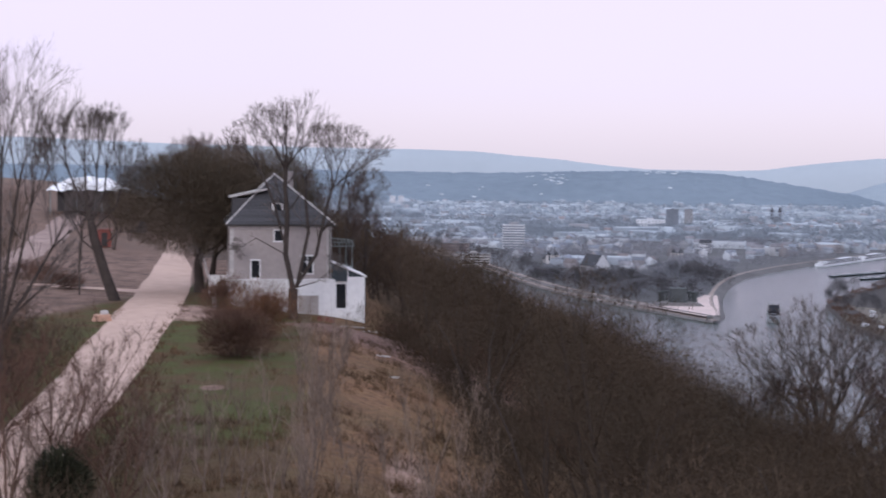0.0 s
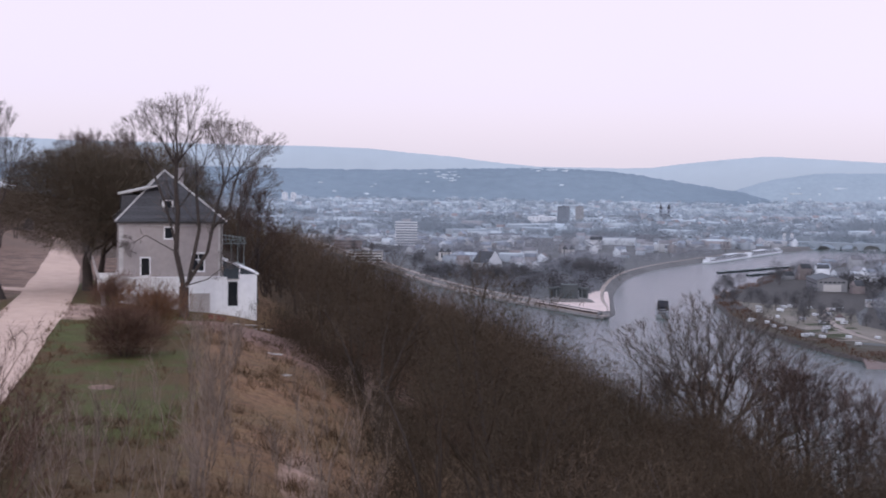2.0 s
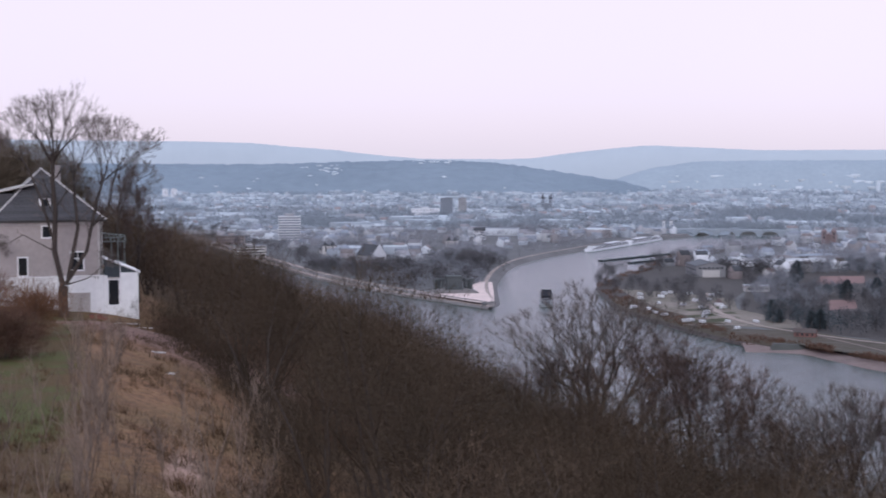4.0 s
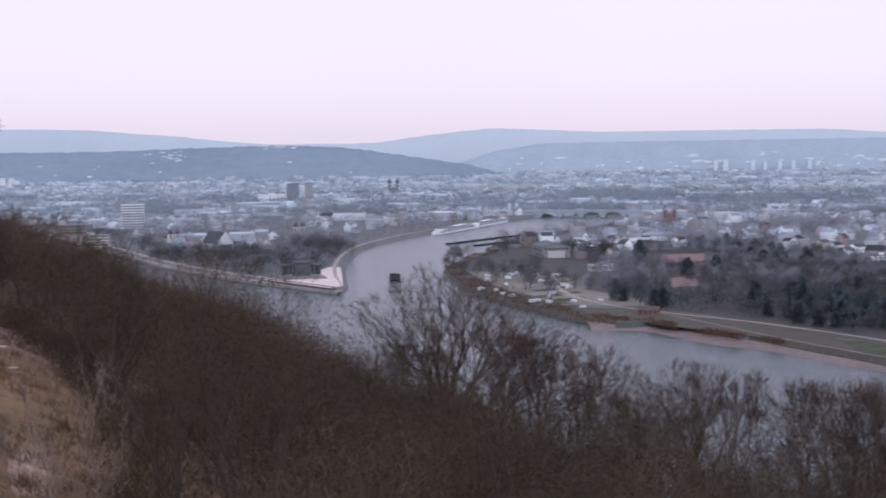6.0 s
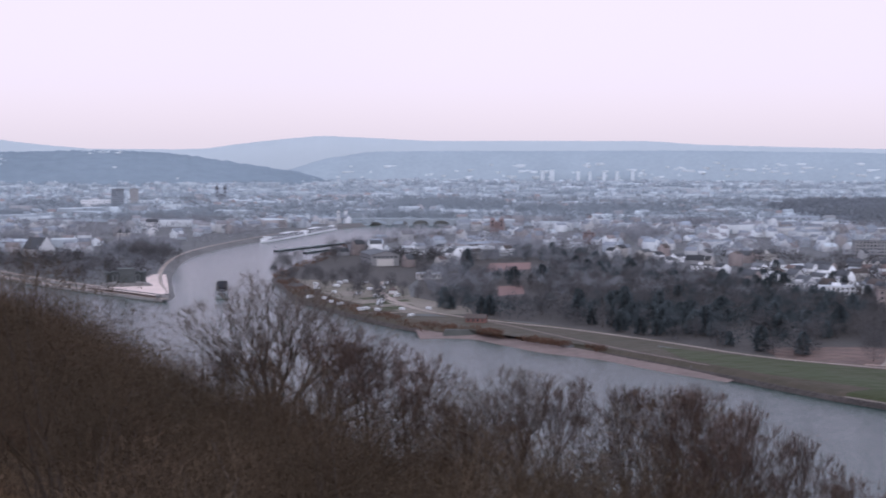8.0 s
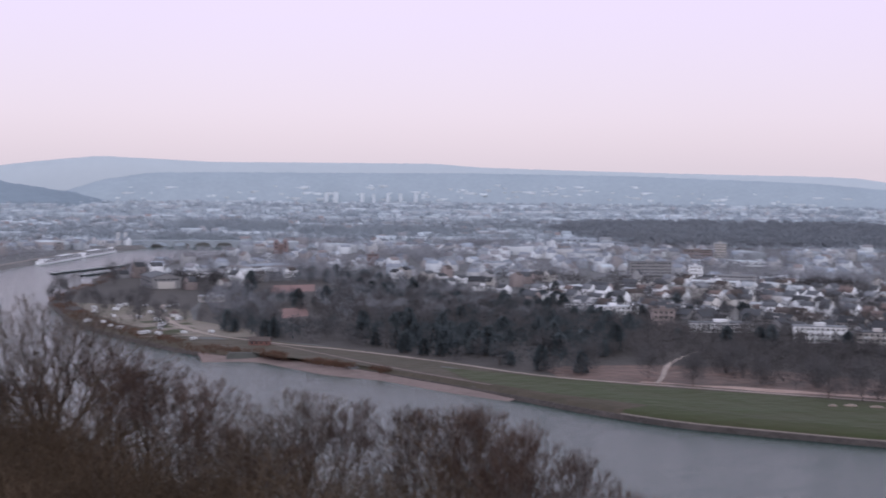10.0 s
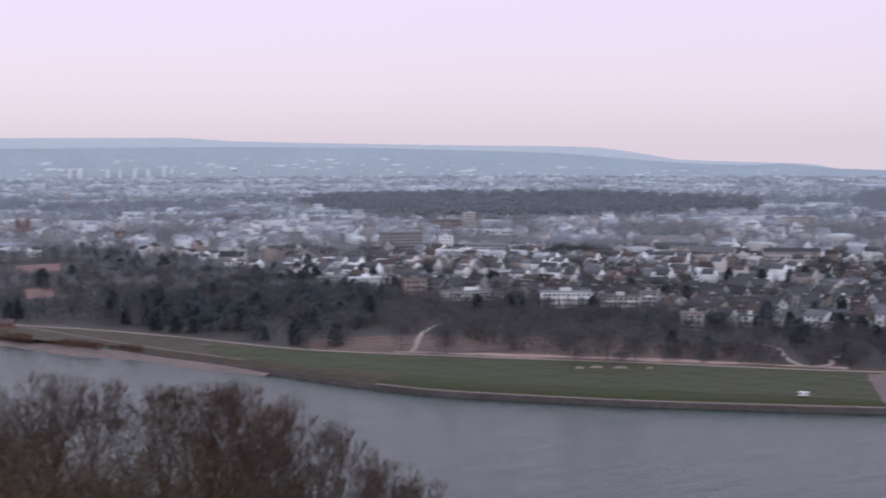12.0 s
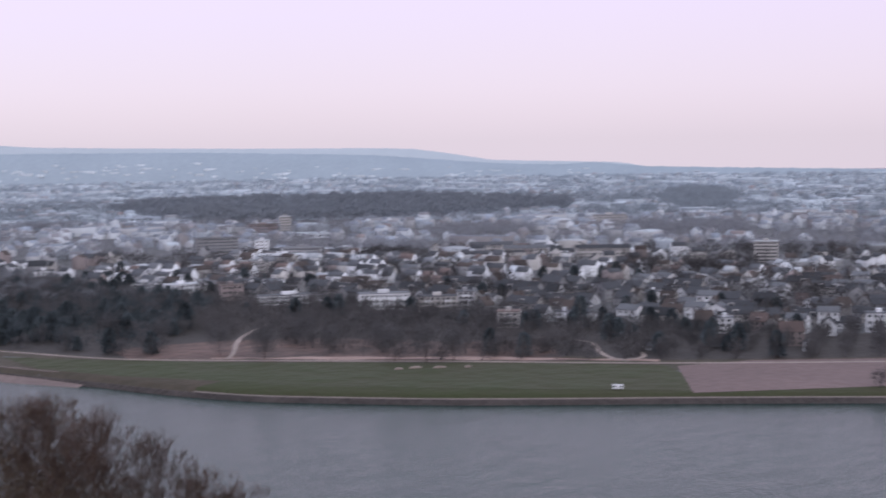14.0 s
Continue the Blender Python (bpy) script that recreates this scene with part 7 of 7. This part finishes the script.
cand = [c for c in cand if inside(WOOD, c[0], c[1]) and not inside([(478, 1110), (530, 1105), (570, 1180), (605, 1280), (540, 1290), (495, 1180)], c[0], c[1]) and not inside([(405, 932), (440, 928), (470, 985), (497, 1070), (462, 1072), (430, 1000)], c[0], c[1])]
dark = [c for c in cand if wave(c[0], c[1], 0.018, 4) + (c[0] - 420) / 500 - 0.7 * min(1, max(0, (math.hypot(*c) - 980) / 200)) + rnd.gauss(0, 0.45) > 0.26]
lite = [c for c in cand if c not in set(dark)]
plant(firs, dark[:150], rnd, 0.7, 1.2)
plant(fars, lite[:130], rnd, 0.7, 1.2)
deep = dark[150:1060]
clumps("wood", np.array([c[0] for c in deep]), np.array([c[1] for c in deep]), np.array([rnd.uniform(8, 15) for _ in deep]), np.array([rnd.uniform(6, 11) for _ in deep]), 130, M_FIR, "dark evergreen crowns of the far bank wood", 50, length=1.3, width=0.5)
more = dark[1060:1400] + lite[130:800]
# beyond 1060 m the twigs switch to a colour with haze in it
for group, twig_m, label in (([c for c in more if math.hypot(*c) < 1060], M_SCRUBTREE, "bare undergrowth and trees of the far bank wood"), ([c for c in more if math.hypot(*c) >= 1060], M_HAZETREE, "bare trees at the back of the far bank wood, greyed with painted haze")):
    clumps("wood", np.array([c[0] for c in group]), np.array([c[1] for c in group]), np.array([rnd.uniform(7, 14) for _ in group]), np.array([rnd.uniform(7, 12) for _ in group]), 130, twig_m, label, 52, length=1.6, width=0.42)
# firs and bare trees between the first houses and along the bank
extra = [(rnd.uniform(0, 1), rnd.uniform(-28, 110)) for _ in range(230)]
pts = []
for u, off in extra:
    k = int(u * (len(line) - 1))
    pts.append((line[k, 0] + nrm[k, 0] * off, line[k, 1] + nrm[k, 1] * off))
plant(firs, [q for q in pts if free(q[0], q[1], 4)][:120], rnd, 0.5, 1.05)
pts = []
for _ in range(120):
    k, off = rnd.randrange(len(line)), rnd.uniform(-70, -4)
    pts.append((line[k, 0] + nrm[k, 0] * off, line[k, 1] + nrm[k, 1] * off))
plant(fars, [q for q in pts if not inside([(398, 660), (474, 598), (579, 457), (650, 380), (830, 160), (760, 80), (400, 600)], *q) and distance([(440, 650), (526, 526), (614, 414), (800, 200)], *q) > 7][:70], rnd, 0.55, 0.95)
plant(tall_bank, [(490, 589), (527, 530), (534, 514), (548, 508), (528, 580), (487, 623), (547, 559), (538, 613)], rnd, 0.75, 1.1)
plant(firs, [(607, 746), (610, 702), (642, 707), (643, 697), (679, 667), (648, 592), (581, 512), (583, 490), (666, 558), (670, 554), (654, 487), (657, 483), (657, 473), (631, 438), (689, 460), (666, 430), (659, 414), (665, 411), (656, 383), (688, 534), (752, 428), (904, 707), (918, 691), (925, 682), (925, 661), (887, 725)], rnd, 0.85, 1.25)
band = []
for _ in range(9000):
    k, off = rnd.randrange(len(line)), rnd.uniform(-175, 12)
    band.append((line[k, 0] + nrm[k, 0] * off, line[k, 1] + nrm[k, 1] * off))
band = [q for q in band if not inside([(398, 660), (474, 598), (579, 457), (650, 380), (830, 160), (760, 80), (400, 600)], *q) and distance([(440, 650), (474, 598), (526, 526), (579, 458), (614, 414), (685, 336), (800, 200)], *q) > 6 and distance([(527, 660), (548, 672), (589, 706)], *q) > 6 and distance([(655, 500), (608, 458)], *q) > 6 and (rnd.random() < 0.75 or not inside([(470, 602), (446, 648), (462, 690), (520, 668), (560, 640), (600, 560), (640, 520), (618, 498), (580, 460)], *q)) and not inside(RIVER, *q) and free(q[0], q[1], 3)][:3600]
clumps("bank_scrub", np.array([q[0] for q in band]), np.array([q[1] for q in band]), np.array([rnd.uniform(4, 13) for _ in band]), np.array([rnd.uniform(6, 11) for _ in band]), 120, M_TOWNTREE, "bare scrub and garden trees before the houses", 54, length=1.2, width=0.32)
# bare trees in the gardens between the rows of houses
gardens = []
for _ in range(1250):
    k, row = rnd.randrange(len(line)), rnd.randrange(12)
    off = 29 * row + 20.5 + rnd.gauss(0, 4)
    q = (line[k, 0] + nrm[k, 0] * off + rnd.uniform(-6, 6), line[k, 1] + nrm[k, 1] * off + rnd.uniform(-6, 6))
    if wave(q[0], q[1], 0.03, 8) > -0.35 and free(q[0], q[1], 2):
        gardens.append(q)
clumps("garden_trees", np.array([q[0] for q in gardens]), np.array([q[1] for q in gardens]), np.array([rnd.uniform(8, 14.5) for _ in gardens]), np.array([rnd.uniform(8, 13) for _ in gardens]), 110, M_TOWNTREE, "bare brown trees in the gardens between the houses", 57, length=1.3, width=0.35)
# promenade trees on the town side, and trees on the river point
pts = []
for ln, lo, hi, n in ((TOWN_QUAY, 18, 60, 70), (SIDE_QUAY, 22, 60, 55)):
    q = smooth(ln, 6.0)
    nn = sides(q)
    for _ in range(n):
        k = rnd.randrange(len(q))
        o = rnd.uniform(lo, hi)
        for sgn in (1, -1):
            px, py = q[k, 0] + sgn * nn[k, 0] * o, q[k, 1] + sgn * nn[k, 1] * o
            if not inside(RIVER, px, py) and math.hypot(px - 195, py - 1140) > 75:
                pts.append((px, py))
plant(fars, pts[:60], rnd, 0.7, 1.1)
clumps("promenade_trees", np.array([q[0] for q in pts[60:]]), np.array([q[1] for q in pts[60:]]), np.array([rnd.uniform(9, 14) for _ in pts[60:]]), np.array([rnd.uniform(8, 12) for _ in pts[60:]]), 70, M_HAZETREE, "bare trees along the promenade", 53, length=1.8, width=0.3)
grove = [(rnd.uniform(50, 275), rnd.uniform(1180, 1500)) for _ in range(700)]
grove = [q for q in grove if not inside(RIVER, *q) and math.hypot(q[0] - 195, q[1] - 1150) > 68 and distance(TOWN_QUAY + SIDE_QUAY, *q) > 17 and not (5.2 < math.degrees(math.atan2(*q)) < 6.8 and q[1] > 1300)][:240]
clumps("quay_trees", np.array([q[0] for q in grove]), np.array([q[1] for q in grove]), np.array([rnd.uniform(8, 13) for _ in grove]), np.array([rnd.uniform(8, 13) for _ in grove]), 90, M_HAZETREE, "bare trees behind the quay in hazed grey", 58, length=1.5, width=0.35)
plant(fars, [(rnd.gauss(246, 13), rnd.gauss(1425, 36)) for _ in range(24)], rnd, 1.0, 1.4)
plant(fars, [(325, 1225), (330, 1240), (338, 1262), (345, 1272), (322, 1190), (328, 1175), (318, 1150), (322, 1120), (345, 1250), (395, 1330), (408, 1352), (416, 1340), (330, 1090), (342, 1140), (372, 1180), (390, 1170), (355, 1200), (470, 1470), (482, 1490)], rnd, 0.6, 1.1)

point = [(352 + rnd.uniform(-26, 22), rnd.uniform(905, 1190)) for _ in range(40)]
point = [q for q in point if distance([(352, 1130), (352, 1060), (357, 998), (340, 930), (366, 880)], *q) > 5 and not inside(RIVER, *q) and distance(SIDE_BANK + FAR_BANK[1:3], *q) > 9][:16]
plant(fars, point + [(352, 1292), (360, 1305), (372, 1318), (424, 1376), (432, 1392)], rnd, 0.8, 1.3)
# camping ground: caravans, and the shore brush
cv = thing("caravan", "white caravan on the camping ground", "caravan", pose(0, 0, -400), "caravans")
bd = part("body", boxes((-3, 3, -1.15, 1.15, 0.5, 2.7), bevel=0.25), WHITE, cv)
part("window", pane_mesh(1.2, 0.7), None, bd, m=pose(-1.2, -1.15, 1.9))
part("window", pane_mesh(1.2, 0.7), None, bd, m=pose(1.2, -1.15, 1.9))
for s in (-1, 1):
    part("wheel", rod(bmesh.new(), (0.2, s * 1.16, 0.35), (0.2, s * 0.95, 0.35), 0.35, None, 12), M_TRIM, cv)
part("drawbar", boxes((3, 4.2, -0.08, 0.08, 0.5, 0.62)), M_METAL, cv)
rnd = random.Random(61)
PLOTS = [(323, 1088), (304, 990), (306, 974), (352, 1121), (360, 1130), (372, 1119), (359, 1066), (371, 1071), (396, 1115), (309, 936), (315, 942), (318, 929), (336, 930), (329, 893), (354, 926), (306, 1012), (298, 1024), (386, 1106), (326, 1052), (331, 1118), (342, 1098), (346, 1012), (338, 980), (330, 960), (362, 1012), (341, 1040)]
for n, (x, y) in enumerate(PLOTS):
    m = pose(x, y, LAND + 0.1, 0, 0, rnd.choice((20, 110)) + rnd.gauss(0, 8))
    c = cv if n == 0 else copy_thing(cv, m)
    c.matrix_basis = m
    c.scale = [rnd.uniform(0.72, 1.0)] * 3
for run in ([(326, 990), (360, 1004)], [(312, 950), (352, 960)], [(303, 924), (346, 915)], [(342, 1026), (368, 1037)]):
    ribbon("camp_path", [run[0], ((run[0][0] + run[1][0]) / 2, (run[0][1] + run[1][1]) / 2), run[1]], 2.4, LAND + 0.24, M_PATH, "pale path between the pitches", category="path", step=3.0)


def shore_brush():
    rng = np.random.default_rng(63)
    P = []
    for ln, n in ((EMBANK[:8], 5200), (EMBANK[7:12], 1500), (SIDE_BANK[3:], 6000)):
        q = smooth(ln, 2.0)
        nn = sides(q)
        k = rng.integers(0, len(q), n)
        o = rng.uniform(3, 20, n) if n > 4000 else rng.uniform(0.5, 5, n)
        for sgn in (1, -1):
            a = q[k, :2] + sgn * nn[k] * o[:, None]
            a = a[~inside(RIVER, a[:, 0], a[:, 1])]
            P.append(a[(wave(a[:, 0], a[:, 1], 0.09, 3) > -0.1)])
    P = np.vstack(P)
    n = len(P)
    V, F = slivers(np.column_stack([P, np.full(n, LAND - 1.2) + rng.uniform(0, 2.4, n)]), rng.normal(size=(n, 3)) * 0.5 + np.array([0, 0, 1]), rng.uniform(0.8, 2.6, n), rng.uniform(0.2, 0.7, n), rng)
    tagged(new("shore_brush", mesh_of("shore_brush", V, F, M_BUSH)), "bare brown brush along the shore", "brush", kind="stuff")


shore_brush()

# ---- on the water ----
M_HULLDARK = mat("dark_hull", (0.018, 0.02, 0.026), rough=0.9, scale=0.3, spec=0.05)
M_DECK = mat("deck_grey", (0.24, 0.26, 0.275), rough=0.7, scale=0.3, spec=0.1)


def hull(bm, length, beam, z0, z1, bow=0.16):
    """A hull along x, pointed at +x."""
    b = beam / 2
    prism(bm, [(-length / 2, -b * 0.85), (-length / 2 + 2, -b), (length / 2 - length * bow, -b), (length / 2 - length * bow * 0.3, -b * 0.55), (length / 2, 0), (length / 2 - length * bow * 0.3, b * 0.55), (length / 2 - length * bow, b), (-length / 2 + 2, b), (-length / 2, b * 0.85)], z0, z1)
    return bm


heading = math.degrees(math.atan2(1184 - 1076, 267 - 242))
bg = thing("barge", "long river barge with a dark covered hold", "cargo barge", pose(258, 1131, WATER, 0, 0, heading))
part("hull", hull(bmesh.new(), 104, 9.6, -1, 2.2), M_DECK, bg)
part("hold", boxes((-14, 44, -4.0, 4.0, 2.2, 4.4)), M_HULLDARK, bg, "dark hatch covers over the hold")
for k in range(7):
    part("hatch", boxes((-13.5 + 8 * k, -6.2 + 8 * k, -4.2, 4.2, 4.4, 4.9), bevel=0.15), M_HULLDARK, bg)
wh2 = part("wheelhouse", boxes((-40, -36, -2.6, 2.6, 2.2, 5.6)), LEAD, bg, "grey wheelhouse")
part("window", boxes((-36, -35.9, -2.3, 2.3, 3.9, 5.2), (-40.1, -40, -2.3, 2.3, 4.7, 5.3)), M_TOWNPANE, wh2)
part("deckhouse", boxes((-47, -40, -3.0, 3.0, 2.2, 4.0)), LEAD, bg)
part("gunwale", boxes((-50, 40, -4.8, -4.5, 2.2, 2.9), (-50, 40, 4.5, 4.8, 2.2, 2.9)), LEAD, bg)


def cruise_ship(x, y, turn, length):
    ob = thing("river_ship", "long white river passenger ship at the quay", "passenger ship", pose(x, y, WATER, 0, 0, turn), "moored ships")
    part("hull", hull(bmesh.new(), length, 11, -1, 2.0, 0.1), WHITE, ob)
    for k, (a, b, h0, h1) in enumerate(((-0.48, 0.43, 2.0, 3.7), (-0.46, 0.36, 3.7, 5.3))):
        d = part("deck", boxes((a * length, b * length, -5, 5, h0, h1)), WHITE, ob)
        part("window_band", boxes((a * length + 2, b * length - 2, -5.06, -5.0, h0 + 0.5, h1 - 0.4), (a * length + 2, b * length - 2, 5.0, 5.06, h0 + 0.5, h1 - 0.4)), M_TOWNPANE, d)
    part("sun_deck", boxes((-0.4 * length, 0.28 * length, -4.8, 4.8, 5.3, 5.5)), LEAD, ob, "grey sun deck")
    part("wheelhouse", boxes((0.37 * length, 0.4 * length, -3, 3, 3.7, 6.2)), WHITE, ob)
    part("awning", boxes((-0.3 * length, 0.0, -4, 4, 6.6, 6.8)), WHITE, ob)


ta = math.degrees(math.atan2(1925 - 1696, 593 - 431))
cruise_ship(472, 1740, ta + 180, 142)
cruise_ship(556, 1859, ta, 136)


def pontoon(x0, y0, x1, y1, wide, label):
    c = ((x0 + x1) / 2, (y0 + y1) / 2)
    ln = math.hypot(x1 - x0, y1 - y0)
    ob = thing("pontoon", label, "jetty", pose(c[0], c[1], WATER, 0, 0, math.degrees(math.atan2(y1 - y0, x1 - x0))))
    part("float", boxes((-ln / 2, ln / 2, -wide / 2, wide / 2, -0.8, 1.4), bevel=0.2), M_HULLDARK, ob)
    part("deck", boxes((-ln / 2, ln / 2, -wide / 2 + 0.4, wide / 2 - 0.4, 1.4, 1.6)), M_DECK, ob)
    for k in range(4):
        part("cabin", boxes((-ln * 0.4 + ln * 0.22 * k, -ln * 0.4 + ln * 0.22 * k + 6, -wide / 2 + 0.6, wide / 2 - 0.6, 1.6, 2.3)), M_DECK, ob)


pontoon(410, 1535, 520, 1632, 7, "long dark landing stage in the side river")
pontoon(432, 1500, 520, 1575, 6, "dark landing stage with moored boats")
# the bridge stone borrows the outskirts wall grey, which has haze in it
br = thing("bridge", "stone arch bridge over the side river", "bridge", pose(724, 1968, 0, 0, 0, math.degrees(math.atan2(1930 - 2006, 800 - 650))))
part("deck", boxes((-95, 95, -5, 5, 9.5, 11)), M_OUTHAZEWALLS[2], br)
for k in range(7):
    x0 = -90 + 30 * k
    part("pier", boxes((x0 - 3, x0 + 3, -5.5, 5.5, -3, 9.5)), M_OUTHAZEWALLS[2], br)
    if k == 6:
        break
    prof = [(x0 + 3, 9.5)] + [(x0 + 15 - 12 * math.cos(math.pi * j / 10), 2.0 + 6.6 * math.sin(math.pi * j / 10)) for j in range(11)] + [(x0 + 27, 9.5)]
    bm = bmesh.new()
    ends = [[bm.verts.new((x, y, z)) for x, z in prof] for y in (-4.9, 4.9)]
    for e in ends:
        bm.faces.new(e)
    for j in range(len(prof)):
        q = (j + 1) % len(prof)
        bm.faces.new((ends[0][j], ends[0][q], ends[1][q], ends[1][j]))
    bmesh.ops.recalc_face_normals(bm, faces=bm.faces[:])
    part("spandrel", bm, M_OUTHAZEWALLS[2], br)

# pale walls about 4 km off, the blue of the haze mixed into them
M_HILLWALL = mat("hazed_hill_wall", (0.47, 0.515, 0.56), vary=0.1, scale=0.1, island=0.2)


def hill_houses():
    rng = np.random.default_rng(71)
    spots_h = [("wooded_hill", rng.normal(4.3, 0.7, 20), rng.uniform(0.35, 0.72, 20)), ("wooded_hill", rng.normal(8.6, 0.5, 14), rng.uniform(0.74, 0.86, 14)), ("wooded_hill", rng.uniform(-3, 12, 16), rng.uniform(0.05, 0.4, 16)),
               ("low_ridge", rng.uniform(17, 62, 220), 0.42 * rng.random(220) ** 2.2), ("low_ridge", rng.normal(27.5, 2.0, 12), rng.uniform(0.1, 0.3, 12)), ("low_ridge", rng.normal(36, 3.0, 14), rng.uniform(0.1, 0.35, 14))]
    V, F = [], []
    for name, az, u in spots_h:
        r0, r1, _ = RIDGES[name]
        r, z, a = r0 + (r1 - r0) * u, ridge_z(name, az, u), np.radians(az)
        for k in range(len(az)):
            w, d, h = rng.uniform(5, 12) * rng.choice([1, 1, 1, 2.5, 4]) ** (name == "low_ridge"), 8.0, rng.uniform(1.0, 2.8)
            c = np.array([r[k] * np.sin(a[k]), r[k] * np.cos(a[k]), z[k] - 6])
            t = -a[k] + rng.normal() * 0.3
            q = np.array([(sx * w / 2 * np.cos(t) - sy * d / 2 * np.sin(t), sx * w / 2 * np.sin(t) + sy * d / 2 * np.cos(t), zz) for zz in (0, h + 6) for sx, sy in ((-1, -1), (1, -1), (1, 1), (-1, 1))])
            base = len(V) * 8
            V.append(q + c)
            F += [(base + i, base + (i + 1) % 4, base + 4 + (i + 1) % 4, base + 4 + i) for i in range(4)] + [(base + 4, base + 5, base + 6, base + 7)]
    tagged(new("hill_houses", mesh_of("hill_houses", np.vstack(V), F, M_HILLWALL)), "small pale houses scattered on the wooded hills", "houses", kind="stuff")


hill_houses()

# pale stones and a van on the meadow, far white towers on the low ridge
for x, y, w in [(518, 506, 6), (526, 497, 6.5), (510, 510, 4), (536, 487, 3)]:
    ob = thing("stone_platform", "low pale stone platform on the meadow", "stone platform", pose(x, y, LAND + 0.15, 0, 0, facing(x, y)))
    part("slab", boxes((-w / 2, w / 2, -1.4, 1.4, 0, 0.5), bevel=0.06), M_PATH, ob)
    part("slab", boxes((-w / 4, w / 3, -0.8, 0.8, 0.5, 0.9), bevel=0.06), M_PATH, ob)
vn = thing("van", "white van parked on the bank path", "van", pose(528, 389, LAND + 0.15, 0, 0, facing(528, 389)))
part("body", boxes((-2.4, 2.4, -1, 1, 0.4, 2.3), bevel=0.15), WHITE, vn)
part("window", boxes((-2.2, -0.9, -1.03, -0.98, 1.4, 2.0), (1.0, 2.2, -1.03, -0.98, 1.4, 2.0)), M_TOWNPANE, vn)
for a in (-1.5, 1.5):
    for s in (-1, 1):
        part("wheel", rod(bmesh.new(), (a, s * 1.02, 0.36), (a, s * 0.82, 0.36), 0.36, None, 12), M_TRIM, vn)
for az_t, el_t, w, h in [(25.35, -1.25, 11, 17), (25.72, -1.25, 14, 19), (26.75, -1.22, 11, 13), (27.2, -1.22, 9, 11), (27.75, -1.22, 10, 13), (28.25, -1.22, 10, 13), (28.85, -1.22, 11, 13)]:
    x, y = 4424 * math.sin(radians(az_t)), 4424 * math.cos(radians(az_t))
    z = EYE + 4424 * math.tan(radians(el_t))
    ob = thing("tower_block", "white tower block far off on the ridge", "tower block", pose(x, y, z - 6, 0, 0, facing(x, y)), "far towers")
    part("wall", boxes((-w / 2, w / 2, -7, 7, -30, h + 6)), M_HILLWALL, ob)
    part("roof", boxes((-w / 2 - 0.3, w / 2 + 0.3, -7.3, 7.3, h + 6, h + 7)), M_OUTHAZEROOFS[2], ob)
